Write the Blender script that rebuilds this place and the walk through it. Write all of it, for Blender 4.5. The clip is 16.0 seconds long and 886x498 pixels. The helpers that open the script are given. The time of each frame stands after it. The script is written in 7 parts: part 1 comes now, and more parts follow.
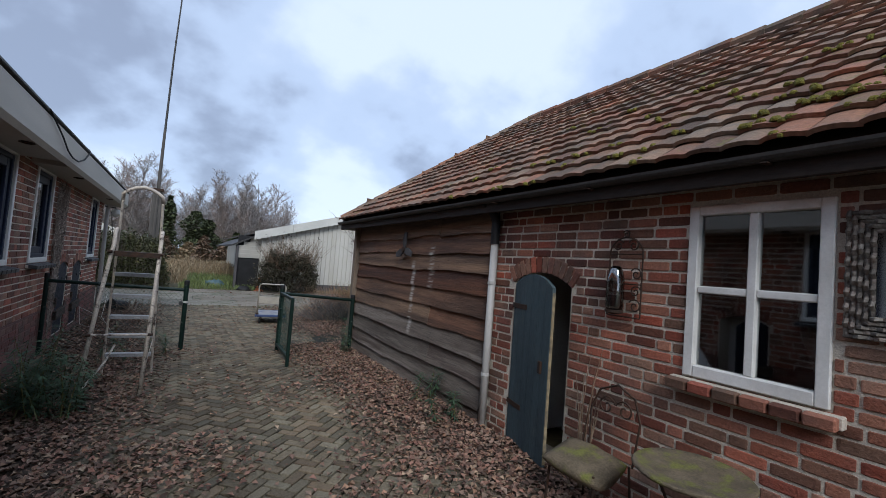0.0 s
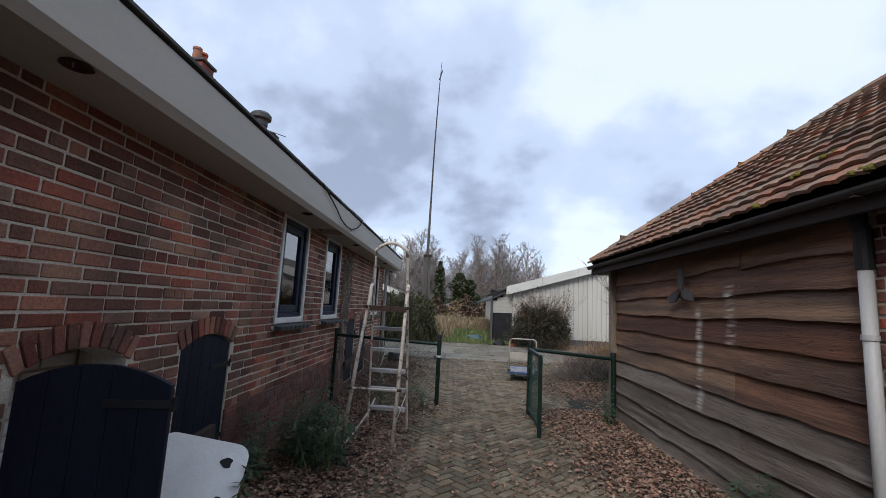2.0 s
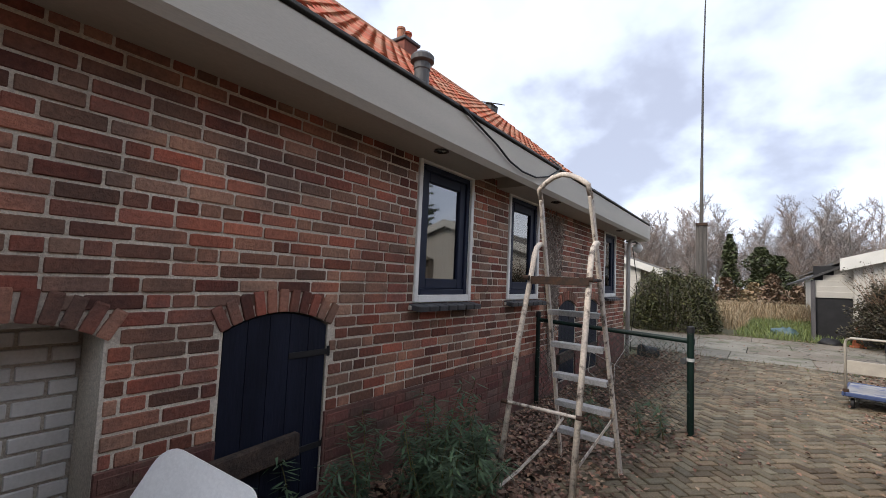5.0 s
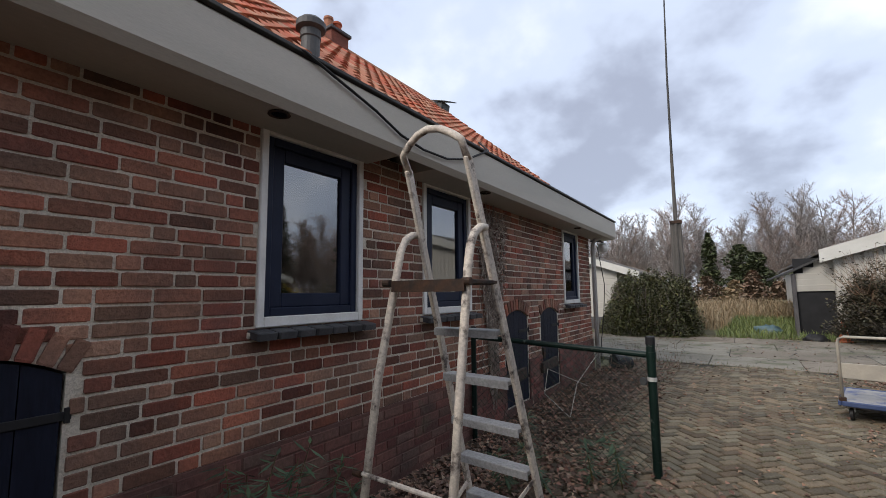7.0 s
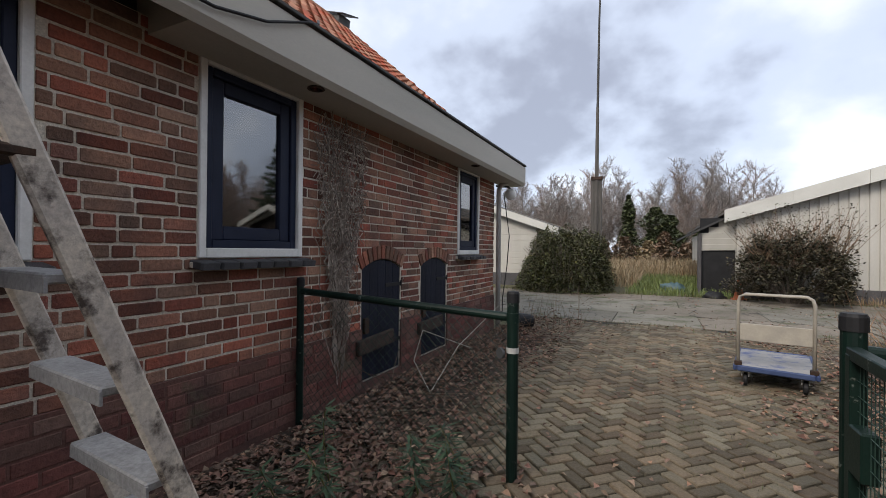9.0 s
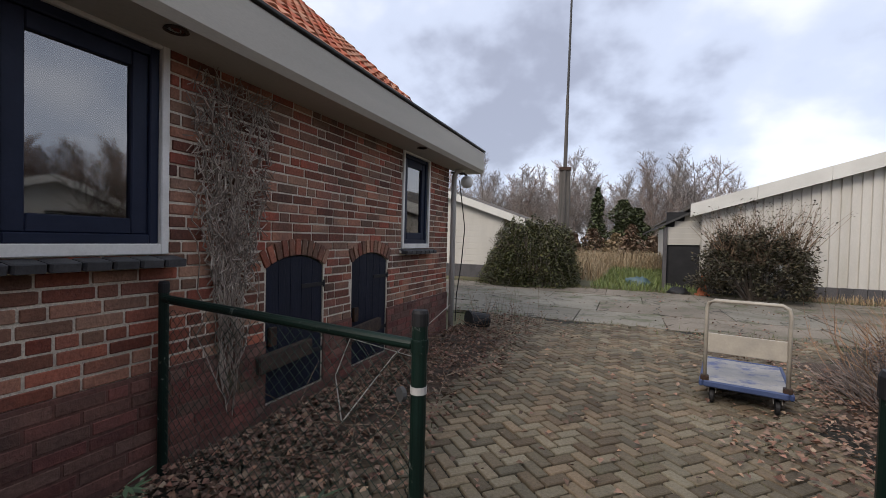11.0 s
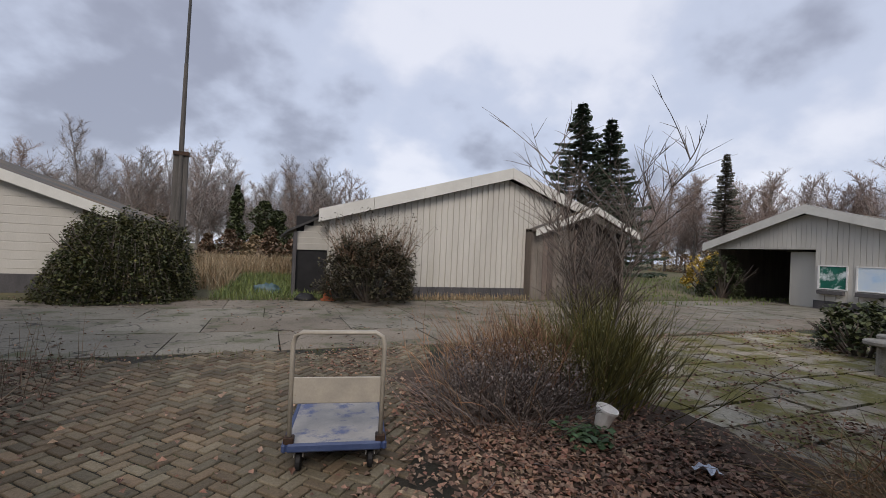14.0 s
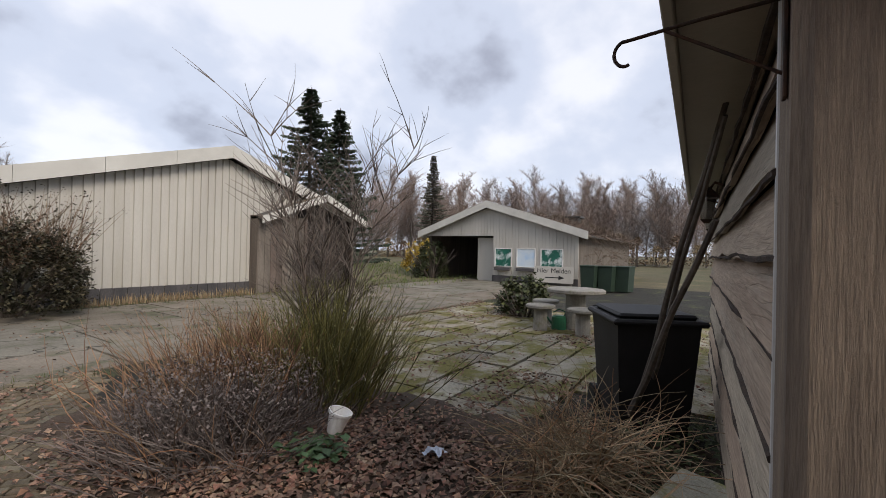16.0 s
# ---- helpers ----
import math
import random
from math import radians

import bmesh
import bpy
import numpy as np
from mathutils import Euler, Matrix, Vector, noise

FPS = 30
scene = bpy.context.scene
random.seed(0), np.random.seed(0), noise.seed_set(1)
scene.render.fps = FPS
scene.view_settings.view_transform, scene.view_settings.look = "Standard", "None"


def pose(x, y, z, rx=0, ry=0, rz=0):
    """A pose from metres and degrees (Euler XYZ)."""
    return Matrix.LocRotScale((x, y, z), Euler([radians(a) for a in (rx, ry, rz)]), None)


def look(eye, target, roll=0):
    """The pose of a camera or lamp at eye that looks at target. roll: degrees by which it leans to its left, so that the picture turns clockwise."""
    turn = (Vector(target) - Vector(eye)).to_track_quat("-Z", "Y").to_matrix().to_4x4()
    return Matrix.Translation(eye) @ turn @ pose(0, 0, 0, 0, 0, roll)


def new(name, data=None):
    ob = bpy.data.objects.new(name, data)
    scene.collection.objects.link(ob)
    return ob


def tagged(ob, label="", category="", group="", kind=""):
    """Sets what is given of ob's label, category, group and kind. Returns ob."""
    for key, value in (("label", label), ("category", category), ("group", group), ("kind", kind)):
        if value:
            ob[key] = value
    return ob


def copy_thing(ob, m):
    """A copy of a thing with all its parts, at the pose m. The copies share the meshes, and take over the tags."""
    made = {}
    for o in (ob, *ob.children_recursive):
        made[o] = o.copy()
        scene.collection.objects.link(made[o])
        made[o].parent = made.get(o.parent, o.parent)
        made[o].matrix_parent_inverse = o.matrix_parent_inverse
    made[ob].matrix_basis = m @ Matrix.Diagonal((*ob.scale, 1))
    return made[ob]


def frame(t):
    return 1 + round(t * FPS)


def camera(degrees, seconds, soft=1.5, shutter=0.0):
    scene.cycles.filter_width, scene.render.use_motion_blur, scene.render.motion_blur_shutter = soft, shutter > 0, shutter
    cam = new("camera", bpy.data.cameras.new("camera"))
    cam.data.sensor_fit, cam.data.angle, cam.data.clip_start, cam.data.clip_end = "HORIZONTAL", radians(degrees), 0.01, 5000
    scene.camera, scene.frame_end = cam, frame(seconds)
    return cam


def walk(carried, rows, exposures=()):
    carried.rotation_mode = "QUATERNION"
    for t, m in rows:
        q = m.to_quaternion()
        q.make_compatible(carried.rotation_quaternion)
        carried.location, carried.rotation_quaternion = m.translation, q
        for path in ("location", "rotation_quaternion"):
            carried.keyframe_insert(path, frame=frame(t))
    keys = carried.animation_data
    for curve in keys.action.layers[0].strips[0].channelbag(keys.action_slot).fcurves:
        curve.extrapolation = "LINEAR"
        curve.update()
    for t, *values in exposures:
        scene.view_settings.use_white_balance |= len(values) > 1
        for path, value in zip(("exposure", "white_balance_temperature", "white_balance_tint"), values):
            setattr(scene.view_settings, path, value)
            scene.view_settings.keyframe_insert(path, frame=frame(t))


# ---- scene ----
cam = camera(92, 16.0, soft=0.7)
# camera path
PATH = [
    (0, look((1.531, -0.278, 1.516), (2.570, 1.429, 1.608), 4.47)),
    (0.5, look((1.519, -0.218, 1.498), (2.380, 1.581, 1.646), 3.59)),
    (1, look((1.558, 0.134, 1.519), (2.131, 2.039, 1.725), 2.67)),
    (1.5, look((1.640, 0.370, 1.513), (1.852, 2.342, 1.773), 2.17)),
    (2, look((1.832, 0.595, 1.465), (1.772, 2.576, 1.732), 2.98)),
    (2.5, look((1.968, 0.808, 1.431), (1.824, 2.789, 1.664), 3.33)),
    (3, look((2.055, 1.173, 1.414), (1.871, 3.155, 1.610), 3.22)),
    (3.5, look((2.188, 1.447, 1.400), (1.950, 3.426, 1.565), 3.52)),
    (4, look((2.282, 1.826, 1.366), (1.737, 3.746, 1.491), 3.67)),
    (4.2, look((2.251, 1.987, 1.368), (1.501, 3.837, 1.490), 3.23)),
    (4.7, look((2.219, 2.255, 1.382), (1.189, 3.966, 1.504), 2.86)),
    (5.25, look((2.119, 2.573, 1.417), (0.794, 4.062, 1.580), 1.97)),
    (5.8, look((2.033, 2.885, 1.449), (0.548, 4.209, 1.654), 1.00)),
    (6.3, look((2.036, 3.136, 1.455), (0.591, 4.502, 1.667), 0.41)),
    (6.5, look((2.107, 3.263, 1.430), (0.801, 4.762, 1.645), -0.30)),
    (7, look((2.245, 3.603, 1.383), (1.116, 5.241, 1.589), -0.63)),
    (7.5, look((2.310, 3.916, 1.345), (1.268, 5.617, 1.491), 0.15)),
    (8, look((2.286, 4.334, 1.323), (1.332, 6.090, 1.402), 0.70)),
    (8.5, look((2.328, 4.717, 1.287), (1.428, 6.503, 1.339), 0.18)),
    (9, look((2.344, 4.976, 1.262), (1.459, 6.769, 1.266), 0.56)),
    (9.2, look((2.354, 5.057, 1.252), (1.481, 6.856, 1.237), 0.49)),
    (9.9, look((2.359, 5.294, 1.261), (1.505, 7.102, 1.213), 0.77)),
    (10.6, look((2.370, 5.567, 1.303), (1.550, 7.391, 1.254), 1.23)),
    (11.3, look((2.405, 5.856, 1.332), (1.691, 7.724, 1.300), 1.46)),
    (11.5, look((2.412, 5.992, 1.314), (1.748, 7.878, 1.306), 1.45)),
    (12, look((2.481, 6.305, 1.332), (1.990, 8.244, 1.340), 1.58)),
    (12.5, look((2.616, 6.598, 1.344), (2.287, 8.571, 1.363), 1.98)),
    (13, look((2.671, 6.758, 1.369), (2.622, 8.757, 1.393), 2.56)),
    (13.5, look((2.752, 6.987, 1.389), (3.083, 8.959, 1.406), 2.20)),
    (14, look((2.903, 7.119, 1.390), (3.655, 8.972, 1.412), 2.66)),
    (14.5, look((3.093, 7.210, 1.385), (4.198, 8.876, 1.416), 3.60)),
    (15, look((3.230, 7.300, 1.390), (4.625, 8.733, 1.410), 2.02)),
    (15.5, look((3.237, 7.393, 1.398), (4.871, 8.547, 1.401), 0.82)),
    (16, look((3.230, 7.465, 1.402), (4.906, 8.557, 1.412), 1.33)),
]
EXPOSURES = [(0, 0.22, 5950, 10), (1.5, 0.26, 6150, 11), (3.0, 0.38, 6400, 13), (4.2, 0.50, 6650, 15), (5.3, 1.05, 6900, 14), (6.3, 1.2, 7100, 15),
             (6.5, 1.1, 7000, 15), (7, 0.5, 6750, 13), (7.5, 0.32, 6600, 12), (9.0, 0.48, 6850, 13), (12.0, 0.36, 6800, 16), (13.2, 0.22, 6800, 16), (14.2, 0.06, 6850, 16), (15, 0.11, 6900, 16), (16, 0.32, 7050, 15)]
walk(cam, PATH, EXPOSURES)

# ---- world, sun, exposure ----

world = bpy.data.worlds.new("overcast_sky")
scene.world = world
world.use_nodes = True
WT = world.node_tree
WT.nodes.clear()


def wnode(kind, **kw):
    n = WT.nodes.new(kind)
    for k, v in kw.items():
        n.inputs[k].default_value = v
    return n


SUN_ELEV, SUN_AZ = radians(38), radians(200)
sky = WT.nodes.new("ShaderNodeTexSky")
sky.sky_type, sky.sun_disc, sky.sun_elevation, sky.sun_rotation = "NISHITA", False, SUN_ELEV, SUN_AZ
sky_bg = wnode("ShaderNodeBackground", Strength=0.09)
WT.links.new(sky.outputs[0], sky_bg.inputs[0])
wtc = WT.nodes.new("ShaderNodeTexCoord")
wsep = WT.nodes.new("ShaderNodeSeparateXYZ")
WT.links.new(wtc.outputs["Generated"], wsep.inputs[0])
wadd = WT.nodes.new("ShaderNodeMath")
wadd.operation = "ADD"
wadd.inputs[1].default_value = 0.55
WT.links.new(wsep.outputs[2], wadd.inputs[0])
wmax = WT.nodes.new("ShaderNodeMath")
wmax.operation = "MAXIMUM"
wmax.inputs[1].default_value = 0.12
WT.links.new(wadd.outputs[0], wmax.inputs[0])
wcomb = WT.nodes.new("ShaderNodeCombineXYZ")
for axis in (0, 1):
    d = WT.nodes.new("ShaderNodeMath")
    d.operation = "DIVIDE"
    WT.links.new(wsep.outputs[axis], d.inputs[0])
    WT.links.new(wmax.outputs[0], d.inputs[1])
    WT.links.new(d.outputs[0], wcomb.inputs[axis])
wcomb.inputs[2].default_value = 3.7
wn = wnode("ShaderNodeTexNoise", Scale=2.1, Detail=6.0, Roughness=0.5, Distortion=0.0)
WT.links.new(wcomb.outputs[0], wn.inputs["Vector"])
wr = WT.nodes.new("ShaderNodeValToRGB")
wr.color_ramp.interpolation = "EASE"
wr.color_ramp.elements[0].position, wr.color_ramp.elements[0].color = 0.34, (0.33, 0.38, 0.49, 1)
wr.color_ramp.elements[1].position, wr.color_ramp.elements[1].color = 0.60, (0.79, 0.87, 0.99, 1)
e = wr.color_ramp.elements.new(0.46)
e.color = (0.56, 0.66, 0.83, 1)
WT.links.new(wn.outputs[0], wr.inputs[0])
cloud_bg = wnode("ShaderNodeBackground", Strength=1.0)
WT.links.new(wr.outputs[0], cloud_bg.inputs[0])
wmix = wnode("ShaderNodeMixShader", Fac=0.86)
WT.links.new(sky_bg.outputs[0], wmix.inputs[1])
WT.links.new(cloud_bg.outputs[0], wmix.inputs[2])
wout = WT.nodes.new("ShaderNodeOutputWorld")
WT.links.new(wmix.outputs[0], wout.inputs[0])

sun_data = bpy.data.lights.new("sun", "SUN")
sun_data.energy, sun_data.angle, sun_data.color = 1.9, radians(24), (1.0, 0.96, 0.9)
sun = new("sun", sun_data)
sun.matrix_basis = look((0, 0, 0), (-math.sin(SUN_AZ) * math.cos(SUN_ELEV), -math.cos(SUN_AZ) * math.cos(SUN_ELEV), -math.sin(SUN_ELEV)))

# ---- materials ----
MATS = {}


def mat(name, c1, c2=None, scale=3.0, rough=0.8, metal=0.0, bump=0.25, bscale=70.0, rand=None, vary=0.35, c3=None, c3pos=0.62,
        stretch=(1, 1, 1), spec=0.4, c3scale=None, clear=0.0, crack=0.0, cscale=6.0, cwidth=0.012):
    """A procedural surface: two colours mixed by coarse noise, fine grain, a third colour in patches, bump.
    rand: 'object' or 'island' shifts each piece."""
    if name in MATS:
        return MATS[name]
    m = bpy.data.materials.new(name)
    MATS[name] = m
    m.use_nodes = True
    t = m.node_tree
    bsdf = t.nodes["Principled BSDF"]
    bsdf.inputs["Roughness"].default_value = rough
    bsdf.inputs["Metallic"].default_value = metal
    bsdf.inputs["Specular IOR Level"].default_value = spec
    bsdf.inputs["Coat Weight"].default_value = clear
    geo = t.nodes.new("ShaderNodeNewGeometry")
    mp = t.nodes.new("ShaderNodeMapping")
    mp.inputs["Scale"].default_value = stretch
    t.links.new(geo.outputs["Position"], mp.inputs["Vector"])

    def noise_tex(s, detail=4.0, r=0.55):
        n = t.nodes.new("ShaderNodeTexNoise")
        n.inputs["Scale"].default_value, n.inputs["Detail"].default_value, n.inputs["Roughness"].default_value = s, detail, r
        t.links.new(mp.outputs[0], n.inputs["Vector"])
        return n.outputs[0]

    def mixc(fac, a, b, kind="MIX"):
        n = t.nodes.new("ShaderNodeMix")
        n.data_type, n.blend_type = "RGBA", kind
        if isinstance(fac, float):
            n.inputs[0].default_value = fac
        else:
            t.links.new(fac, n.inputs[0])
        for sock, v in ((n.inputs[6], a), (n.inputs[7], b)):
            if isinstance(v, tuple):
                sock.default_value = (*v, 1)
            else:
                t.links.new(v, sock)
        return n.outputs[2]

    def ramp(x, lo, hi):
        n = t.nodes.new("ShaderNodeMapRange")
        n.inputs[1].default_value, n.inputs[2].default_value = lo, hi
        t.links.new(x, n.inputs[0])
        return n.outputs[0]

    col = mixc(ramp(noise_tex(scale), 0.35, 0.65), c1, c2 or c1)
    if rand:
        if rand == "object":
            info = t.nodes.new("ShaderNodeObjectInfo").outputs["Random"]
        else:
            info = geo.outputs["Random Per Island"]
        hs = t.nodes.new("ShaderNodeHueSaturation")
        mr = t.nodes.new("ShaderNodeMapRange")
        mr.inputs[3].default_value, mr.inputs[4].default_value = 1 - vary, 1 + vary
        t.links.new(info, mr.inputs[0])
        t.links.new(mr.outputs[0], hs.inputs["Value"])
        fr = t.nodes.new("ShaderNodeMath")
        fr.operation = "FRACT"
        mu = t.nodes.new("ShaderNodeMath")
        mu.operation = "MULTIPLY"
        mu.inputs[1].default_value = 7.31
        t.links.new(info, mu.inputs[0])
        t.links.new(mu.outputs[0], fr.inputs[0])
        hr = t.nodes.new("ShaderNodeMapRange")
        hr.inputs[3].default_value, hr.inputs[4].default_value = 0.485, 0.515
        t.links.new(fr.outputs[0], hr.inputs[0])
        t.links.new(hr.outputs[0], hs.inputs["Hue"])
        sr = t.nodes.new("ShaderNodeMapRange")
        sr.inputs[3].default_value, sr.inputs[4].default_value = 1.12, 0.82
        t.links.new(fr.outputs[0], sr.inputs[0])
        t.links.new(sr.outputs[0], hs.inputs["Saturation"])
        t.links.new(col, hs.inputs["Color"])
        col = hs.outputs[0]
    if c3:
        col = mixc(ramp(noise_tex(c3scale or scale * 0.6, 6.0, 0.65), c3pos - 0.05, c3pos + 0.08), col, c3)
    fine = noise_tex(bscale, 5.0, 0.65)
    g = t.nodes.new("ShaderNodeMapRange")
    g.inputs[1].default_value, g.inputs[2].default_value, g.inputs[3].default_value, g.inputs[4].default_value = (0.3, 0.7, 0.72, 1.22) if bump > 0.12 or rand else (0.3, 0.7, 0.93, 1.06)
    t.links.new(fine, g.inputs[0])
    gc = t.nodes.new("ShaderNodeCombineColor")
    for k in range(3):
        t.links.new(g.outputs[0], gc.inputs[k])
    col = mixc(1.0, col, gc.outputs[0], "MULTIPLY")
    height = fine
    if crack:
        ab = t.nodes.new("ShaderNodeMath")
        ab.operation = "SUBTRACT"
        t.links.new(noise_tex(cscale, 3.0, 0.5), ab.inputs[0])
        ab.inputs[1].default_value = 0.5
        aa = t.nodes.new("ShaderNodeMath")
        aa.operation = "ABSOLUTE"
        t.links.new(ab.outputs[0], aa.inputs[0])
        line = ramp(aa.outputs[0], 0.0, cwidth)
        cg = t.nodes.new("ShaderNodeMapRange")
        cg.inputs[3].default_value, cg.inputs[4].default_value = 1 - crack, 1.0
        t.links.new(line, cg.inputs[0])
        cc = t.nodes.new("ShaderNodeCombineColor")
        for k in range(3):
            t.links.new(cg.outputs[0], cc.inputs[k])
        col = mixc(1.0, col, cc.outputs[0], "MULTIPLY")
        hm = t.nodes.new("ShaderNodeMath")
        hm.operation = "MULTIPLY"
        t.links.new(fine, hm.inputs[0])
        t.links.new(line, hm.inputs[1])
        height = hm.outputs[0]
    t.links.new(col, bsdf.inputs["Base Color"])
    if bump:
        b = t.nodes.new("ShaderNodeBump")
        b.inputs["Strength"].default_value, b.inputs["Distance"].default_value = bump, 0.01
        t.links.new(height, b.inputs["Height"])
        t.links.new(b.outputs[0], bsdf.inputs["Normal"])
    return m


def glass(name, tint=(0.02, 0.025, 0.03), rough=0.03):
    """Dark-backed window glass: a glossy clear pane."""
    if name in MATS:
        return MATS[name]
    m = bpy.data.materials.new(name)
    MATS[name] = m
    m.use_nodes = True
    t = m.node_tree
    t.nodes.clear()
    out = t.nodes.new("ShaderNodeOutputMaterial")
    mix = t.nodes.new("ShaderNodeMixShader")
    fr = t.nodes.new("ShaderNodeFresnel")
    fr.inputs[0].default_value = 3.1
    tr = t.nodes.new("ShaderNodeBsdfTransparent")
    tr.inputs[0].default_value = (0.6, 0.64, 0.66, 1)
    gl = t.nodes.new("ShaderNodeBsdfGlossy")
    gl.inputs["Roughness"].default_value = rough
    t.links.new(fr.outputs[0], mix.inputs[0])
    t.links.new(tr.outputs[0], mix.inputs[1])
    t.links.new(gl.outputs[0], mix.inputs[2])
    t.links.new(mix.outputs[0], out.inputs[0])
    return m


def brick_mat(kind):
    return mat("brick_" + kind, (0.285, 0.112, 0.066), (0.135, 0.068, 0.050), scale=2.2, rough=0.86, bump=0.8, bscale=55, rand=kind, vary=0.5,
               c3=(0.28, 0.20, 0.16), c3pos=0.82, c3scale=5.0)


M_BRICK_O, M_BRICK_I = brick_mat("object"), brick_mat("island")
M_MORTAR = mat("mortar", (0.60, 0.54, 0.45), (0.46, 0.41, 0.34), scale=1.6, rough=0.95, bump=0.6, bscale=90, c3=(0.15, 0.145, 0.10), c3pos=0.72)
M_PLINTH = mat("plinth_render", (0.135, 0.060, 0.047), (0.082, 0.044, 0.037), scale=2.5, rough=0.92, bump=0.6, bscale=40, c3=(0.10, 0.10, 0.06), c3pos=0.68)
M_FASCIA = mat("fascia_paint", (0.46, 0.43, 0.37), (0.38, 0.36, 0.31), scale=0.9, rough=0.6, bump=0.05, c3=(0.28, 0.27, 0.22), c3pos=0.7, stretch=(1, 0.4, 3))
M_SOFFIT = mat("soffit", (0.22, 0.21, 0.19), (0.15, 0.145, 0.13), rough=0.8)
M_WHITE = mat("white_paint", (0.72, 0.71, 0.68), (0.58, 0.57, 0.54), scale=4, rough=0.5, bump=0.08, c3=(0.36, 0.34, 0.30), c3pos=0.72, c3scale=9)
M_NAVY = mat("navy_paint", (0.009, 0.014, 0.032), (0.014, 0.02, 0.042), scale=5, rough=0.5, spec=0.2, bump=0.06)
M_NAVY_RAW = mat("navy_boards", (0.006, 0.008, 0.017), (0.010, 0.013, 0.026), scale=6, rough=0.6, spec=0.2, bump=0.3, stretch=(1, 1, 0.15))
M_SLATE = mat("sill_tile", (0.035, 0.036, 0.040), (0.06, 0.06, 0.065), scale=8, rough=0.55, bump=0.15, rand="object", vary=0.2)
M_TILE_R_O = mat("old_tile_o", (0.25, 0.125, 0.072), (0.135, 0.098, 0.073), scale=2.6, rough=0.9, bump=0.5, bscale=45, rand="object", vary=0.38,
                 c3=(0.13, 0.125, 0.03), c3pos=0.64, c3scale=6.0)
M_TILE_R_I = mat("old_tile_i", (0.25, 0.125, 0.072), (0.135, 0.098, 0.073), scale=2.6, rough=0.9, bump=0.5, bscale=45, rand="island", vary=0.38,
                 c3=(0.13, 0.125, 0.03), c3pos=0.64, c3scale=6.0)
M_TILE_L_O = mat("red_tile_o", (0.40, 0.13, 0.06), (0.30, 0.10, 0.05), scale=2, rough=0.8, bump=0.3, rand="object", vary=0.22, c3=(0.2, 0.14, 0.09), c3pos=0.72)
M_TILE_L_I = mat("red_tile_i", (0.40, 0.13, 0.06), (0.30, 0.10, 0.05), scale=2, rough=0.8, bump=0.3, rand="island", vary=0.22, c3=(0.2, 0.14, 0.09), c3pos=0.72)
M_PLANK = mat("weathered_plank", (0.25, 0.138, 0.080), (0.095, 0.056, 0.039), scale=3.2, rough=0.85, bump=0.8, bscale=34, rand="object", vary=0.3,
              stretch=(1, 0.14, 2.6), c3=(0.27, 0.20, 0.145), c3pos=0.66, c3scale=2.4, crack=0.3, cscale=9.0, cwidth=0.015)
M_PLANK_GREY = mat("splashed_plank", (0.20, 0.165, 0.135), (0.10, 0.078, 0.062), scale=3.2, rough=0.88, bump=0.8, bscale=34, rand="object", vary=0.25,
                   stretch=(1, 0.14, 2.6), c3=(0.25, 0.215, 0.18), c3pos=0.56, c3scale=2.0, crack=0.3, cscale=9.0, cwidth=0.015)
M_PLANK_END = mat("weathered_plank_end", (0.40, 0.33, 0.25), (0.30, 0.24, 0.18), scale=3.0, rough=0.85, bump=0.8, bscale=34, rand="object", vary=0.3,
                  stretch=(0.14, 1, 2.6), c3=(0.36, 0.31, 0.25), c3pos=0.62, crack=0.15, cscale=8.0, cwidth=0.02)
M_BARK = mat("bark_edge", (0.06, 0.04, 0.03), (0.03, 0.022, 0.018), scale=14, rough=0.95, bump=0.9, bscale=50)
M_POST = mat("grey_timber", (0.24, 0.185, 0.135), (0.145, 0.112, 0.085), scale=9.0, rough=0.85, bump=0.9, bscale=85, stretch=(1.6, 1.6, 0.11), c3=(0.30, 0.20, 0.12), c3pos=0.6, c3scale=2.2, crack=0.0)
M_DARKWOOD = mat("dark_eave_wood", (0.035, 0.025, 0.02), (0.02, 0.016, 0.014), scale=3, rough=0.85, bump=0.3, stretch=(1, 0.2, 1))
M_PVC = mat("grey_pvc", (0.48, 0.47, 0.45), (0.38, 0.37, 0.35), scale=3, rough=0.45, bump=0.05, stretch=(1, 1, 0.3), c3=(0.25, 0.25, 0.2), c3pos=0.7)
M_GREEN = mat("green_coating", (0.003, 0.012, 0.009), (0.005, 0.018, 0.013), scale=5, rough=0.5, spec=0.25, bump=0.1, c3=(0.26, 0.29, 0.26), c3pos=0.67, c3scale=16)
M_WIRE = mat("wire_coating", (0.02, 0.045, 0.035), rough=0.5, bump=0)
M_BLACK = mat("black_plastic", (0.012, 0.012, 0.013), (0.018, 0.018, 0.019), scale=4, rough=0.6, spec=0.25, bump=0.1)
M_IRON = mat("wrought_iron", (0.03, 0.022, 0.018), (0.07, 0.035, 0.02), scale=20, rough=0.7, metal=0.4, bump=0.3)
M_GUTTER = mat("dark_gutter", (0.03, 0.03, 0.03), (0.05, 0.047, 0.043), scale=5, rough=0.6, bump=0.2)
M_LEAD = mat("dark_vent", (0.045, 0.05, 0.05), (0.07, 0.07, 0.07), scale=5, rough=0.6, bump=0.1)
# near-black colour puts the shade of unlit hollows into backing surfaces
M_SHADEBACK = mat("shade_backing", (0.03, 0.03, 0.03), (0.02, 0.02, 0.02), rough=0.95)
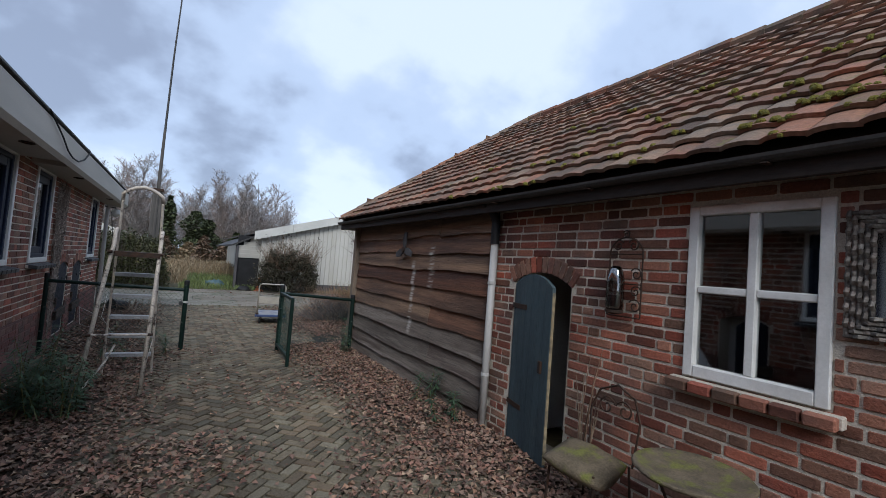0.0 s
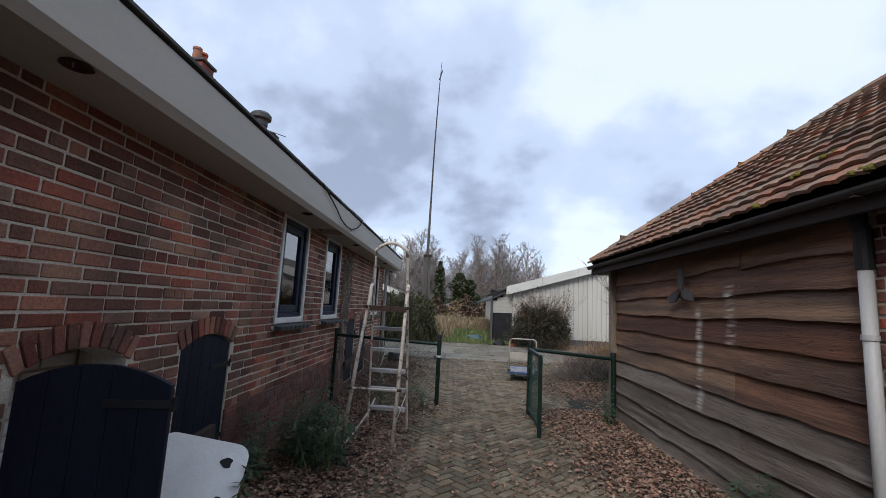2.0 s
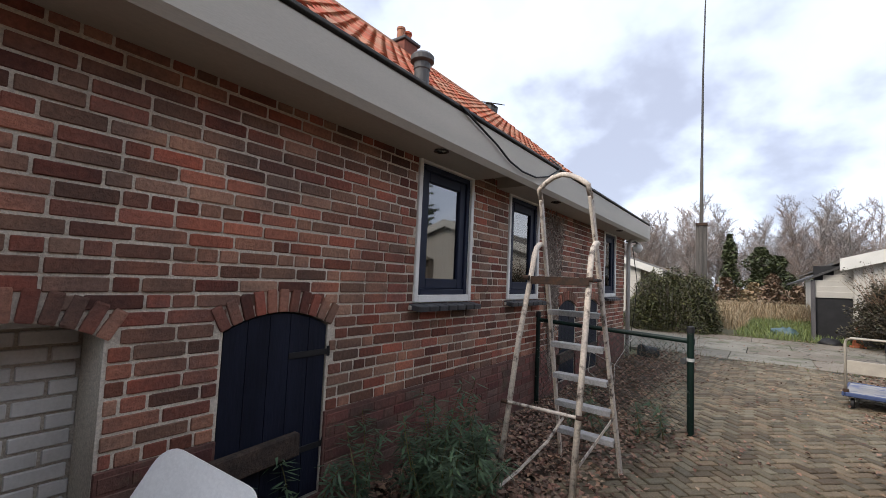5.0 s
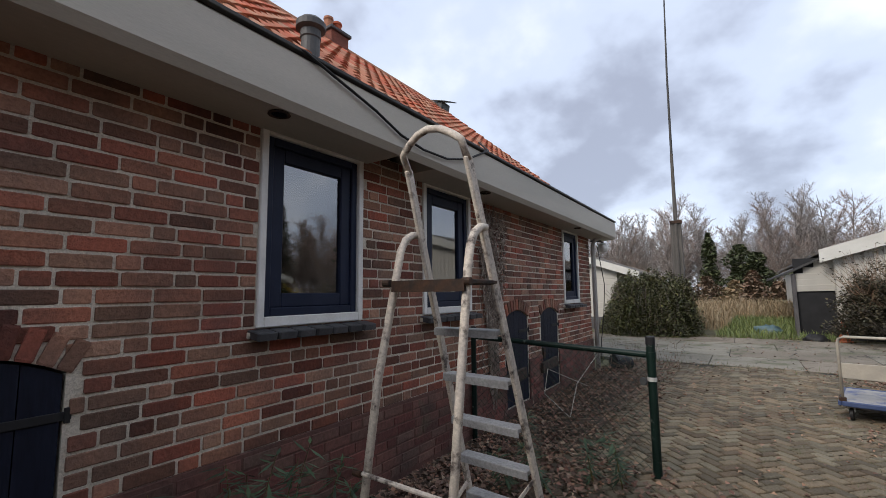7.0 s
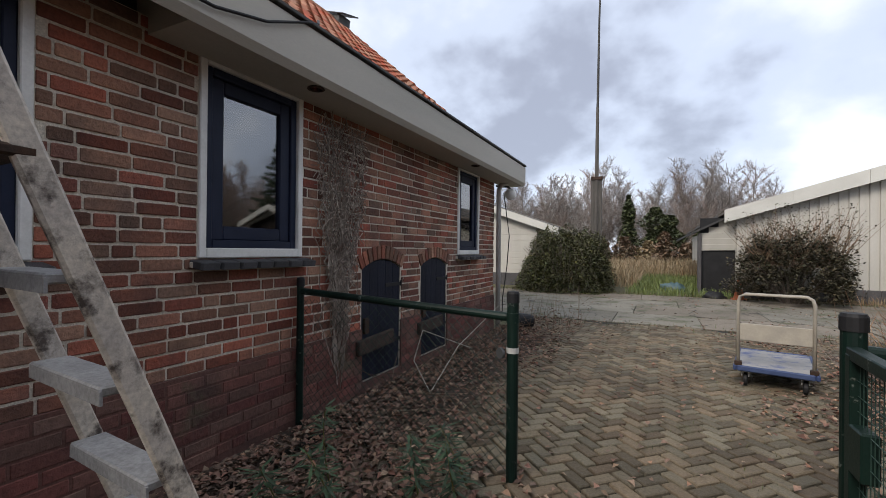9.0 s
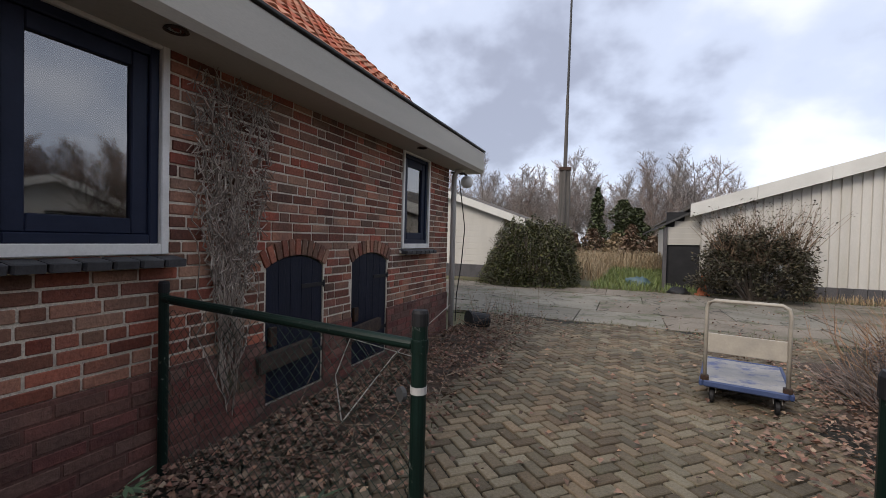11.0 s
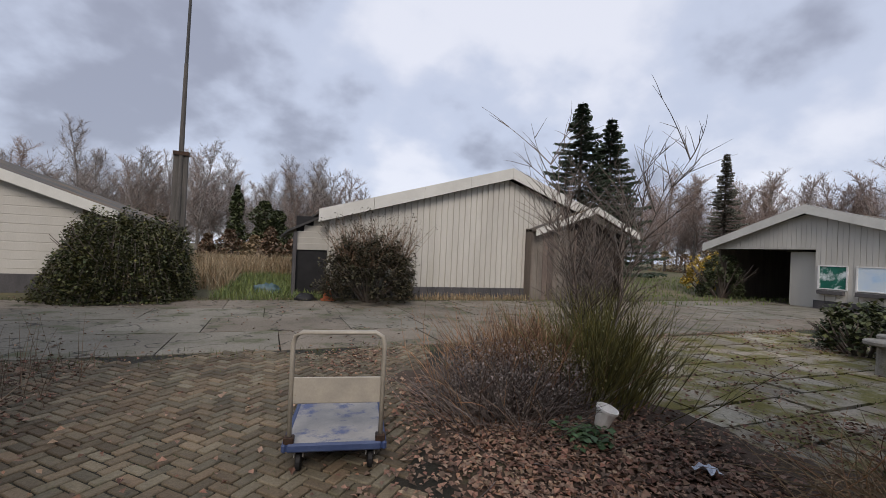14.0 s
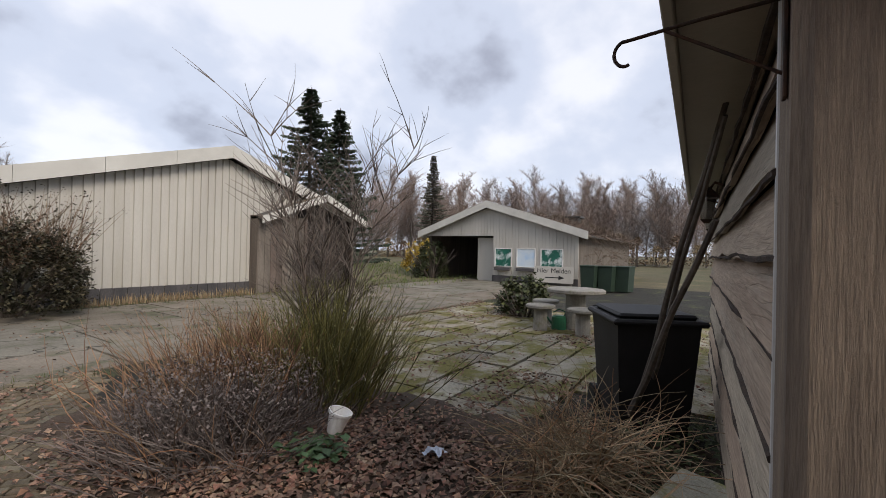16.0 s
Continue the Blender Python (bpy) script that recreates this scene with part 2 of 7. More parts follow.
M_SHEET = mat("white_sheet", (0.49, 0.47, 0.42), (0.41, 0.39, 0.345), scale=0.8, rough=0.55, bump=0.08, stretch=(1.5, 1.5, 0.25), c3=(0.40, 0.38, 0.31), c3pos=0.70)
M_VERGE = mat("verge_white", (0.56, 0.55, 0.50), (0.49, 0.48, 0.435), scale=1.5, rough=0.5, bump=0.05, c3=(0.42, 0.40, 0.34), c3pos=0.72)
M_GREYPLINTH = mat("grey_boards", (0.085, 0.08, 0.08), (0.05, 0.048, 0.05), scale=3, rough=0.8, bump=0.3, stretch=(1, 1, 0.3))
M_BROWNSIDE = mat("brown_boards", (0.16, 0.13, 0.105), (0.10, 0.08, 0.065), scale=3, rough=0.85, bump=0.4, stretch=(1.5, 1.5, 0.2), rand="object", vary=0.25)
M_ASBESTOS = mat("fibre_roof", (0.12, 0.11, 0.10), (0.075, 0.07, 0.062), scale=1.2, rough=0.95, bump=0.4, c3=(0.17, 0.12, 0.07), c3pos=0.55)
M_GLASS = glass("window_glass")
M_PAVER_O = mat("paver_o", (0.165, 0.132, 0.086), (0.112, 0.090, 0.060), scale=0.9, rough=0.92, bump=0.9, bscale=60, rand="object", vary=0.4, c3=(0.10, 0.095, 0.055), c3pos=0.66, c3scale=2.2)
M_PAVER_I = mat("paver_i", (0.165, 0.132, 0.086), (0.112, 0.090, 0.060), scale=0.9, rough=0.92, bump=0.9, bscale=60, rand="island", vary=0.4, c3=(0.10, 0.095, 0.055), c3pos=0.66, c3scale=2.2)
M_SLAB = mat("concrete_slab", (0.205, 0.180, 0.14), (0.14, 0.122, 0.094), scale=0.8, rough=0.93, bump=0.5, bscale=40, rand="object", vary=0.12, c3=(0.085, 0.09, 0.045), c3pos=0.58, c3scale=1.6, crack=0.85, cscale=0.95, cwidth=0.009)
M_MOSSSLAB = mat("mossy_slab", (0.34, 0.30, 0.235), (0.22, 0.195, 0.15), scale=1.1, rough=0.95, bump=0.5, bscale=40, rand="object", vary=0.2, c3=(0.14, 0.125, 0.035), c3pos=0.48, c3scale=1.9, crack=0.6, cscale=1.6, cwidth=0.006)
M_SAND = mat("joint_soil", (0.026, 0.023, 0.017), (0.018, 0.018, 0.012), scale=2, rough=1.0, bump=0.8, bscale=60, c3=(0.07, 0.08, 0.03), c3pos=0.6)
M_SOIL = mat("leafy_soil", (0.075, 0.05, 0.035), (0.05, 0.036, 0.026), scale=3, rough=1.0, bump=1.0, bscale=35, c3=(0.06, 0.062, 0.03), c3pos=0.62)


def ground_mat():
    """Soil and rough grass, with greener meadow beyond the yard."""
    m = mat("ground", (0.105, 0.088, 0.05), (0.075, 0.075, 0.032), scale=0.5, rough=1.0, bump=1.0, bscale=18, c3=(0.17, 0.135, 0.075), c3pos=0.58, c3scale=0.25)
    return m


# ---- mesh building ----
class MB:
    """Collects vertices and faces for one mesh."""

    def __init__(self):
        self.v, self.f, self.mi, self.cur = [], [], [], 0

    def add(self, vs, fs):
        o = len(self.v)
        self.v.extend(vs)
        self.f.extend([tuple(i + o for i in f) for f in fs])
        self.mi.extend([self.cur] * len(fs))

    def box(self, a, b, bev=0.0):
        """A box from corner a to corner b, chamfered by bev."""
        x0, y0, z0 = (min(p, q) for p, q in zip(a, b))
        x1, y1, z1 = (max(p, q) for p, q in zip(a, b))
        if bev <= 0:
            vs = [(x, y, z) for z in (z0, z1) for y in (y0, y1) for x in (x0, x1)]
            self.add(vs, [(0, 2, 3, 1), (4, 5, 7, 6), (0, 1, 5, 4), (2, 6, 7, 3), (0, 4, 6, 2), (1, 3, 7, 5)])
            return self
        vs, ix = [], {}
        c = (((x0, x1), (y0, y1), (z0, z1)))
        for sx in (0, 1):
            for sy in (0, 1):
                for sz in (0, 1):
                    for ax in range(3):
                        p = []
                        for k, s in enumerate((sx, sy, sz)):
                            full = c[k][s]
                            p.append(full if k == ax else full + (bev if s == 0 else -bev))
                        ix[sx, sy, sz, ax] = len(vs)
                        vs.append(tuple(p))
        fs = []
        for ax in range(3):
            b1, b2 = (ax + 1) % 3, (ax + 2) % 3
            for s in (0, 1):
                q = []
                for u, w in ((0, 0), (1, 0), (1, 1), (0, 1)):
                    k = [0, 0, 0]
                    k[ax], k[b1], k[b2] = s, u, w
                    q.append(ix[(*k, ax)])
                fs.append(tuple(q if s else q[::-1]))
            for u in (0, 1):
                for w in (0, 1):
                    k0, k1 = [0, 0, 0], [0, 0, 0]
                    k0[ax], k1[ax] = 0, 1
                    for k in (k0, k1):
                        k[b1], k[b2] = u, w
                    q = [ix[(*k0, b1)], ix[(*k1, b1)], ix[(*k1, b2)], ix[(*k0, b2)]]
                    fs.append(tuple(q if (u ^ w) else q[::-1]))
        for sx in (0, 1):
            for sy in (0, 1):
                for sz in (0, 1):
                    q = [ix[sx, sy, sz, a] for a in range(3)]
                    fs.append(tuple(q if (sx + sy + sz) % 2 else q[::-1]))
        self.add(vs, fs)
        return self

    def obox(self, m, size, bev=0.0):
        """A box of the given size centred in the frame m."""
        t = MB().box([-s / 2 for s in size], [s / 2 for s in size], bev)
        self.add([tuple(m @ Vector(v)) for v in t.v], t.f)
        return self

    def beam(self, a, b, w, h, bev=0.0):
        """A rectangular bar from a to b."""
        a, b = Vector(a), Vector(b)
        d = b - a
        q = d.to_track_quat("X", "Z").to_matrix().to_4x4()
        return self.obox(Matrix.Translation((a + b) / 2) @ q, (d.length, w, h), bev)

    def tube(self, pts, r, n=6, cap=True):
        """A tube along points; r is a radius or a list of radii."""
        pts = [Vector(p) for p in pts]
        k = len(pts)
        rs = r if isinstance(r, (list, tuple)) else [r] * k
        vs, fs = [], []
        ref = Vector((0.13, 0.21, 0.97))
        for i, p in enumerate(pts):
            d = (pts[min(i + 1, k - 1)] - pts[max(i - 1, 0)])
            d = d.normalized() if d.length > 1e-9 else Vector((0, 0, 1))
            if abs(d.dot(ref)) > 0.95:
                ref = Vector((0.97, 0.1, 0.13))
            u = d.cross(ref).normalized()
            w = d.cross(u)
            for j in range(n):
                a = 2 * math.pi * j / n
                vs.append(tuple(p + (u * math.cos(a) + w * math.sin(a)) * rs[i]))
        for i in range(k - 1):
            for j in range(n):
                fs.append((i * n + j, i * n + (j + 1) % n, (i + 1) * n + (j + 1) % n, (i + 1) * n + j))
        if cap:
            fs.append(tuple(range(n))[::-1])
            fs.append(tuple((k - 1) * n + j for j in range(n)))
        self.add(vs, fs)
        return self

    def lathe(self, c, prof, n=20):
        """A turned body about the upright axis through c; prof is a list of (radius, height)."""
        vs, fs = [], []
        for r, z in prof:
            for j in range(n):
                a = 2 * math.pi * j / n
                vs.append((c[0] + r * math.cos(a), c[1] + r * math.sin(a), c[2] + z))
        for i in range(len(prof) - 1):
            for j in range(n):
                fs.append((i * n + j, i * n + (j + 1) % n, (i + 1) * n + (j + 1) % n, (i + 1) * n + j))
        fs.append(tuple(range(n))[::-1])
        fs.append(tuple((len(prof) - 1) * n + j for j in range(n)))
        self.add(vs, fs)
        return self

    def prism(self, poly, a, b, axis):
        """A polygon in the two other axes, drawn out along an axis from a to b."""
        n = len(poly)
        vs = []
        for t in (a, b):
            for u, w in poly:
                p = [u, w]
                p.insert(axis, t)
                vs.append(tuple(p))
        fs = [tuple(range(n))[::-1], tuple(range(n, 2 * n))] + [(i, (i + 1) % n, n + (i + 1) % n, n + i) for i in range(n)]
        self.add(vs, fs)
        return self

    def mesh(self, name, *mats, smooth=False):
        me = bpy.data.meshes.new(name)
        me.from_pydata(self.v, [], self.f)
        for m in mats:
            me.materials.append(m)
        if len(mats) > 1:
            me.polygons.foreach_set("material_index", self.mi)
        if smooth:
            me.polygons.foreach_set("use_smooth", [True] * len(me.polygons))
        me.update()
        return me


def fix_normals(me):
    bm = bmesh.new()
    bm.from_mesh(me)
    bmesh.ops.recalc_face_normals(bm, faces=bm.faces)
    bm.to_mesh(me)
    bm.free()


def part(name, mb, material, parent=None, label="", smooth=False, kind="", recalc=True):
    """One mesh object, under a thing or under a part."""
    mats = material if isinstance(material, (list, tuple)) else (material,)
    me = mb.mesh(name, *mats, smooth=smooth)
    if recalc and len(me.polygons) < 4000:
        fix_normals(me)
    ob = new(name, me)
    ob.parent = parent
    if name in ("stem_mass", "foliage", "twig_mass", "branchwork", "twig_growth"):
        kind = "stuff"
    if label or kind:
        tagged(ob, label=label, kind=kind)
    return ob


def thing(name, label, category, group="", kind="", at=(0, 0, 0)):
    ob = new(name)
    ob.location = at
    return tagged(ob, label=label, category=category, group=group, kind=kind)


def piece(name, me, m, parent):
    ob = new(name, me)
    ob.parent = parent
    ob.matrix_basis = m
    return ob


R = random.Random(7)
S0 = Matrix.Diagonal((1, 1, 1, 1))


def sized(m, s):
    return m @ Matrix.Diagonal((*s, 1))


def cells(mb, us, vs, holes, put):
    """Fills a rectangle with boxes round its openings."""
    cu = sorted({us[0], us[1], *[h[k] for h in holes for k in (0, 1)]})
    cv = sorted({vs[0], vs[1], *[h[k] for h in holes for k in (2, 3)]})
    cu = [u for u in cu if us[0] <= u <= us[1]]
    cv = [v for v in cv if vs[0] <= v <= vs[1]]
    for v0, v1 in zip(cv, cv[1:]):
        run = None
        for u0, u1 in zip(cu, cu[1:]):
            mu, mv = (u0 + u1) / 2, (v0 + v1) / 2
            solid = not any(h[0] < mu < h[1] and h[2] < mv < h[3] for h in holes)
            if solid and run is None:
                run = u0
            if not solid and run is not None:
                put(mb, run, u0, v0, v1)
                run = None
        if run is not None:
            put(mb, run, cu[-1], v0, v1)


def brick_courses(us, vs, holes, seed, course=0.0735, length=0.222, joint=0.013):
    """The bricks (u0, u1, v0, v1) of a wall in a mixed old bond, cut at the openings."""
    rg = random.Random(seed)
    out = []
    v, row = vs[0], 0
    while v + course <= vs[1] + 0.02:
        u = us[0] - rg.uniform(0, length)
        while u < us[1]:
            step = length if rg.random() < (0.9 if row % 3 else 0.55) else length * 0.48
            a, b = u, u + step - joint
            spans = [(max(a, us[0]), min(b, us[1]))]
            for h in holes:
                if h[2] < v + course - 0.02 and h[3] > v + 0.02:
                    nxt = []
                    for p, q in spans:
                        if h[1] <= p or h[0] >= q:
                            nxt.append((p, q))
                        else:
                            if h[0] - p > 0.035:
                                nxt.append((p, h[0] - 0.006))
                            if q - h[1] > 0.035:
                                nxt.append((h[1] + 0.006, q))
                    spans = nxt
            out += [(p, q, v + rg.uniform(-0.002, 0.002), v + course - joint + rg.uniform(-0.003, 0.002)) for p, q in spans if q - p > 0.03]
            u += step
        v += course
        row += 1
    return out


BRICK_UNIT = MB().box((-0.5, -0.5, -0.5), (0.5, 0.5, 0.5), 0.07).mesh("brick", M_BRICK_O)
fix_normals(BRICK_UNIT)


def lay_bricks(wall, bricks, place, near, most=300, seed=3):
    """Lays bricks on a wall: those in the stretch 'near' as parts, the others joined. place(b, proud) gives centre and size."""
    rg = random.Random(seed)
    rest, count = MB(), 0
    for b in bricks:
        c, s, m = place(b, rg.uniform(-0.002, 0.004))
        if near(b) and count < most:
            piece("brick", BRICK_UNIT, sized(m @ Matrix.Translation(c), s), wall)
            count += 1
        else:
            t = MB().box([-k / 2 for k in s], [k / 2 for k in s], 0.004)
            mm = m @ Matrix.Translation(c)
            rest.add([tuple(mm @ Vector(v)) for v in t.v], t.f)
    part("brickwork", rest, M_BRICK_I, wall, kind="stuff")


def arch_bricks(c, w, rise, h, n):
    """Upright bricks of a segment arch over an opening of width w: (u, v, turn) of their centres."""
    r = (w * w / 4 + rise * rise) / (2 * rise)
    half = math.asin(w / 2 / r)
    span = half * 1.06
    return r, [(c + (r + h / 2) * math.sin(a), -(r - rise) + (r + h / 2) * math.cos(a), a) for a in [-span + 2 * span * (i + 0.5) / n for i in range(n)]], 2 * span * r / n


def arch_gap(c, w, rise, h, spring):
    """The openings that keep the courses clear of an arch: thin strips that follow its back."""
    r = (w * w / 4 + rise * rise) / (2 * rise)
    zc, ro = spring + rise - r, r + 0.045
    out, z = [], spring - 0.03
    while z < zc + ro:
        hw = min(math.sqrt(max(0, ro * ro - (max(z, spring + 0.0) - zc) ** 2)), ro * math.sin(math.asin(w / 2 / r) * 1.06))
        out.append((c - hw - 0.004, c + hw + 0.004, z, z + 0.03))
        z += 0.03
    return out


def add_streaks(m, places, colour):
    """Pale bird-lime streaks running down the boards: (y, width, z low, z high)."""
    t = m.node_tree
    bsdf = t.nodes["Principled BSDF"]
    src = bsdf.inputs["Base Color"].links[0].from_socket
    geo = t.nodes.new("ShaderNodeNewGeometry")
    sep = t.nodes.new("ShaderNodeSeparateXYZ")
    t.links.new(geo.outputs["Position"], sep.inputs[0])
    ns = t.nodes.new("ShaderNodeTexNoise")
    ns.inputs["Scale"].default_value = 9.0

    def math_node(op, a, b):
        n = t.nodes.new("ShaderNodeMath")
        n.operation = op
        for k, v in enumerate((a, b)):
            if isinstance(v, float):
                n.inputs[k].default_value = v
            else:
                t.links.new(v, n.inputs[k])
        return n.outputs[0]

    def span(x, lo, hi):
        n = t.nodes.new("ShaderNodeMapRange")
        n.inputs[1].default_value, n.inputs[2].default_value = lo, hi
        t.links.new(x, n.inputs[0])
        return n.outputs[0]

    for y, w, z0, z1 in places:
        side = span(math_node("ABSOLUTE", math_node("SUBTRACT", sep.outputs[1], y), 0.0), w, w * 0.2)
        fac = math_node("MULTIPLY", side, math_node("MULTIPLY", span(sep.outputs[2], z0, z0 + 0.15), span(sep.outputs[2], z1, z1 - 0.1)))
        fac = math_node("MULTIPLY", fac, span(ns.outputs[0], 0.38, 0.62))
        mx = t.nodes.new("ShaderNodeMix")
        mx.data_type = "RGBA"
        t.links.new(fac, mx.inputs[0])
        t.links.new(src, mx.inputs[6])
        mx.inputs[7].default_value = (*colour, 1)
        src = mx.outputs[2]
    t.links.new(src, bsdf.inputs["Base Color"])


for board_mat in (M_PLANK, M_PLANK_GREY):
    add_streaks(board_mat, ((4.93, 0.07, 0.55, 1.62), (4.42, 0.09, 1.2, 1.85)), (0.48, 0.45, 0.40))

# ---- ground ----
def ground_height(x, y):
    far = max(0.0, y - 21.0)
    return -0.045 + 0.02 * noise.noise((x * 0.35, y * 0.35, 0)) + min(1.0, far * 0.06) * (0.5 + 0.5 * noise.noise((x * 0.08, y * 0.08, 4)))


gx = [-900, -300, -120, -60] + [-40 + 2 * i for i in range(10)] + [-20 + i for i in range(60)] + [40 + 3 * i for i in range(12)] + [90, 140, 320, 900]
gy = [-900, -300, -100, -40, -20] + [-12 + i for i in range(52)] + [40 + 3 * i for i in range(14)] + [95, 150, 320, 900]
mb = MB()
for y in gy:
    for x in gx:
        mb.v.append((x, y, ground_height(x, y) if abs(x) < 80 and abs(y) < 80 else -0.05))
nx = len(gx)
for j in range(len(gy) - 1):
    for i in range(nx - 1):
        mb.f.append((j * nx + i, j * nx + i + 1, (j + 1) * nx + i + 1, (j + 1) * nx + i))
        mb.mi.append(0)
ground = part("ground", mb, ground_mat(), smooth=True)
tagged(ground, "rough soil and thin grass round the yard", "ground", kind="structure")

# paved lane of brown clinkers in herringbone
pavement = part("pavement", MB().box((0.25, -6, -0.2), (4.2, 7.6, -0.022)).box((0.1, 7.6, -0.2), (7.2, 13.3, -0.022)), M_SAND)
tagged(pavement, "herringbone brick paving, mossy and littered with leaves", "paving", kind="structure")
PAVER = MB().box((-0.5, -0.5, -0.5), (0.5, 0.5, 0.5), 0.06).mesh("paver", M_PAVER_O)
fix_normals(PAVER)
rg = random.Random(11)
PW, PL = 0.09, 0.18
rest, count = MB(), 0
turn45 = Matrix.Rotation(radians(45), 4, "Z")


def paved(x, y):
    if y < 7.6:
        return 0.35 < x < 4.12 and y > -4.5
    edge = 3.85 + 0.34 * max(0.0, y - 9.6) + 0.12 * math.sin(y * 3.1)
    return 0.2 < x < edge and y < 13.15 + 0.2 * math.sin(x * 3)


for c in range(-80, 180):
    for r in range(-80, 180):
        k = (c - r) % 4
        if k not in (0, 2):
            continue
        for kind in (k // 2,):
            px, py = ((c + 1) * PW, (r + 0.5) * PW) if kind == 0 else ((c + 0.5) * PW, r * PW)
            q = turn45 @ Vector((px - 2.0, py - 1.0, 0))
            x, y = q.x + 2.0, q.y + 1.0
            if not paved(x, y):
                continue
            zt = -0.004 + 0.012 * noise.noise((x * 0.7, y * 0.7, 1)) + rg.uniform(-0.003, 0.003)
            m = Matrix.Translation((x, y, zt - 0.03)) @ Matrix.Rotation(radians(45 + (0 if kind == 0 else 90) + rg.uniform(-1.2, 1.2)), 4, "Z") @ Matrix.Rotation(rg.uniform(-0.012, 0.012), 4, "X")
            s = (PL - 0.015, PW - 0.015, 0.06)
            if 1.65 < x < 2.9 and 2.4 < y < 7.4 and count < 300:
                piece("paver", PAVER, sized(m, s), pavement)
                count += 1
            else:
                t = MB().box([-c / 2 for c in s], [c / 2 for c in s], 0.006)
                rest.add([tuple(m @ Vector(v)) for v in t.v], t.f)
part("paving_field", rest, M_PAVER_I, pavement, kind="stuff")

# concrete yard slabs with cracked, mossy joints
yard = part("pavement_yard", MB().box((-9, 13.2, -0.2), (24, 19.2, -0.035)).box((6.3, 8.4, -0.2), (7.0, 13.2, -0.035)).box((7.0, 7.2, -0.2), (24, 13.2, -0.035)), M_SAND)
tagged(yard, "cracked concrete yard with mossy joints", "concrete yard", kind="structure")
rg = random.Random(5)
SLABM = MB().box((-0.5, -0.5, -0.5), (0.5, 0.5, 0.5), 0.012).mesh("slab", M_SLAB)
SLABN = MB().box((-0.5, -0.5, -0.5), (0.5, 0.5, 0.5), 0.02).mesh("slab", M_MOSSSLAB)
fix_normals(SLABM), fix_normals(SLABN)
for j in range(4):
    x = -9.0
    while x < 23:
        w = rg.uniform(1.3, 2.4)
        m = Matrix.Translation((x + w / 2, 14.0 + 1.42 * j + rg.uniform(-0.02, 0.02), -0.06 + rg.uniform(-0.006, 0.006))) @ Matrix.Rotation(rg.uniform(-0.012, 0.012), 4, "Z") @ Matrix.Rotation(rg.uniform(-0.006, 0.006), 4, "Y")
        piece("slab", SLABM, sized(m, (w - 0.018, 1.402, 0.1)), yard)
        x += w
for j in range(13):
    x = 5.9 + 0.4 * (j % 2)
    while x < 13.5:
        w = 0.9
        if x > 7.0 or j > 2:
            m = Matrix.Translation((x + w / 2, 7.65 + 0.44 * j, -0.045 + rg.uniform(-0.008, 0.008))) @ Matrix.Rotation(rg.uniform(-0.02, 0.02), 4, "Z") @ Matrix.Rotation(rg.uniform(-0.012, 0.012), 4, "Y")
            piece("slab", SLABN, sized(m, (w - 0.03, 0.41, 0.08)), yard)
        x += w

# ---- farmhouse on one side of the lane ----
# openings: windows and cellar hatches in the long wall (y0, y1, z0, z1)
WINS = [(1.24, 2.05, 1.20, 2.38), (5.0, 5.82, 1.20, 2.38), (6.55, 7.35, 1.20, 2.38), (10.15, 10.91, 1.20, 2.38)]
HATCHES = [(2.41, 3.04), (3.53, 4.19), (8.09, 8.74), (9.17, 9.83)]
H_SPRING, H_RISE = 1.085, 0.085
farmhouse = thing("farmhouse_wall", "long red-brown brick farmhouse wall with dark plinth", "wall", kind="structure")
farmhouse.name = "wall_west"
WEST_END = 11.58
holes = [*WINS, *[(a, b, 0.06, H_SPRING + H_RISE + 0.005) for a, b in HATCHES]]
mb = MB()
cells(mb, (-6, WEST_END), (-0.2, 2.45), holes, lambda q, u0, u1, v0, v1: q.box((-0.28, u0, v0), (-0.003, u1, v1)))
mb.box((-8, WEST_END - 0.28, -0.2), (-0.28, WEST_END - 0.002, 2.45)).box((-8, -6, -0.2), (-0.28, -5.7, 2.45)).box((-8.2, -6, -0.2), (-8, WEST_END, 2.45))
part("wall_core", mb, M_MORTAR, farmhouse)
mb = MB()
cells(mb, (-6, WEST_END + 0.01), (-0.2, 0.545), [(a - 0.002, b + 0.002, 0.06, 2) for a, b in HATCHES], lambda q, u0, u1, v0, v1: q.box((-0.0125, u0, v0), (0.014, u1, v1), 0.003))
part("plinth", mb, M_PLINTH, farmhouse, "dark red-brown rendered plinth")
bh = [(a - 0.003, b + 0.003, c, d) for a, b, c, d in WINS]
bh += [(a - 0.01, b + 0.01, 0, H_SPRING) for a, b in HATCHES]
for a, b in HATCHES:
    bh += arch_gap((a + b) / 2, b - a, H_RISE, 0.135, H_SPRING)
bricks = brick_courses((-4, WEST_END), (0.548, 2.44), bh, 21)
lay_bricks(farmhouse, bricks, lambda b, p: (Vector((-0.014 + p, (b[0] + b[1]) / 2, (b[2] + b[3]) / 2)), (0.034, b[1] - b[0], b[3] - b[2]), S0),
           lambda b: 3.0 < b[0] < 6.6 and b[2] > 0.75)
M_PLINTHB = mat("painted_plinth_brick", (0.155, 0.066, 0.050), (0.098, 0.049, 0.040), scale=2.5, rough=0.92, bump=0.8, bscale=40, rand="island", vary=0.3, c3=(0.10, 0.10, 0.06), c3pos=0.66)
low = MB()
for u0, u1, v0, v1 in brick_courses((-4, WEST_END), (0.02, 0.52), [(p - 0.01, q + 0.01, 0, H_SPRING) for p, q in HATCHES], 22):
    low.box((0.004, u0, v0), (0.0185, u1, v1), 0.003)
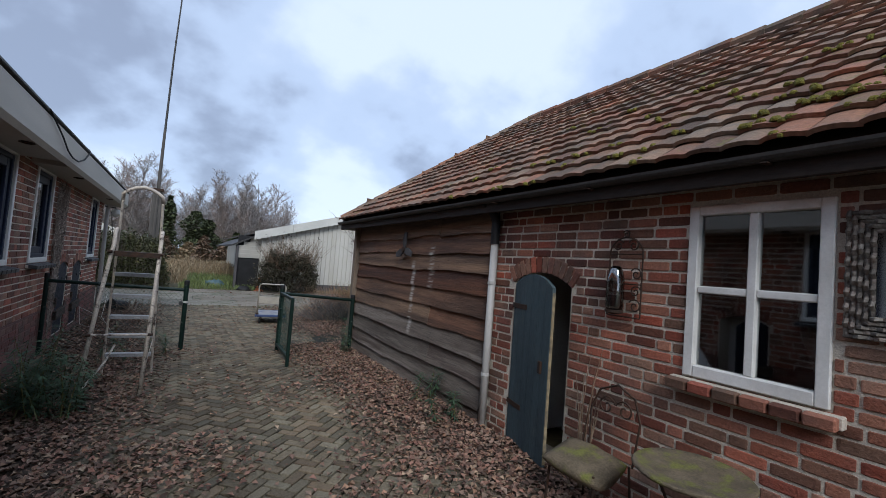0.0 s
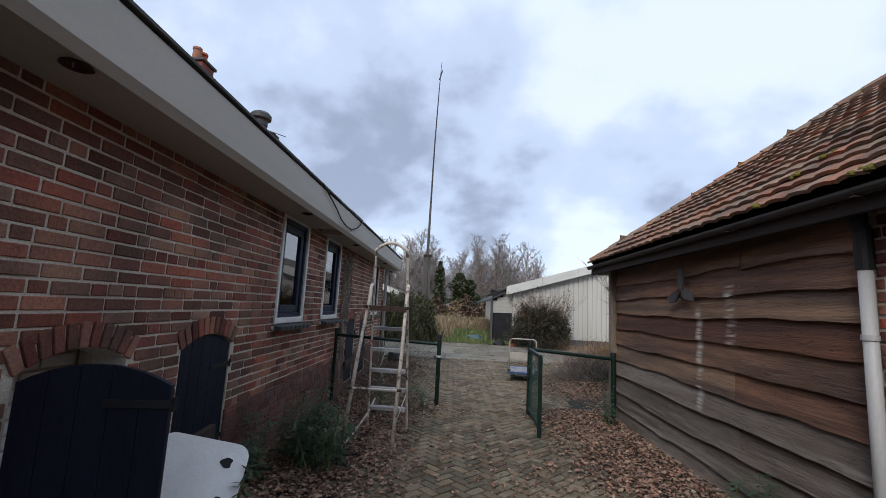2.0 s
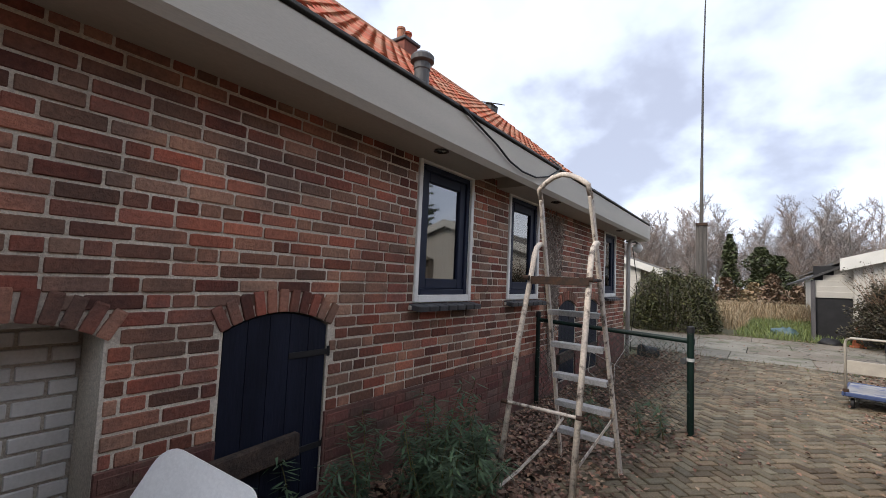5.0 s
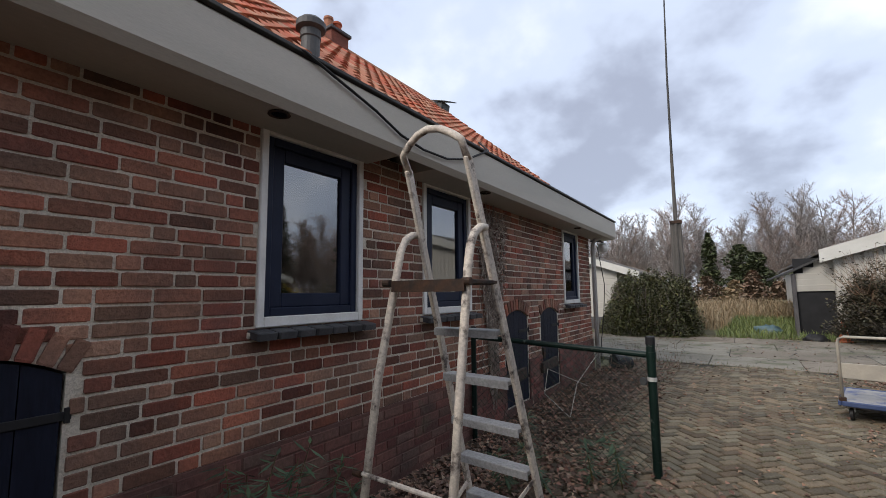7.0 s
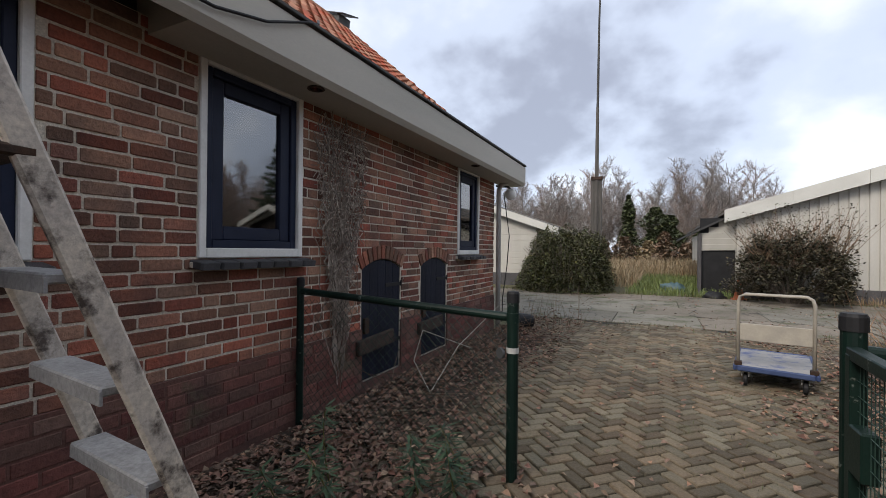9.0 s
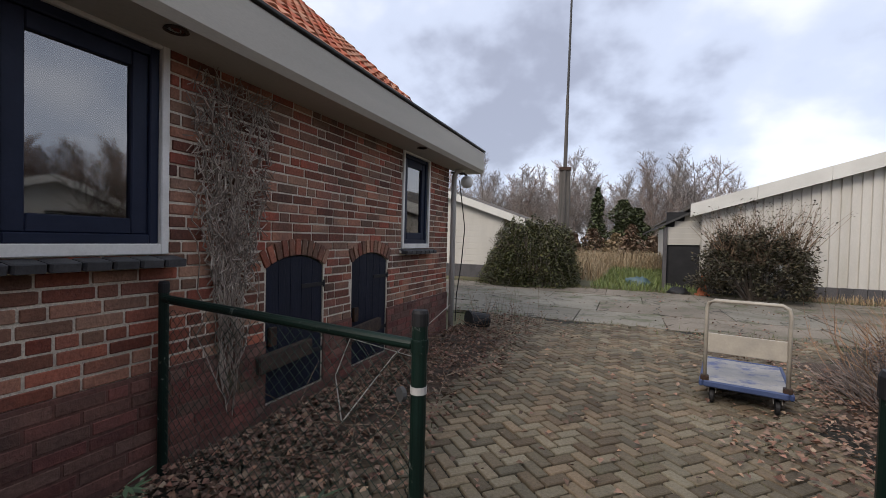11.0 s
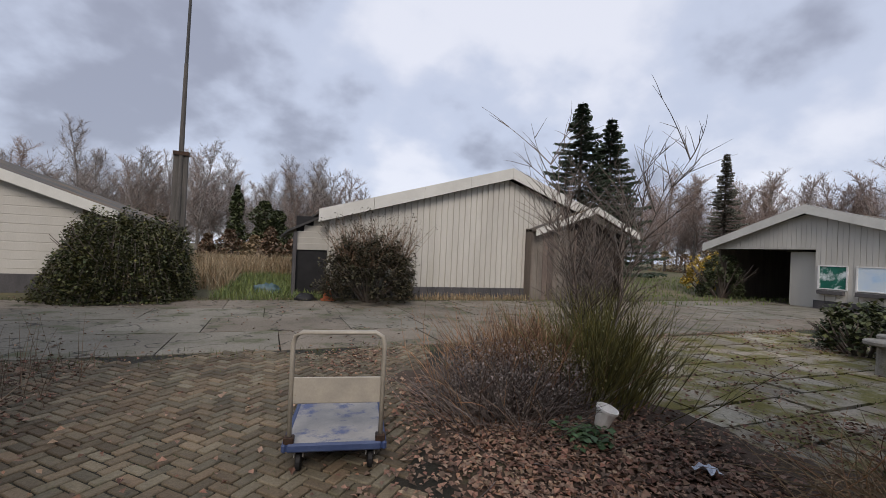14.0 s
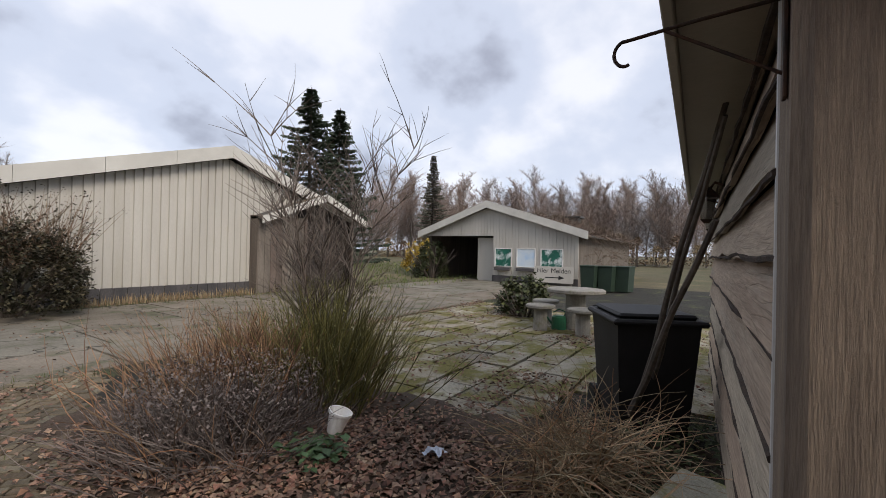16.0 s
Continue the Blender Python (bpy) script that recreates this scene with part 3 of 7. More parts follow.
part("plinth_brickwork", low, M_PLINTHB, farmhouse, kind="stuff")
mb = MB()
for a, b in HATCHES:
    r, ab, wd = arch_bricks((a + b) / 2, b - a, H_RISE, 0.13, 11)
    for u, v, turn in ab:
        piece("arch_brick", BRICK_UNIT, sized(Matrix.Translation((-0.006, u, H_SPRING + v)) @ Matrix.Rotation(-turn, 4, "X"), (0.038, wd - 0.011, 0.13)), farmhouse)
    n = 12
    c = (a + b) / 2
    pts = [(a, H_SPRING)] + [(c + r * math.sin(t), H_SPRING + H_RISE - r + r * math.cos(t)) for t in [math.asin((b - a) / 2 / r) * (2 * i / n - 1) for i in range(n + 1)]] + [(b, H_SPRING)]
    top = H_SPRING + H_RISE + 0.006
    for (u0, v0), (u1, v1) in zip(pts[1:-1], pts[2:-1]):
        mb.prism([(u0, v0), (u1, v1), (u1, top), (u0, top)], -0.2, -0.004, 0)
part("arch_filling", mb, M_MORTAR, farmhouse)


def window(name, label, y0, y1, z0, z1, x, face=1):
    """A single casement in a white surround with a navy frame."""
    ob = thing(name, label, "window", kind="structure")
    o = lambda d: x + face * d
    t = 0.045
    mb = MB()
    for a, b in (((y0, z0), (y0 + t, z1)), ((y1 - t, z0), (y1, z1)), ((y0 + t, z1 - t), (y1 - t, z1)), ((y0 + t, z0), (y1 - t, z0 + t + 0.015))):
        mb.box((o(-0.10), a[0], a[1]), (o(0.016), b[0], b[1]), 0.005)
    part("window_surround", mb, M_WHITE, ob, "white-painted surround")
    mb = MB()
    p0, p1, q0, q1 = y0 + t, y1 - t, z0 + t + 0.015, z1 - t
    for w, d0, d1 in ((0.05, -0.09, -0.008), (0.085, -0.08, -0.026)):
        for a, b in (((p0, q0), (p0 + w, q1)), ((p1 - w, q0), (p1, q1)), ((p0 + w, q1 - w), (p1 - w, q1)), ((p0 + w, q0), (p1 - w, q0 + w))):
            mb.box((o(d0), a[0], a[1]), (o(d1), b[0], b[1]), 0.006)
        p0, p1, q0, q1 = p0 + w, p1 - w, q0 + w, q1 - w
    part("window_frame", mb, M_NAVY, ob, "glossy navy-painted frame")
    pane = part("pane", MB().box((o(-0.056), p0 - 0.01, q0 - 0.01), (o(-0.05), p1 + 0.01, q1 + 0.01)), M_GLASS, ob)
    pane.visible_shadow = False
    w = (y1 - y0 + 0.1) / 7
    sill = part("window_sill", MB().box((o(-0.1), y0 - 0.05, z0 - 0.055), (o(0.03), y1 + 0.05, z0 - 0.02), 0.004), M_MORTAR, ob)
    for i in range(7):
        ym = y0 - 0.05 + w * (i + 0.5)
        m = Matrix.Translation((o(0.035), ym, z0 - 0.035)) @ Matrix.Rotation(radians(9) * face, 4, "Y")
        piece("sill_tile", SILL_TILE, sized(m, (0.15, w - 0.008, 0.045)), sill)
    # added panel behind the glass, its dark colour standing in for room shade
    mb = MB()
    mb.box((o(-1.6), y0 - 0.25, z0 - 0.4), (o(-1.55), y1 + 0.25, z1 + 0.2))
    part("room_back", mb, M_SHADEBACK, ob)
    return ob


SILL_TILE = MB().box((-0.5, -0.5, -0.5), (0.5, 0.5, 0.5), 0.08).mesh("sill_tile", M_SLATE)
fix_normals(SILL_TILE)
for i, (a, b, c, d) in enumerate(WINS):
    window("window_%d" % (i + 1), "navy casement window in a white surround over a dark tiled sill", a, b, c, d, 0.0)


def hatch_leaf(w, h, rise, boards=5):
    """An arched boarded leaf hung at the origin: width along +y, foot at z 0, front towards +x."""
    mb = MB()
    r = (w * w / 4 + rise * rise) / (2 * rise)
    bw = w / boards
    for i in range(boards):
        u0, u1 = i * bw + 0.002, (i + 1) * bw - 0.002
        top = lambda u: h - rise + math.sqrt(max(0, r * r - (u - w / 2) ** 2)) - (r - rise)
        um = (u0 + u1) / 2
        mb.prism([(u0, 0), (u1, 0), (u1, top(u1)), (um, top(um)), (u0, top(u0))], -0.03, 0.0, 0)
    return mb


for k, (a, b) in enumerate(HATCHES):
    w = b - a - 0.015
    state = "open " if k == 0 else "closed "
    hatch = thing("cellar_hatch", state + "navy boarded cellar hatch with iron strap hinges", "hatch", group="cellar hatches")
    hatch.matrix_basis = pose(-0.01, a + 0.007, 0.075) if k else pose(0.005, a + 0.004, 0.14, 0, 0, -80)
    leaf = part("leaf", hatch_leaf(w, 1.085 if k else 1.0, H_RISE), M_NAVY_RAW, hatch)
    for z in (0.26, 0.82):
        part("strap_hinge", MB().box((0.0, w - 0.26, z), (0.008, w + 0.035, z + 0.035), 0.002).tube([(0.006, w + 0.02, z - 0.01), (0.006, w + 0.02, z + 0.05)], 0.012, 8), M_BLACK, hatch)
    part("crossbar", MB().obox(pose(0.05, w * 0.26, 0.33, 3, 0, 0), (0.05, w * 0.88, 0.13), 0.008), M_BARK, hatch, "weathered dark wooden crossbar")
    if k > 1:
        part("latch", MB().box((0.0, 0.02, 0.42), (0.03, 0.09, 0.56), 0.005), M_IRON, hatch)
    back = thing("hatch_recess", "whitewashed brick recess behind the hatch", "recess", kind="structure")
    if k == 0:
        for j in range(16):
            for i in range(4):
                y0, y1 = max(a, a - 0.1 * (j % 2) + 0.21 * i), min(b, a - 0.1 * (j % 2) + 0.21 * i + 0.197)
                if y1 - y0 > 0.03:
                    part("brick", MB().box((-0.302, y0, 0.02 + 0.073 * j), (-0.287, y1, 0.08 + 0.073 * j), 0.004), M_WHITE, back)
    # closed hatches: shade painted as a near-black back, no whitewash
    part("recess_back", MB().box((-0.60, a - 0.02, 0), (-0.3, b + 0.02, 1.25)), M_MORTAR if k == 0 else M_SHADEBACK, back)

# box gutter, soffit and tiled roof of the farmhouse
GUT = [(0.335, 2.355), (0.37, 2.40), (0.37, 2.665), (0.345, 2.69), (-0.1, 2.69)]
gm = MB()
for ya, yb, low in ((-6.2, 5.86, 2.355), (5.86, 6.27, 2.56), (6.27, 12.12, 2.355)):
    gm.prism([(0.0, low), (0.31, low), *GUT, (-0.1, max(low, 2.45)), (0.0, max(low, 2.45) + 0.001)], ya, yb, 1)
gut = part("fascia", gm, M_FASCIA)
gut.name = "trim_fascia"
tagged(gut, "broad beige painted box gutter along the eave", "fascia", kind="structure")
part("roof_edging", MB().box((0.27, -6.2, 2.688), (0.385, 12.13, 2.712), 0.004), M_GUTTER, gut, "thin dark zinc edge")
for y in (2.17, 4.93, 7.20, 10.1):
    spot = thing("soffit_spotlight", "small round recessed spotlight with a dark rim under the eave", "spotlight", group="soffit spotlights", at=(0.27, y, 2.355))
    part("rim", MB().lathe((0, 0, -0.012), [(0.055, 0.012), (0.06, 0.004), (0.045, 0), (0.04, 0.01)], 18), M_IRON, spot)
    part("lens", MB().lathe((0, 0, -0.006), [(0.04, 0), (0.035, 0.002), (0.0, 0.003)], 16), M_GLASS, spot)


def tile_unit(w=0.20, l=0.30, rise=0.016, lift=0.026, thick=0.02, hump=False):
    """A clay pantile: x along the eave, y up the slope, z out of the roof. hump: one broad roll with a narrow trough."""
    n = 7
    prof = []
    for i in range(n):
        u = i / (n - 1)
        prof.append((-w / 2 + w * u, 2 * rise * math.sqrt(math.sin(math.pi * min(1, u * 1.15))) if hump and u < 0.86 else (0.01 * (u - 0.8) if hump else rise * math.sin(2 * math.pi * u - 0.9) + 0.012)))
    vs, fs = [], []
    for y, up in ((0.0, lift), (l, 0.0)):
        vs += [(u, y, v + up) for u, v in prof]
    vs += [(u, 0.0, v + lift - thick) for u, v in prof]
    for i in range(n - 1):
        fs.append((i, i + 1, n + i + 1, n + i))
        fs.append((i + 1, i, 2 * n + i, 2 * n + i + 1))
    mb = MB()
    mb.add(vs, fs)
    return mb


def tiled_roof(roof, eave, up, along, length, slope_len, mats, near, keep, seed, ew=0.2, el=0.225, old=False):
    """Rows of pantiles on a slope. eave: start point; along, up: unit vectors."""
    rg = random.Random(seed)
    t = tile_unit(ew * 1.06, el * 1.25, 0.0085, 0.038, 0.026, True) if old else tile_unit()
    me = t.mesh("roof_tile", mats[0])
    nrm = along.cross(up).normalized()
    base = Matrix((along, up, nrm)).transposed().to_4x4()
    rest, count = MB(), 0
    for j in range(int(slope_len / el)):
        for i in range(int(length / ew)):
            p = eave + along * (ew * (i + 0.5)) + up * (el * j)
            if not keep(p + up * 0.2):
                continue
            p = p + nrm * ((0.012 if old else 0.03) + rg.uniform(-0.003, 0.004) + 0.007 * noise.noise((p.y * 0.5, p.z * 0.8, seed)))
            m = Matrix.Translation(p) @ base @ Matrix.Rotation(rg.uniform(-0.012, 0.012), 4, "Z") @ Matrix.Rotation(rg.uniform(-0.012, 0.012), 4, "X")
            if near(p) and count < 300:
                piece("roof_tile", me, m, roof)
                count += 1
            else:
                rest.add([tuple(m @ Vector(v)) for v in t.v], t.f)
    part("tile_field", rest, mats[1], roof, kind="stuff", recalc=False)


roofw = thing("roof_west", "orange-red pantile roof of the farmhouse", "roof", kind="structure")
SL = Vector((-3.5, 0, 3.1)).normalized()
RWX, RWZ, RWY = -3.5, 5.80, 11.95
part("roof_deck", MB().prism([(0.0, 2.70), (RWX, RWZ), (2 * RWX, 2.70)], -6.1, RWY - 0.02, 1), M_DARKWOOD, roofw)
part("flat_deck", MB().box((-8.2, RWY, 2.60), (-0.1, 12.1, 2.695)).box((-8.2, -6.1, 2.5), (-0.1, RWY, 2.69)), M_GUTTER, roofw)
tiled_roof(roofw, Vector((0.05, -5.0, 2.72)), SL, Vector((0, 1, 0)), RWY + 5.0, 4.68, (M_TILE_L_O, M_TILE_L_I), lambda p: 5.6 < p.y and p.x > -1.6, lambda p: True, 4, 0.2, 0.28)
part("ridge_cap", MB().tube([(RWX, -6.1, RWZ + 0.03), (RWX, RWY + 0.02, RWZ + 0.03)], 0.11, 10), M_TILE_L_O, roofw)
part("verge_tiles", MB().prism([(0.05, 2.62), (0.05, 2.76), (RWX, RWZ + 0.07), (2 * RWX, 2.76), (2 * RWX, 2.62), (RWX, RWZ - 0.07)], RWY - 0.02, RWY + 0.03, 1), M_TILE_L_I, roofw)

# ---- shed on the other side: brick front, then boarded front, hipped pantile roof ----
XE = 4.24
EH = [(2.13, 2.81, 0.02, 1.555), (0.50, 1.205, 0.985, 2.02)]
E_SPRING, E_RISE = 1.45, 0.10
shed = thing("wall_east", "red brick front of the old shed", "wall", kind="structure")
mb = MB()
cells(mb, (-6, 3.12), (-0.2, 2.27), EH, lambda q, u0, u1, v0, v1: q.box((XE + 0.003, u0, v0), (XE + 0.24, u1, v1)))
part("wall_core", mb, M_MORTAR, shed)
part("inner_walls", MB().box((9.5, -6, -0.2), (9.7, 7.3, 2.3)).box((4.5, -6, -0.2), (9.5, -5.8, 2.3)).box((5.05, 1.85, -0.05), (5.12, 3.6, 2.2)), M_MORTAR, shed, "pale plastered inner walls")
part("inner_plaster", MB().box((5.03, 1.86, 0.0), (5.048, 3.4, 2.0)).box((XE + 0.245, 2.83, 0.0), (5.03, 2.88, 2.0)), mat("plaster_grey", (0.62, 0.61, 0.58), (0.5, 0.49, 0.46), scale=2, rough=0.9), shed)
bh = [(a - 0.004, b + 0.004, c, d) for a, b, c, d in EH[1:]] + [(2.12, 2.82, 0, E_SPRING)] + arch_gap(2.47, 0.68, E_RISE, 0.145, E_SPRING)
bricks = brick_courses((-4.2, 3.10), (0.0, 2.24), bh, 33, joint=0.016)
lay_bricks(shed, bricks, lambda b, p: (Vector((XE + 0.014 - p, (b[0] + b[1]) / 2, (b[2] + b[3]) / 2)), (0.034, b[1] - b[0], b[3] - b[2]), S0),
           lambda b: b[0] > 0.0 and b[2] > 0.3)
r, ab, wd = arch_bricks(2.47, 0.68, E_RISE, 0.14, 12)
for u, v, turn in ab:
    piece("arch_brick", BRICK_UNIT, sized(Matrix.Translation((XE + 0.006, u, E_SPRING + v)) @ Matrix.Rotation(-turn, 4, "X"), (0.04, wd - 0.011, 0.14)), shed)
mb = MB()
n = 12
pts = [(2.47 + r * math.sin(t), E_SPRING + E_RISE - r + r * math.cos(t)) for t in [math.asin(0.34 / r) * (2 * i / n - 1) for i in range(n + 1)]]
for (u0, v0), (u1, v1) in zip(pts, pts[1:]):
    mb.prism([(u0, v0), (u1, v1), (u1, 1.562), (u0, 1.562)], XE + 0.004, XE + 0.2, 0)
part("arch_filling", mb, M_MORTAR, shed)

# boarded front, slightly turned from the brick front
B0, B1 = Vector((4.235, 3.14, 0)), Vector((4.34, 7.22, 0))
BD = (B1 - B0).normalized()
boards = thing("wall_boards", "weathered dark waney-edged boards on the shed front", "board wall", kind="structure")
# shade-coloured core darkens the gaps between planks
part("wall_core", MB().beam(B0 + Vector((0.1, 0, 1.0)), B1 + Vector((0.1, 0, 1.0)), 0.1, 2.35), M_SHADEBACK, boards)


def waney_board(origin, d, out, length, z0, z1, seed, thick=0.028, lean=0.03, wav=0.02):
    """One plank: d along, out towards the viewer, lower edge wavy, foot standing proud."""
    mb = MB()
    n = max(6, int(length / 0.16))
    vs, fs = [], []
    for i in range(n + 1):
        s = length * i / n
        low = z0 + wav * (noise.noise((s * 1.1, seed * 3.7, 0)) * 1.6 + 0.5 * noise.noise((s * 4.0, seed * 1.3, 2)))
        p = origin + d * s
        bow = 0.008 * noise.noise((s * 0.9, seed, 5))
        for k, (z, o) in enumerate(((low, lean + bow), (low, lean - thick + bow), (z1, -thick * 0.4), (z1, bow + 0.004))):
            q = p + out * o
            vs.append((q.x, q.y, z))
    for i in range(n):
        for k in range(4):
            fs.append((i * 4 + k, i * 4 + (k + 1) % 4, i * 4 + 4 + (k + 1) % 4, i * 4 + 4 + k))
    fs += [(0, 1, 2, 3), (n * 4 + 3, n * 4 + 2, n * 4 + 1, n * 4)]
    mb.add(vs, fs)
    return mb


OUT_W = Vector((-BD.y, BD.x, 0))
LEN_B = (B1 - B0).length
zs = [2.12, 1.93, 1.72, 1.50, 1.29, 1.06, 0.84, 0.62, 0.38, 0.16, -0.06]
for i, (zt, zb) in enumerate(zip(zs, zs[1:])):
    cuts = {0: [1.1], 5: [1.25], 7: [1.2], 8: [2.7]}.get(i, [])
    ends = [0.0, *cuts, LEN_B]
    for a, b in zip(ends, ends[1:]):
        part("plank", waney_board(B0 + BD * (a + 0.004), BD, OUT_W, b - a - 0.008, zb - 0.02, zt + 0.03, i + a * 0.37, lean=0.042 + 0.012 * (i > 5), wav=0.026), M_PLANK if i < 6 else M_PLANK_GREY, boards)

endwall = thing("wall_end", "half-log slab boards on the shed end, grey and mossy", "board wall", kind="structure")
YE = 7.335
ED = Vector((math.cos(radians(2.5)), math.sin(radians(2.5)), 0))
EO = Vector((-ED.y, ED.x, 0))
E0 = Vector((4.49, YE - 0.03, 0))
# core again coloured as shade behind the end planks
part("wall_core", MB().beam(E0 - EO * 0.07 + Vector((0, 0, 1.1)), E0 - EO * 0.07 + ED * 5.2 + Vector((0, 0, 1.1)), 0.08, 2.4), M_SHADEBACK, endwall)
zs = [2.25, 2.04, 1.85, 1.62, 1.42, 1.18, 0.95, 0.70, 0.44, 0.18, -0.05]
for i, (zt, zb) in enumerate(zip(zs, zs[1:])):
    part("plank", waney_board(E0, ED, EO, 5.2, zb - 0.015, zt + 0.02, 40 + i, thick=0.03, lean=0.055, wav=0.03), M_PLANK_END, endwall)
    mb = MB()
    rgk = random.Random(i)
    pts = [E0 + ED * (0.2 * k) + EO * (0.052 + rgk.uniform(-0.006, 0.006)) + Vector((0, 0, zb - 0.015 + 0.02 * noise.noise((k * 0.25, i, 3)))) for k in range(27)]
    part("bark_edge", mb.tube(pts, [0.006 + rgk.uniform(0, 0.007) for _ in pts], 5), M_BARK, endwall)

post = thing("corner_post", "cracked grey timber corner post of the shed", "post", kind="structure")
mb = MB()
n = 16
rings = []
for i in range(n + 1):
    z = -0.05 + 2.3 * i / n
    w = 0.006 * noise.noise((z * 2.2, 9, 1))
    rings += [(4.235 + w, 7.225, z), (4.475 + w, 7.225, z), (4.475 + w, 7.335, z), (4.455 + w, 7.36 + w, z), (4.26 + w, 7.36 + w, z), (4.235 + w, 7.33, z)]
mb.add(rings, [(6 * i + k, 6 * i + (k + 1) % 6, 6 * i + 6 + (k + 1) % 6, 6 * i + 6 + k) for i in range(n) for k in range(6)])
part("timber", mb, M_POST, post)
part("trim_strip", MB().box((4.477, 7.315, -0.05), (4.515, 7.362, 2.2), 0.004), M_PVC, post, "pale grey trim strip")

rooft = thing("roof_east", "hipped roof of mossy brown pantiles on the shed", "roof", kind="structure")
EX, EZ, RX, RZ, HY, RY = 4.05, 2.245, 7.4, 4.67, 7.58, 6.33
deck = MB()
deck.add([(EX, -6.2, EZ), (EX, HY, EZ), (9.95, HY + 0.25, EZ), (9.95, -6.2, EZ), (RX, -6.2, RZ), (RX, RY, RZ)],
         [(0, 1, 5, 4), (1, 2, 5), (2, 3, 4, 5), (3, 0, 4), (0, 3, 2, 1)])
part("roof_deck", deck, M_DARKWOOD, rooft)
USL = Vector((RX - EX, 0, RZ - EZ)).normalized()
hipx = lambda p: RY + (HY - RY) * (RX - p.x) / (RX - EX)
tiled_roof(rooft, Vector((EX - 0.04, HY, EZ + 0.01)), USL, Vector((0, -1, 0)), 13.0, 4.13, (M_TILE_R_O, M_TILE_R_I), lambda p: -0.5 < p.y < 5.5 and p.x < 6.2, lambda p: p.y < hipx(p) - 0.02, 8, 0.19, 0.243, True)
USE = Vector((0, RY - HY, RZ - EZ)).normalized()
tiled_roof(rooft, Vector((EX, HY + 0.04, EZ + 0.01)), USE, Vector((1, 0, 0)), 5.8, 2.72, (M_TILE_R_O, M_TILE_R_I), lambda p: False,
           lambda p: abs(p.x - RX) < (RX - EX) * (p.y - RY) / (HY - RY) - 0.03, 9, 0.19, 0.243, True)
M_MOSS = mat("roof_moss", (0.17, 0.15, 0.022), (0.10, 0.095, 0.02), scale=30, rough=1.0, bump=0.9, bscale=160)
moss = MB()
rg = random.Random(71)
NRM = Vector((-USL.z, 0, USL.x))
for _ in range(85):
    y = min(5.6, -0.6 + abs(rg.gauss(0, 2.0)))
    row = rg.choice((0, 0, 1, 1, 2, 2, 3, 4, 5, 7))
    p = Vector((EX - 0.04, y, EZ + 0.01)) + USL * (0.243 * row + rg.uniform(0.0, 0.03)) + NRM * 0.055
    for _ in range(rg.randrange(2, 6)):
        r = rg.uniform(0.014, 0.032)
        q = p + Vector((0, rg.gauss(0, 0.035), 0)) + USL * rg.gauss(0, 0.025)
        moss.lathe(tuple(q), [(r * 0.9, -0.012), (r, 0.0), (r * 0.7, r * 0.5), (0.0, r * 0.72)], 7)
part("moss", moss, M_MOSS, rooft, "yellow-green moss cushions", kind="stuff")
for k in range(12):
    a, b = k / 12, (k + 1) / 12 + 0.012
    h0, h1 = Vector((EX, HY, EZ + 0.05)), Vector((RX, RY, RZ + 0.05))
    part("hip_tile", MB().tube([h0.lerp(h1, a), h0.lerp(h1, b)], [0.085, 0.07], 8), M_TILE_R_O, rooft)
for k in range(30):
    part("ridge_tile", MB().tube([(RX, RY - 0.38 * k, RZ + 0.045), (RX, RY - 0.38 * k - 0.4, RZ + 0.045)], [0.08, 0.095], 8), M_TILE_R_O, rooft)
part("eave_board", MB().box((EX - 0.005, -6.2, EZ - 0.15), (EX + 0.03, HY, EZ - 0.004), 0.004).box((EX + 0.03, -6.2, EZ - 0.03), (4.5, HY, EZ - 0.006)), M_DARKWOOD, rooft)
part("end_eave_board", MB().beam((EX + 0.1, HY + 0.01, EZ - 0.07), (9.95, HY + 0.26, EZ - 0.07), 0.032, 0.14, 0.004).prism([(EX + 0.05, YE - 0.05), (9.95, YE - 0.05), (9.95, HY + 0.24), (EX + 0.05, HY - 0.01)], EZ - 0.075, EZ - 0.04, 2), M_FASCIA, rooft, "pale grey board under the end eave")
gutter = thing("roof_gutter", "dark half-round gutter along the shed eave", "gutter")
mb = MB()
prof = [(EX - 0.03 + 0.045 * math.cos(a), EZ - 0.02 + 0.045 * math.sin(a)) for a in [math.pi + math.pi * i / 8 for i in range(9)]]
prof += [(EX - 0.03 + 0.037 * math.cos(a), EZ - 0.02 + 0.037 * math.sin(a)) for a in [2 * math.pi - math.pi * i / 8 for i in range(9)]]
part("trough", mb.prism(prof, -6.2, HY + 0.02, 1), M_GUTTER, gutter)
for k in range(12):
    part("bracket", MB().box((EX - 0.08, 7.3 - 1.1 * k, EZ - 0.075), (EX + 0.0, 7.33 - 1.1 * k, EZ - 0.068)), M_IRON, gutter)

# ---- white barn across the yard ----
YB = 20.0
barn = thing("barn", "low white sheet-clad barn with dark plinth boards", "barn")
BAX, BAZ = 10.45, 4.40
top = lambda x: 2.18 + (x - 4.35) * (BAZ - 0.37 - 2.18) / (BAX - 4.35) if x < BAX else BAZ - 0.37 - (x - BAX) * 0.33
mb = MB()
xs, x = [], 4.5
while x < 15.4:
    for dx, dy in ((0, 0), (0.012, -0.042), (0.14, -0.042), (0.152, 0)):
        xs.append((x + dx, YB + dy))
    x += 0.207
n = len(xs)
mb.add([(a, b, 0.30) for a, b in xs] + [(a, b, top(a)) for a, b in xs], [(i, i + 1, n + i + 1, n + i) for i in range(n - 1)])
part("sheet_front", mb, M_SHEET, barn, recalc=False)
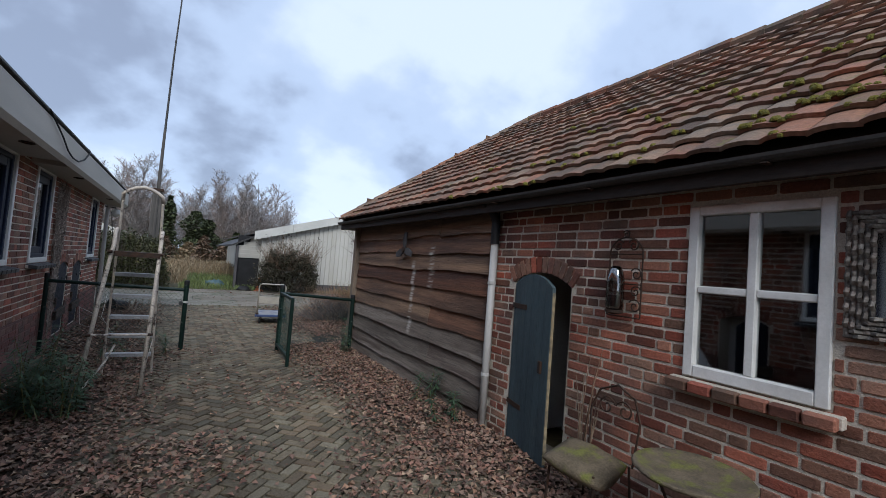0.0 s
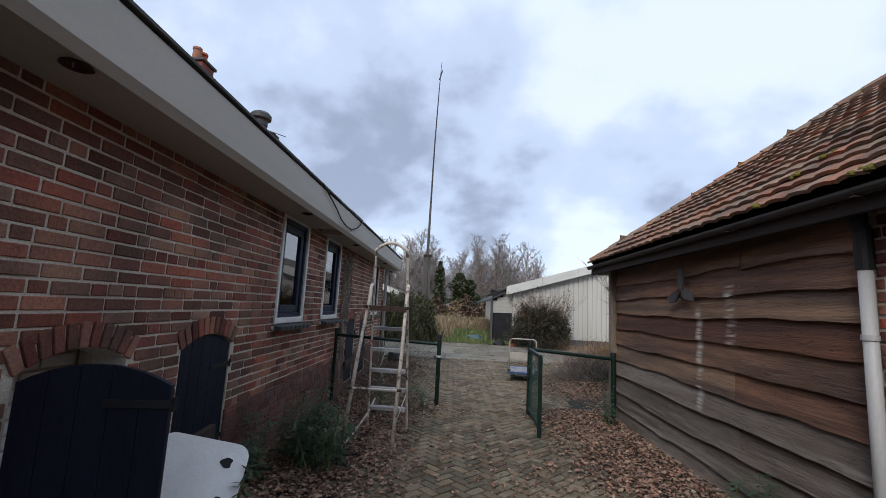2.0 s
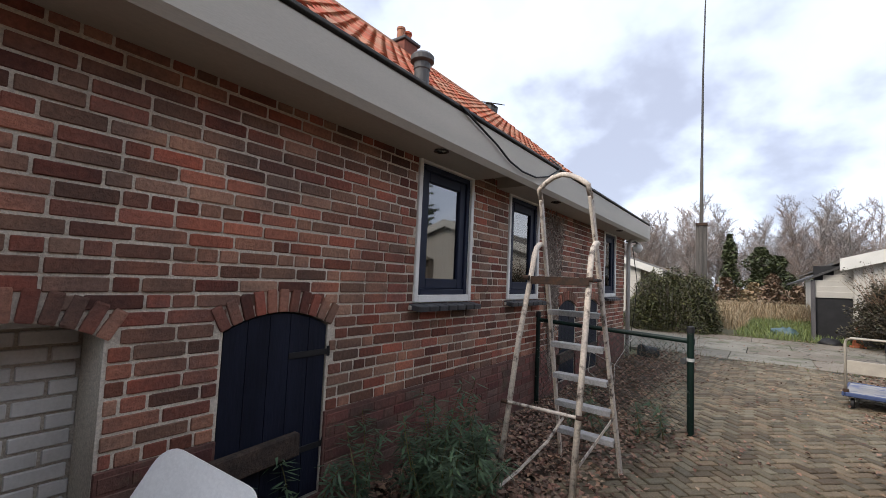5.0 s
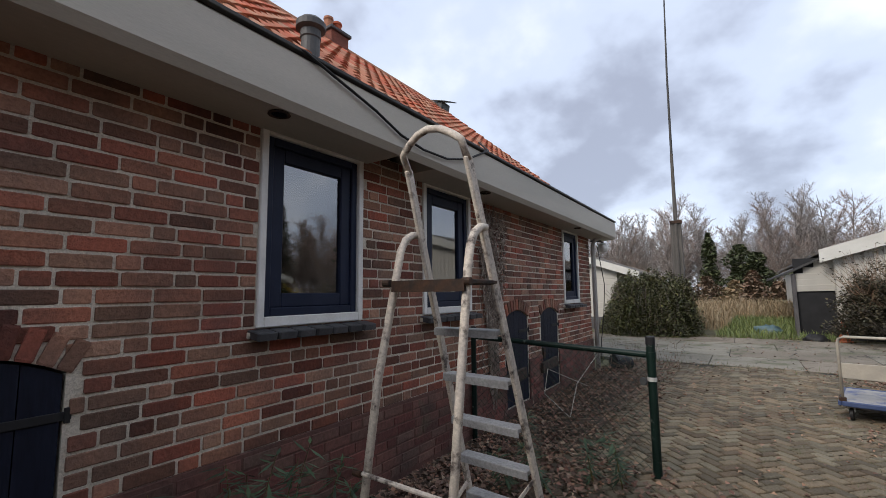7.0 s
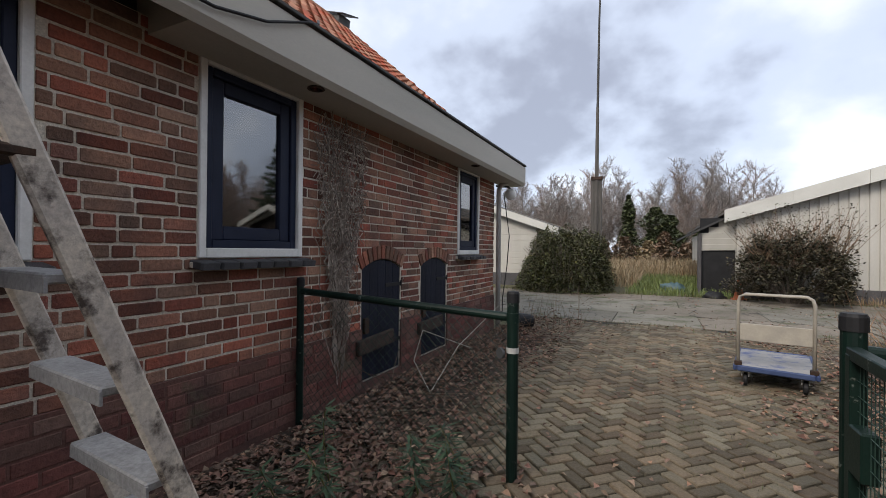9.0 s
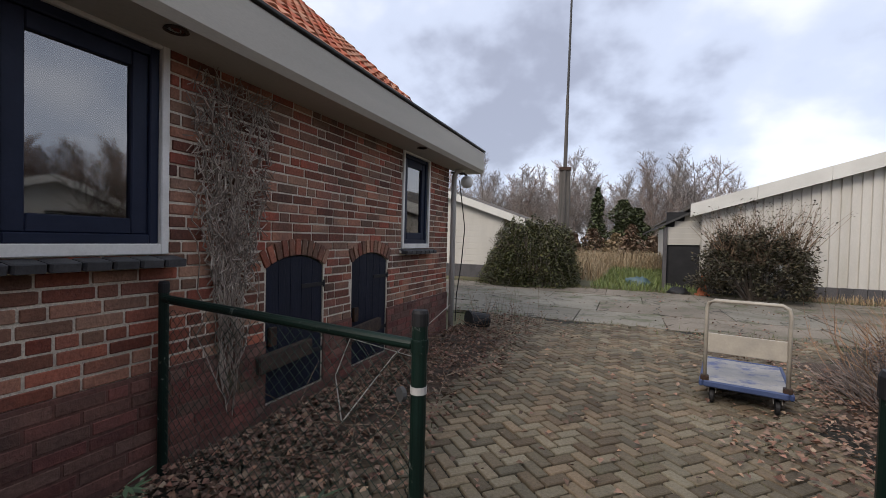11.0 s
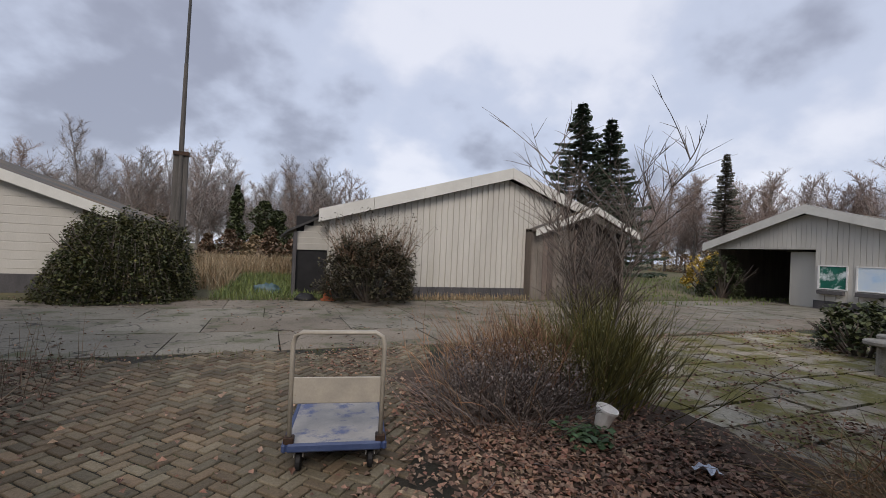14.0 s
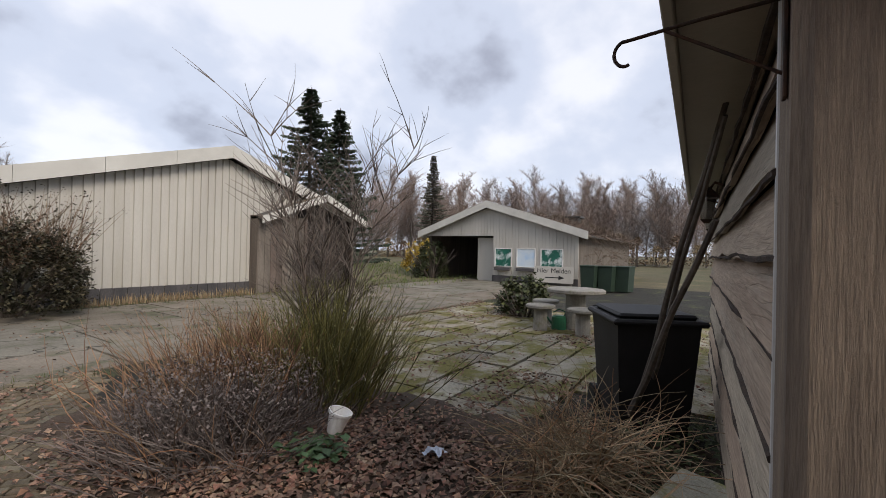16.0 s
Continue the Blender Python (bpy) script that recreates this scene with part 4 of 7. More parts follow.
part("body", MB().prism([(4.5, -0.1), (15.4, -0.1), (15.4, top(15.4)), (BAX, BAZ - 0.38), (4.5, 2.2)], YB + 0.03, 36, 1), M_SHEET, barn)
PL_BOARD = MB().box((-0.5, -0.5, -0.5), (0.5, 0.5, 0.5), 0.05).mesh("plinth_board", M_GREYPLINTH)
for k in range(38):
    piece("plinth_board", PL_BOARD, sized(Matrix.Translation((4.64 + 0.285 * k, YB - 0.055, 0.13)), (0.272, 0.03, 0.36)), barn)
part("roof", MB().prism([(4.2, 2.49), (BAX, BAZ - 0.01), (15.6, 2.69), (15.6, 2.61), (BAX, BAZ - 0.10), (4.2, 2.41)], YB - 0.28, 36.3, 1), M_ASBESTOS, barn)
rgk = random.Random(2)
for (xa, za), (xb, zb), nn in (((4.16, 2.50), (BAX, BAZ), 4), ((BAX, BAZ), (15.6, 2.70), 3)):
    for k in range(nn):
        a, b = k / nn + 0.0007, (k + 1) / nn - 0.0007
        p, q = (xa + (xb - xa) * a, za + (zb - za) * a), (xa + (xb - xa) * b, za + (zb - za) * b)
        part("verge_panel", MB().prism([p, q, (q[0], q[1] - 0.37), (p[0], p[1] - 0.37)], YB - 0.33, YB - 0.285 + rgk.uniform(0, 0.004), 1), M_VERGE, barn)
lean = thing("barn_annex", "low lean-to with white clapboards above a black opening", "lean-to")
for k in range(6):
    zt = 1.42 + 0.17 * k
    xl = 3.55 if zt < 1.75 else 3.55 + (zt - 1.75) * 1.5
    part("clapboard", MB().obox(pose((xl + 4.9) / 2, YB + 0.14, zt, 12, 0.6 * k - 1, 0), (4.9 - xl, 0.02, 0.185), 0.003), M_SHEET, lean)
part("opening", MB().box((3.6, YB + 0.2, -0.1), (4.9, YB + 0.25, 2.3)), M_BLACK, lean, "black tarpaulined opening")
part("roof", MB().prism([(3.35, 1.80), (4.85, 2.56), (4.85, 2.62), (3.35, 1.87)], YB - 0.05, 30, 1), M_GUTTER, lean)
part("corner_board", MB().box((3.53, YB + 0.05, -0.05), (3.63, YB + 0.19, 1.85), 0.005), M_GREYPLINTH, lean)
porch = thing("porch", "brown boarded porch with a shallow white-edged gable roof", "porch")
for k in range(8):
    part("wall_board", MB().box((11.26 + 0.215 * k, 19.55, -0.05), (11.465 + 0.215 * k, 19.58, 2.42), 0.004), M_BROWNSIDE, porch)
part("inner_back", MB().box((12.98, 19.86, -0.05), (15.6, 19.90, 3.0)).box((15.3, 19.55, -0.05), (15.35, 19.86, 2.4)), M_DARKWOOD, porch)
part("side_wall", MB().box((11.22, 19.56, -0.05), (11.26, 19.96, 2.40)), M_BROWNSIDE, porch)
part("roof", MB().prism([(11.22, 2.36), (13.70, 3.30), (15.68, 2.48), (15.68, 2.42), (13.70, 3.22), (11.22, 2.29)], 19.25, 19.94, 1), M_ASBESTOS, porch)
part("verge", MB().prism([(11.16, 2.36), (13.70, 3.32), (13.70, 3.08), (11.16, 2.13)], 19.2, 19.245, 1).prism([(13.70, 3.32), (15.74, 2.48), (15.74, 2.25), (13.70, 3.08)], 19.2, 19.245, 1), M_VERGE, porch)
for x in (12.98, 15.2):
    part("post", MB().box((x, 19.5, -0.05), (x + 0.1, 19.6, 2.45), 0.008), M_BROWNSIDE, porch)

# ---- white garage with an open carport ----
XG = 22.0
garage = thing("garage", "white boarded garage with an open carport and overgrown roof", "garage")
GM = Matrix.Translation((0, 17.03, 0)) @ Matrix.Diagonal((1, 0.94, 0.965, 1)) @ Matrix.Translation((0, -15.84, 0))
garage.matrix_basis = GM
gtop = lambda y: 3.72 - abs(y - 15.84) * 0.315
y = 11.2
while y < 15.55:
    part("wall_board", MB().prism([(y, 0.32), (y + 0.165, 0.32), (y + 0.165, gtop(y + 0.165)), (y, gtop(y))], XG - 0.02 - 0.012 * (int(y * 6) % 2), XG + 0.02, 0), M_SHEET, garage)
    y += 0.175
while y < 19.8:
    part("wall_board", MB().prism([(y, 2.28), (y + 0.165, 2.28), (y + 0.165, max(2.3, gtop(y + 0.165))), (y, max(2.3, gtop(y)))], XG - 0.02, XG + 0.02, 0), M_SHEET, garage)
    y += 0.175
part("plinth", MB().box((XG - 0.03, 11.2, -0.05), (XG + 0.02, 15.6, 0.315)), M_GREYPLINTH, garage)
part("body", MB().box((XG + 0.02, 11.22, -0.05), (34, 11.3, 2.4)).box((XG + 0.05, 15.5, -0.05), (34, 15.6, 3.6)).box((33.9, 11.2, -0.05), (34, 19.8, 2.4)).box((XG + 0.3, 19.7, -0.05), (34, 19.8, 2.4)), M_BROWNSIDE, garage)
part("inner_panel", MB().box((XG + 0.4, 15.62, -0.05), (XG + 0.45, 16.7, 2.2)), M_SHEET, garage)
part("roof", MB().prism([(10.75, 2.30), (15.84, 3.95), (20.1, 2.44), (20.1, 2.36), (15.84, 3.85), (10.75, 2.22)], XG - 0.3, 34.3, 0), M_ASBESTOS, garage)
for (ya, za), (yb, zb) in (((10.7, 2.47), (15.84, 4.05)), ((15.84, 4.05), (20.15, 2.52))):
    part("verge", MB().prism([(ya, za), (yb, zb), (yb, zb - 0.36), (ya, za - 0.36)], XG - 0.36, XG - 0.305, 0), M_VERGE, garage)
# ---- white house behind the dome bush ----
house = thing("white_house", "white block-walled outbuilding with a grey plinth and sloping roof", "house")
part("wall", MB().prism([(-12, 0.42), (-1.55, 0.42), (-1.55, 2.24), (-7.5, 4.28), (-12, 2.8)], 20.72, 30, 1), M_SHEET, house)
for k in range(12):
    part("course", MB().box((-12, 20.712, 0.55 + 0.22 * k), (-1.62 if k < 7 else -1.62 - 0.64 * (k - 7), 20.72, 0.75 + 0.22 * k), 0.004), M_SHEET, house)
part("plinth", MB().box((-12, 20.70, -0.1), (-1.53, 30, 0.418)), M_GREYPLINTH, house)
part("roof", MB().prism([(-0.80, 2.06), (-7.5, 4.44), (-12, 2.95), (-12, 2.85), (-7.5, 4.34), (-0.80, 1.96)], 20.45, 30.3, 1), M_ASBESTOS, house)
part("verge", MB().prism([(-0.72, 2.10), (-7.5, 4.50), (-7.5, 4.22), (-0.72, 1.84)], 20.40, 20.445, 1), M_VERGE, house)

# ---- things along the lane ----
M_LADDER = mat("painted_ladder", (0.60, 0.53, 0.44), (0.46, 0.41, 0.36), scale=7, rough=0.55, bump=0.25, c3=(0.075, 0.058, 0.05), c3pos=0.57, c3scale=13)
M_TREAD = mat("ladder_tread", (0.36, 0.36, 0.36), (0.28, 0.28, 0.28), scale=8, rough=0.55, metal=0.3, bump=0.2)
ladder = thing("step_ladder", "paint-splashed folding aluminium step ladder standing on fallen leaves", "ladder")


def LR(side, z):
    """A point of the climbing rail: side 0 by the wall, 1 by the lane."""
    return Vector((1.355 - 0.016 * z, 5.87 - 0.375 * z, z)) if side else Vector((0.885 + 0.048 * z, 5.90 - 0.378 * z, z))


for side in (0, 1):
    part("rail", MB().beam(LR(side, -0.02), LR(side, 1.97), 0.022, 0.052, 0.006), M_LADDER, ladder)
LA, LB = LR(0, 1.95), LR(1, 1.95)
loop = [LA] + [LA.lerp(LB, k) + Vector((0, -0.05 - 0.02 * math.sin(math.pi * k), 0.04 + 0.12 * math.sin(math.pi * (0.10 + 0.80 * k)))) for k in (0.01, 0.06, 0.16, 0.32, 0.5, 0.68, 0.84, 0.94, 0.99)] + [LB]
part("top_loop", MB().tube(loop, 0.017, 10), M_LADDER, ladder, "bare worn tube loop", smooth=True)
for z in (0.27, 0.50, 0.72, 0.96, 1.20):
    a, b = LR(0, z) + Vector((0.012, -0.015, 0)), LR(1, z) + Vector((-0.012, -0.015, 0))
    part("tread", MB().beam(a, b, 0.085, 0.022, 0.004).beam(a + Vector((0, -0.04, -0.012)), b + Vector((0, -0.04, -0.012)), 0.006, 0.03), M_TREAD, ladder)
P0, P1 = (LR(0, 1.43) + LR(1, 1.43)) / 2, Vector((1.16, 5.06, 1.43))
part("platform", MB().obox(Matrix.Translation((P0 + P1) / 2), (0.385, (P0 - P1).length, 0.022), 0.005).beam((0.97, 5.05, 1.415), (1.35, 5.05, 1.415), 0.012, 0.05), M_IRON, ladder, "rusty brown platform")
for side, foot in ((0, Vector((0.80, 4.98, 0.03))), (1, Vector((1.305, 4.93, 0.03)))):
    top, out = LR(side, 1.67), 0.016 * (2 * side - 1)
    pts = [top + Vector((out, 0, 0)), top + Vector((out, -0.05, -0.005)), top + Vector((out, -0.10, -0.035)), top + Vector((out, -0.135, -0.09)), top + Vector((out, -0.155, -0.17)), Vector((LR(side, 1.43).x + out, 5.07, 1.43)).lerp(foot, 0.3), foot]
    part("support_leg", MB().tube(pts, [0.016, 0.018, 0.019, 0.019, 0.019, 0.019, 0.019], 8), M_LADDER, ladder, smooth=True)
    part("bolt", MB().tube([(LR(side, 1.43).x + out * 0.2, 5.06, 1.43), (LR(side, 1.43).x + out * 2.6, 5.06, 1.43)], 0.016, 10), M_IRON, ladder)
    part("leg_bolt", MB().tube([(1.318 if side else 0.825, 4.97, 0.62), (1.362 if side else 0.865, 4.97, 0.62)], 0.014, 10), M_IRON, ladder)
part("cross_brace", MB().tube([(0.85, 4.98, 0.62), (1.33, 4.97, 0.62)], 0.010, 8), M_LADDER, ladder)
part("floor_strap", MB().tube([(0.80, 5.02, 0.05), (0.86, 5.2, 0.12), (0.95, 5.45, 0.26), (1.0, 5.62, 0.40)], 0.011, 6), M_LADDER, ladder)
part("folding_arm", MB().beam((1.33, 5.0, 0.34), (1.345, 5.68, 0.46), 0.004, 0.024), M_LADDER, ladder)


def wire_panel(mb, a, b, z0, z1, step=0.062, r=0.0016, weave=True):
    a, b = Vector(a), Vector(b)
    L, h = (b - a).length, z1 - z0
    d = (b - a) / L
    out = Vector((-d.y, d.x, 0)) * 0.004
    if weave:
        n = int((L + h) / step)
        for k in range(n):
            for sgn in (1, -1):
                s0 = k * step - h
                u0, v0, u1, v1 = s0, 0.0, s0 + h, h
                if u0 < 0:
                    v0, u0 = -u0, 0.0
                if u1 > L:
                    v1, u1 = v1 - (u1 - L), L
                if u1 <= u0:
                    continue
                if sgn < 0:
                    u0, u1 = L - u0, L - u1
                mb.tube([a + d * u0 + out * sgn + Vector((0, 0, z0 + v0)), a + d * u1 + out * sgn + Vector((0, 0, z0 + v1))], r, 3, False)
    else:
        for k in range(int(L / 0.03)):
            mb.tube([a + d * (0.03 * k) + Vector((0, 0, z0)), a + d * (0.03 * k) + Vector((0, 0, z1))], r, 3, False)
        for k in range(int(h / 0.05)):
            mb.tube([a + Vector((0, 0, z0 + 0.05 * k)), b + Vector((0, 0, z0 + 0.05 * k))], r, 3, False)
    return mb


def fence_post(parent, x, y, h, r=0.032):
    p = part("post", MB().lathe((x, y, -0.05), [(r, 0), (r, h + 0.04), (r * 1.02, h + 0.045)], 16), M_GREEN, parent, smooth=False)
    part("cap", MB().lathe((x, y, h - 0.01), [(r * 1.1, 0), (r * 1.1, 0.05), (r * 0.95, 0.062), (0.004, 0.066)], 16), M_BLACK, p, "dark plastic cap")


fence = thing("wire_fence", "green tubular fence with chain-link mesh beside the lane", "fence", group="fence panels")
fence_post(fence, 0.05, 7.30, 1.0, 0.026)
fence_post(fence, 1.65, 7.26, 0.985)
part("rail", MB().tube([(0.05, 7.30, 0.955), (1.62, 7.26, 0.895)], 0.024, 12), M_GREEN, fence, "green rail with flaked paint")
part("clamp", MB().lathe((1.65, 7.26, 0.865), [(0.036, 0), (0.037, 0.05), (0.036, 0.055)], 14), M_GREEN, fence)
part("hose_clip", MB().lathe((1.65, 7.26, 0.70), [(0.0345, 0), (0.0345, 0.03)], 14), M_PVC, fence, "pale metal band")
part("reflector", MB().tube([(1.60, 7.225, 0.70), (1.59, 7.21, 0.70)], 0.03, 14), M_LEAD, fence)
part("wire_mesh", wire_panel(MB(), (0.06, 7.30, 0), (1.63, 7.26, 0), 0.03, 0.90), M_WIRE, fence, recalc=False)
fence2 = thing("wire_fence", "green tubular fence with chain-link mesh against the shed", "fence", group="fence panels")
fence_post(fence2, 4.19, 7.02, 0.88, 0.036)
part("rail", MB().tube([(3.01, 6.98, 0.915), (4.17, 7.02, 0.84)], 0.026, 12), M_GREEN, fence2)
part("wire_mesh", wire_panel(MB(), (3.01, 6.98, 0), (4.17, 7.02, 0), 0.03, 0.86), M_WIRE, fence2, recalc=False)
gate = thing("garden_gate", "open dark green steel garden gate with wire mesh", "gate")
fence_post(gate, 2.98, 6.98, 1.0, 0.037)
G0, G1 = Vector((2.955, 6.90, 0)), Vector((2.92, 5.92, 0))
gp = lambda s, z: G0.lerp(G1, s) + Vector((0, 0, z))
for s in (0.02, 0.98):
    part("stile", MB().beam(gp(s, 0.08 if s < 0.5 else -0.03), gp(s, 0.925), 0.045, 0.045, 0.004), M_GREEN, gate)
for z in (0.12, 0.925):
    part("gate_rail", MB().beam(gp(0.0, z), gp(1.0, z), 0.042, 0.042, 0.004), M_GREEN, gate)
part("wire_mesh", wire_panel(MB(), gp(0.03, 0), gp(0.97, 0), 0.14, 0.90, weave=False, r=0.0018), M_WIRE, gate, recalc=False)
part("lock_box", MB().obox(Matrix.Translation(gp(0.10, 0.62)), (0.05, 0.10, 0.16), 0.006), M_GREEN, gate)
for z in (0.22, 0.88):
    part("hinge", MB().tube([gp(0, z), (2.98, 6.98, z)], 0.012, 8).tube([(2.97, 6.93, z - 0.03), (2.97, 6.93, z + 0.03)], 0.016, 8), M_PVC, gate, "zinc hinge pin")

# wheeled platform cart
M_BLUE = mat("blue_cart", (0.032, 0.052, 0.125), (0.05, 0.075, 0.155), scale=8, rough=0.5, bump=0.1)
M_DECK = mat("worn_deck", (0.30, 0.285, 0.265), (0.21, 0.205, 0.20), scale=5, rough=0.6, bump=0.1, c3=(0.07, 0.09, 0.18), c3pos=0.58, c3scale=7)
M_CREAM = mat("cream_tube", (0.38, 0.345, 0.285), (0.31, 0.285, 0.24), scale=8, rough=0.45, bump=0.1, c3=(0.2, 0.15, 0.1), c3pos=0.72, c3scale=18)
cart = thing("platform_cart", "blue platform cart with a worn deck and cream handle", "cart")
cart.matrix_basis = pose(3.42, 10.24, 0, 0, 0, -11)
part("deck", MB().box((-0.30, -0.45, 0.155), (0.30, 0.45, 0.195), 0.012), M_DECK, cart)
mb = MB()
for a, b in (((-0.315, -0.47), (-0.285, 0.47)), ((0.285, -0.47), (0.315, 0.47)), ((-0.285, -0.47), (0.285, -0.44)), ((-0.285, 0.44), (0.285, 0.47))):
    mb.box((a[0], a[1], 0.15), (b[0], b[1], 0.203), 0.01)
part("bumper", mb, M_BLUE, cart, "blue rubber bumper")
hl = [(-0.275, -0.43, 0.19), (-0.275, -0.445, 0.80), (-0.262, -0.446, 0.85), (-0.22, -0.447, 0.875), (0.22, -0.447, 0.875), (0.262, -0.446, 0.85), (0.275, -0.445, 0.80), (0.275, -0.43, 0.19)]
part("handle", MB().tube(hl, 0.015, 10), M_CREAM, cart, smooth=True)
part("handle_panel", MB().box((-0.262, -0.45, 0.44), (0.262, -0.435, 0.60), 0.004), M_CREAM, cart)
for x in (-0.275, 0.275):
    part("socket", MB().box((x - 0.03, -0.46, 0.195), (x + 0.03, -0.40, 0.24), 0.006), M_IRON, cart)
for x, y in ((-0.22, -0.36), (0.22, -0.36), (-0.22, 0.36), (0.22, 0.36)):
    w = part("wheel", MB().tube([(x - 0.018, y, 0.06), (x - 0.012, y, 0.06), (x + 0.012, y, 0.06), (x + 0.018, y, 0.06)], [0.05, 0.062, 0.062, 0.05], 18), M_BLACK, cart)
    part("fork", MB().box((x - 0.03, y - 0.03, 0.09), (x - 0.024, y + 0.03, 0.155)).box((x + 0.024, y - 0.03, 0.09), (x + 0.03, y + 0.03, 0.155)).box((x - 0.03, y - 0.03, 0.148), (x + 0.03, y + 0.03, 0.154)), M_PVC, w)

# rain pipes
pipe = thing("rain_pipe", "grey plastic rain pipe with a dark elbow on the shed", "drainpipe", group="rain pipes")
part("pipe", MB().tube([(4.18, 3.10, -0.05), (4.185, 3.10, 1.86)], 0.036, 14), M_PVC, pipe, smooth=True)
part("elbow", MB().tube([(4.185, 3.10, 1.80), (4.185, 3.10, 2.02), (4.15, 3.11, 2.11), (4.05, 3.12, 2.20)], [0.045, 0.045, 0.042, 0.042], 12), M_BLACK, pipe, "dark elbow below the gutter")
for z in (0.5, 1.4):
    part("pipe_clip", MB().lathe((4.182, 3.10, z), [(0.042, 0), (0.042, 0.03)], 14), M_PVC, pipe)
pipe2 = thing("rain_pipe", "grey plastic rain pipe at the farmhouse corner", "drainpipe", group="rain pipes")
part("pipe", MB().tube([(0.07, 11.62, -0.05), (0.07, 11.62, 2.25), (0.10, 11.65, 2.33), (0.2, 11.68, 2.38)], 0.04, 14), M_PVC, pipe2, smooth=True)
part("pipe_clip", MB().lathe((0.07, 11.62, 2.05), [(0.047, 0), (0.047, 0.03)], 14), M_PVC, pipe2)
cable = thing("hanging_cable", "black cable hanging beside the rain pipe", "cable", group="cables")
part("cord", MB().tube([(0.14, 11.66, 2.2), (0.17, 11.70, 1.9), (0.22, 11.72, 1.5), (0.19, 11.70, 1.0), (0.13, 11.68, 0.5), (0.12, 11.68, 0.1)], 0.008, 6), M_BLACK, cable)
globe = thing("globe_lamp", "white globe lamp on the farmhouse corner under the eave", "lamp")
part("globe", MB().lathe((0.20, 11.82, 2.10), [(0.012, 0), (0.05, 0.012), (0.085, 0.045), (0.098, 0.09), (0.09, 0.135), (0.06, 0.17), (0.03, 0.18)], 20), M_WHITE, globe, smooth=True)
part("arm", MB().tube([(0.20, 11.82, 2.28), (0.18, 11.75, 2.31), (0.03, 11.6, 2.31)], 0.018, 8), M_GUTTER, globe)

roof_cable = thing("roof_cable", "black cable sagging across the box gutter", "cable", group="cables")
part("cord", MB().tube([(0.30, 4.7, 2.73), (0.385, 5.0, 2.70), (0.39, 5.22, 2.64), (0.39, 5.55, 2.56), (0.39, 5.8, 2.475), (0.392, 6.05, 2.44), (0.392, 6.36, 2.45), (0.392, 6.68, 2.53), (0.39, 7.0, 2.68), (0.36, 7.12, 2.73), (0.1, 7.4, 2.95)], 0.009, 6), M_BLACK, roof_cable)
flue = thing("flue_pipe", "dark ribbed flue pipe with a rain cap on the roof", "flue", at=(0.05, 0, -0.16))
part("pipe", MB().lathe((-0.92, 6.0, 3.45), [(0.085, 0), (0.085, 0.44), (0.095, 0.45), (0.095, 0.53)], 18), M_LEAD, flue)
part("rain_cap", MB().lathe((-0.92, 6.0, 3.97), [(0.10, 0), (0.135, 0.02), (0.135, 0.075), (0.10, 0.11), (0.01, 0.12)], 20), M_LEAD, flue)
part("collar", MB().lathe((-0.92, 6.0, 3.56), [(0.17, 0), (0.13, 0.07), (0.09, 0.10)], 18), M_LEAD, flue)
chimney = thing("chimney", "small brick chimney with two pots on the ridge", "chimney", at=(-0.25, 0.85, -0.05))
part("stack", MB().box((-3.45, 7.45, 5.2), (-3.05, 7.85, 6.05), 0.01), M_BRICK_I, chimney)
part("slab", MB().box((-3.49, 7.41, 6.05), (-3.01, 7.89, 6.11), 0.01), M_GREYPLINTH, chimney)
for y in (7.55, 7.75):
    part("pot", MB().lathe((-3.25, y, 6.11), [(0.09, 0), (0.075, 0.2), (0.09, 0.22), (0.085, 0.26)], 14), M_TILE_L_O, chimney)
hatchr = thing("roof_hatch", "tilted dark sheet-metal flap at the ridge end", "roof hatch")
part("flap", MB().obox(pose(-3.42, 11.80, 6.02, 14, 18, 0), (0.62, 0.46, 0.02), 0.004), M_LEAD, hatchr)
part("frame", MB().obox(pose(-3.48, 11.80, 5.86, 0, 8, 0), (0.40, 0.34, 0.20), 0.01), M_LEAD, hatchr)

# tall mast with a whip aerial
M_MAST = mat("mast_timber", (0.10, 0.09, 0.08), (0.06, 0.056, 0.05), scale=6, rough=0.85, bump=0.4, stretch=(2, 2, 0.2))
mast = thing("aerial_mast", "tall thin aerial mast on weathered double posts", "mast")
for x in (0.37, 0.60):
    part("support_post", MB().beam((x, 21.1, -0.05), (x, 21.1, 3.85), 0.13, 0.13, 0.012), M_MAST, mast)
part("lower_pole", MB().tube([(0.49, 21.05, 0.3), (0.49, 21.05, 4.3), (0.50, 21.05, 6.4)], [0.07, 0.065, 0.05], 12), M_MAST, mast)
part("whip", MB().tube([(0.50, 21.05, 6.2), (0.53, 21.05, 9.5), (0.60, 21.05, 12.3), (0.66, 21.05, 13.9)], [0.045, 0.035, 0.025, 0.012], 8), M_GUTTER, mast)
part("tip", MB().tube([(0.58, 21.05, 12.9), (0.72, 21.0, 13.4)], 0.03, 6), M_GUTTER, mast)
part("bracket", MB().box((0.30, 20.98, 3.8), (0.69, 21.2, 3.92), 0.01), M_IRON, mast)

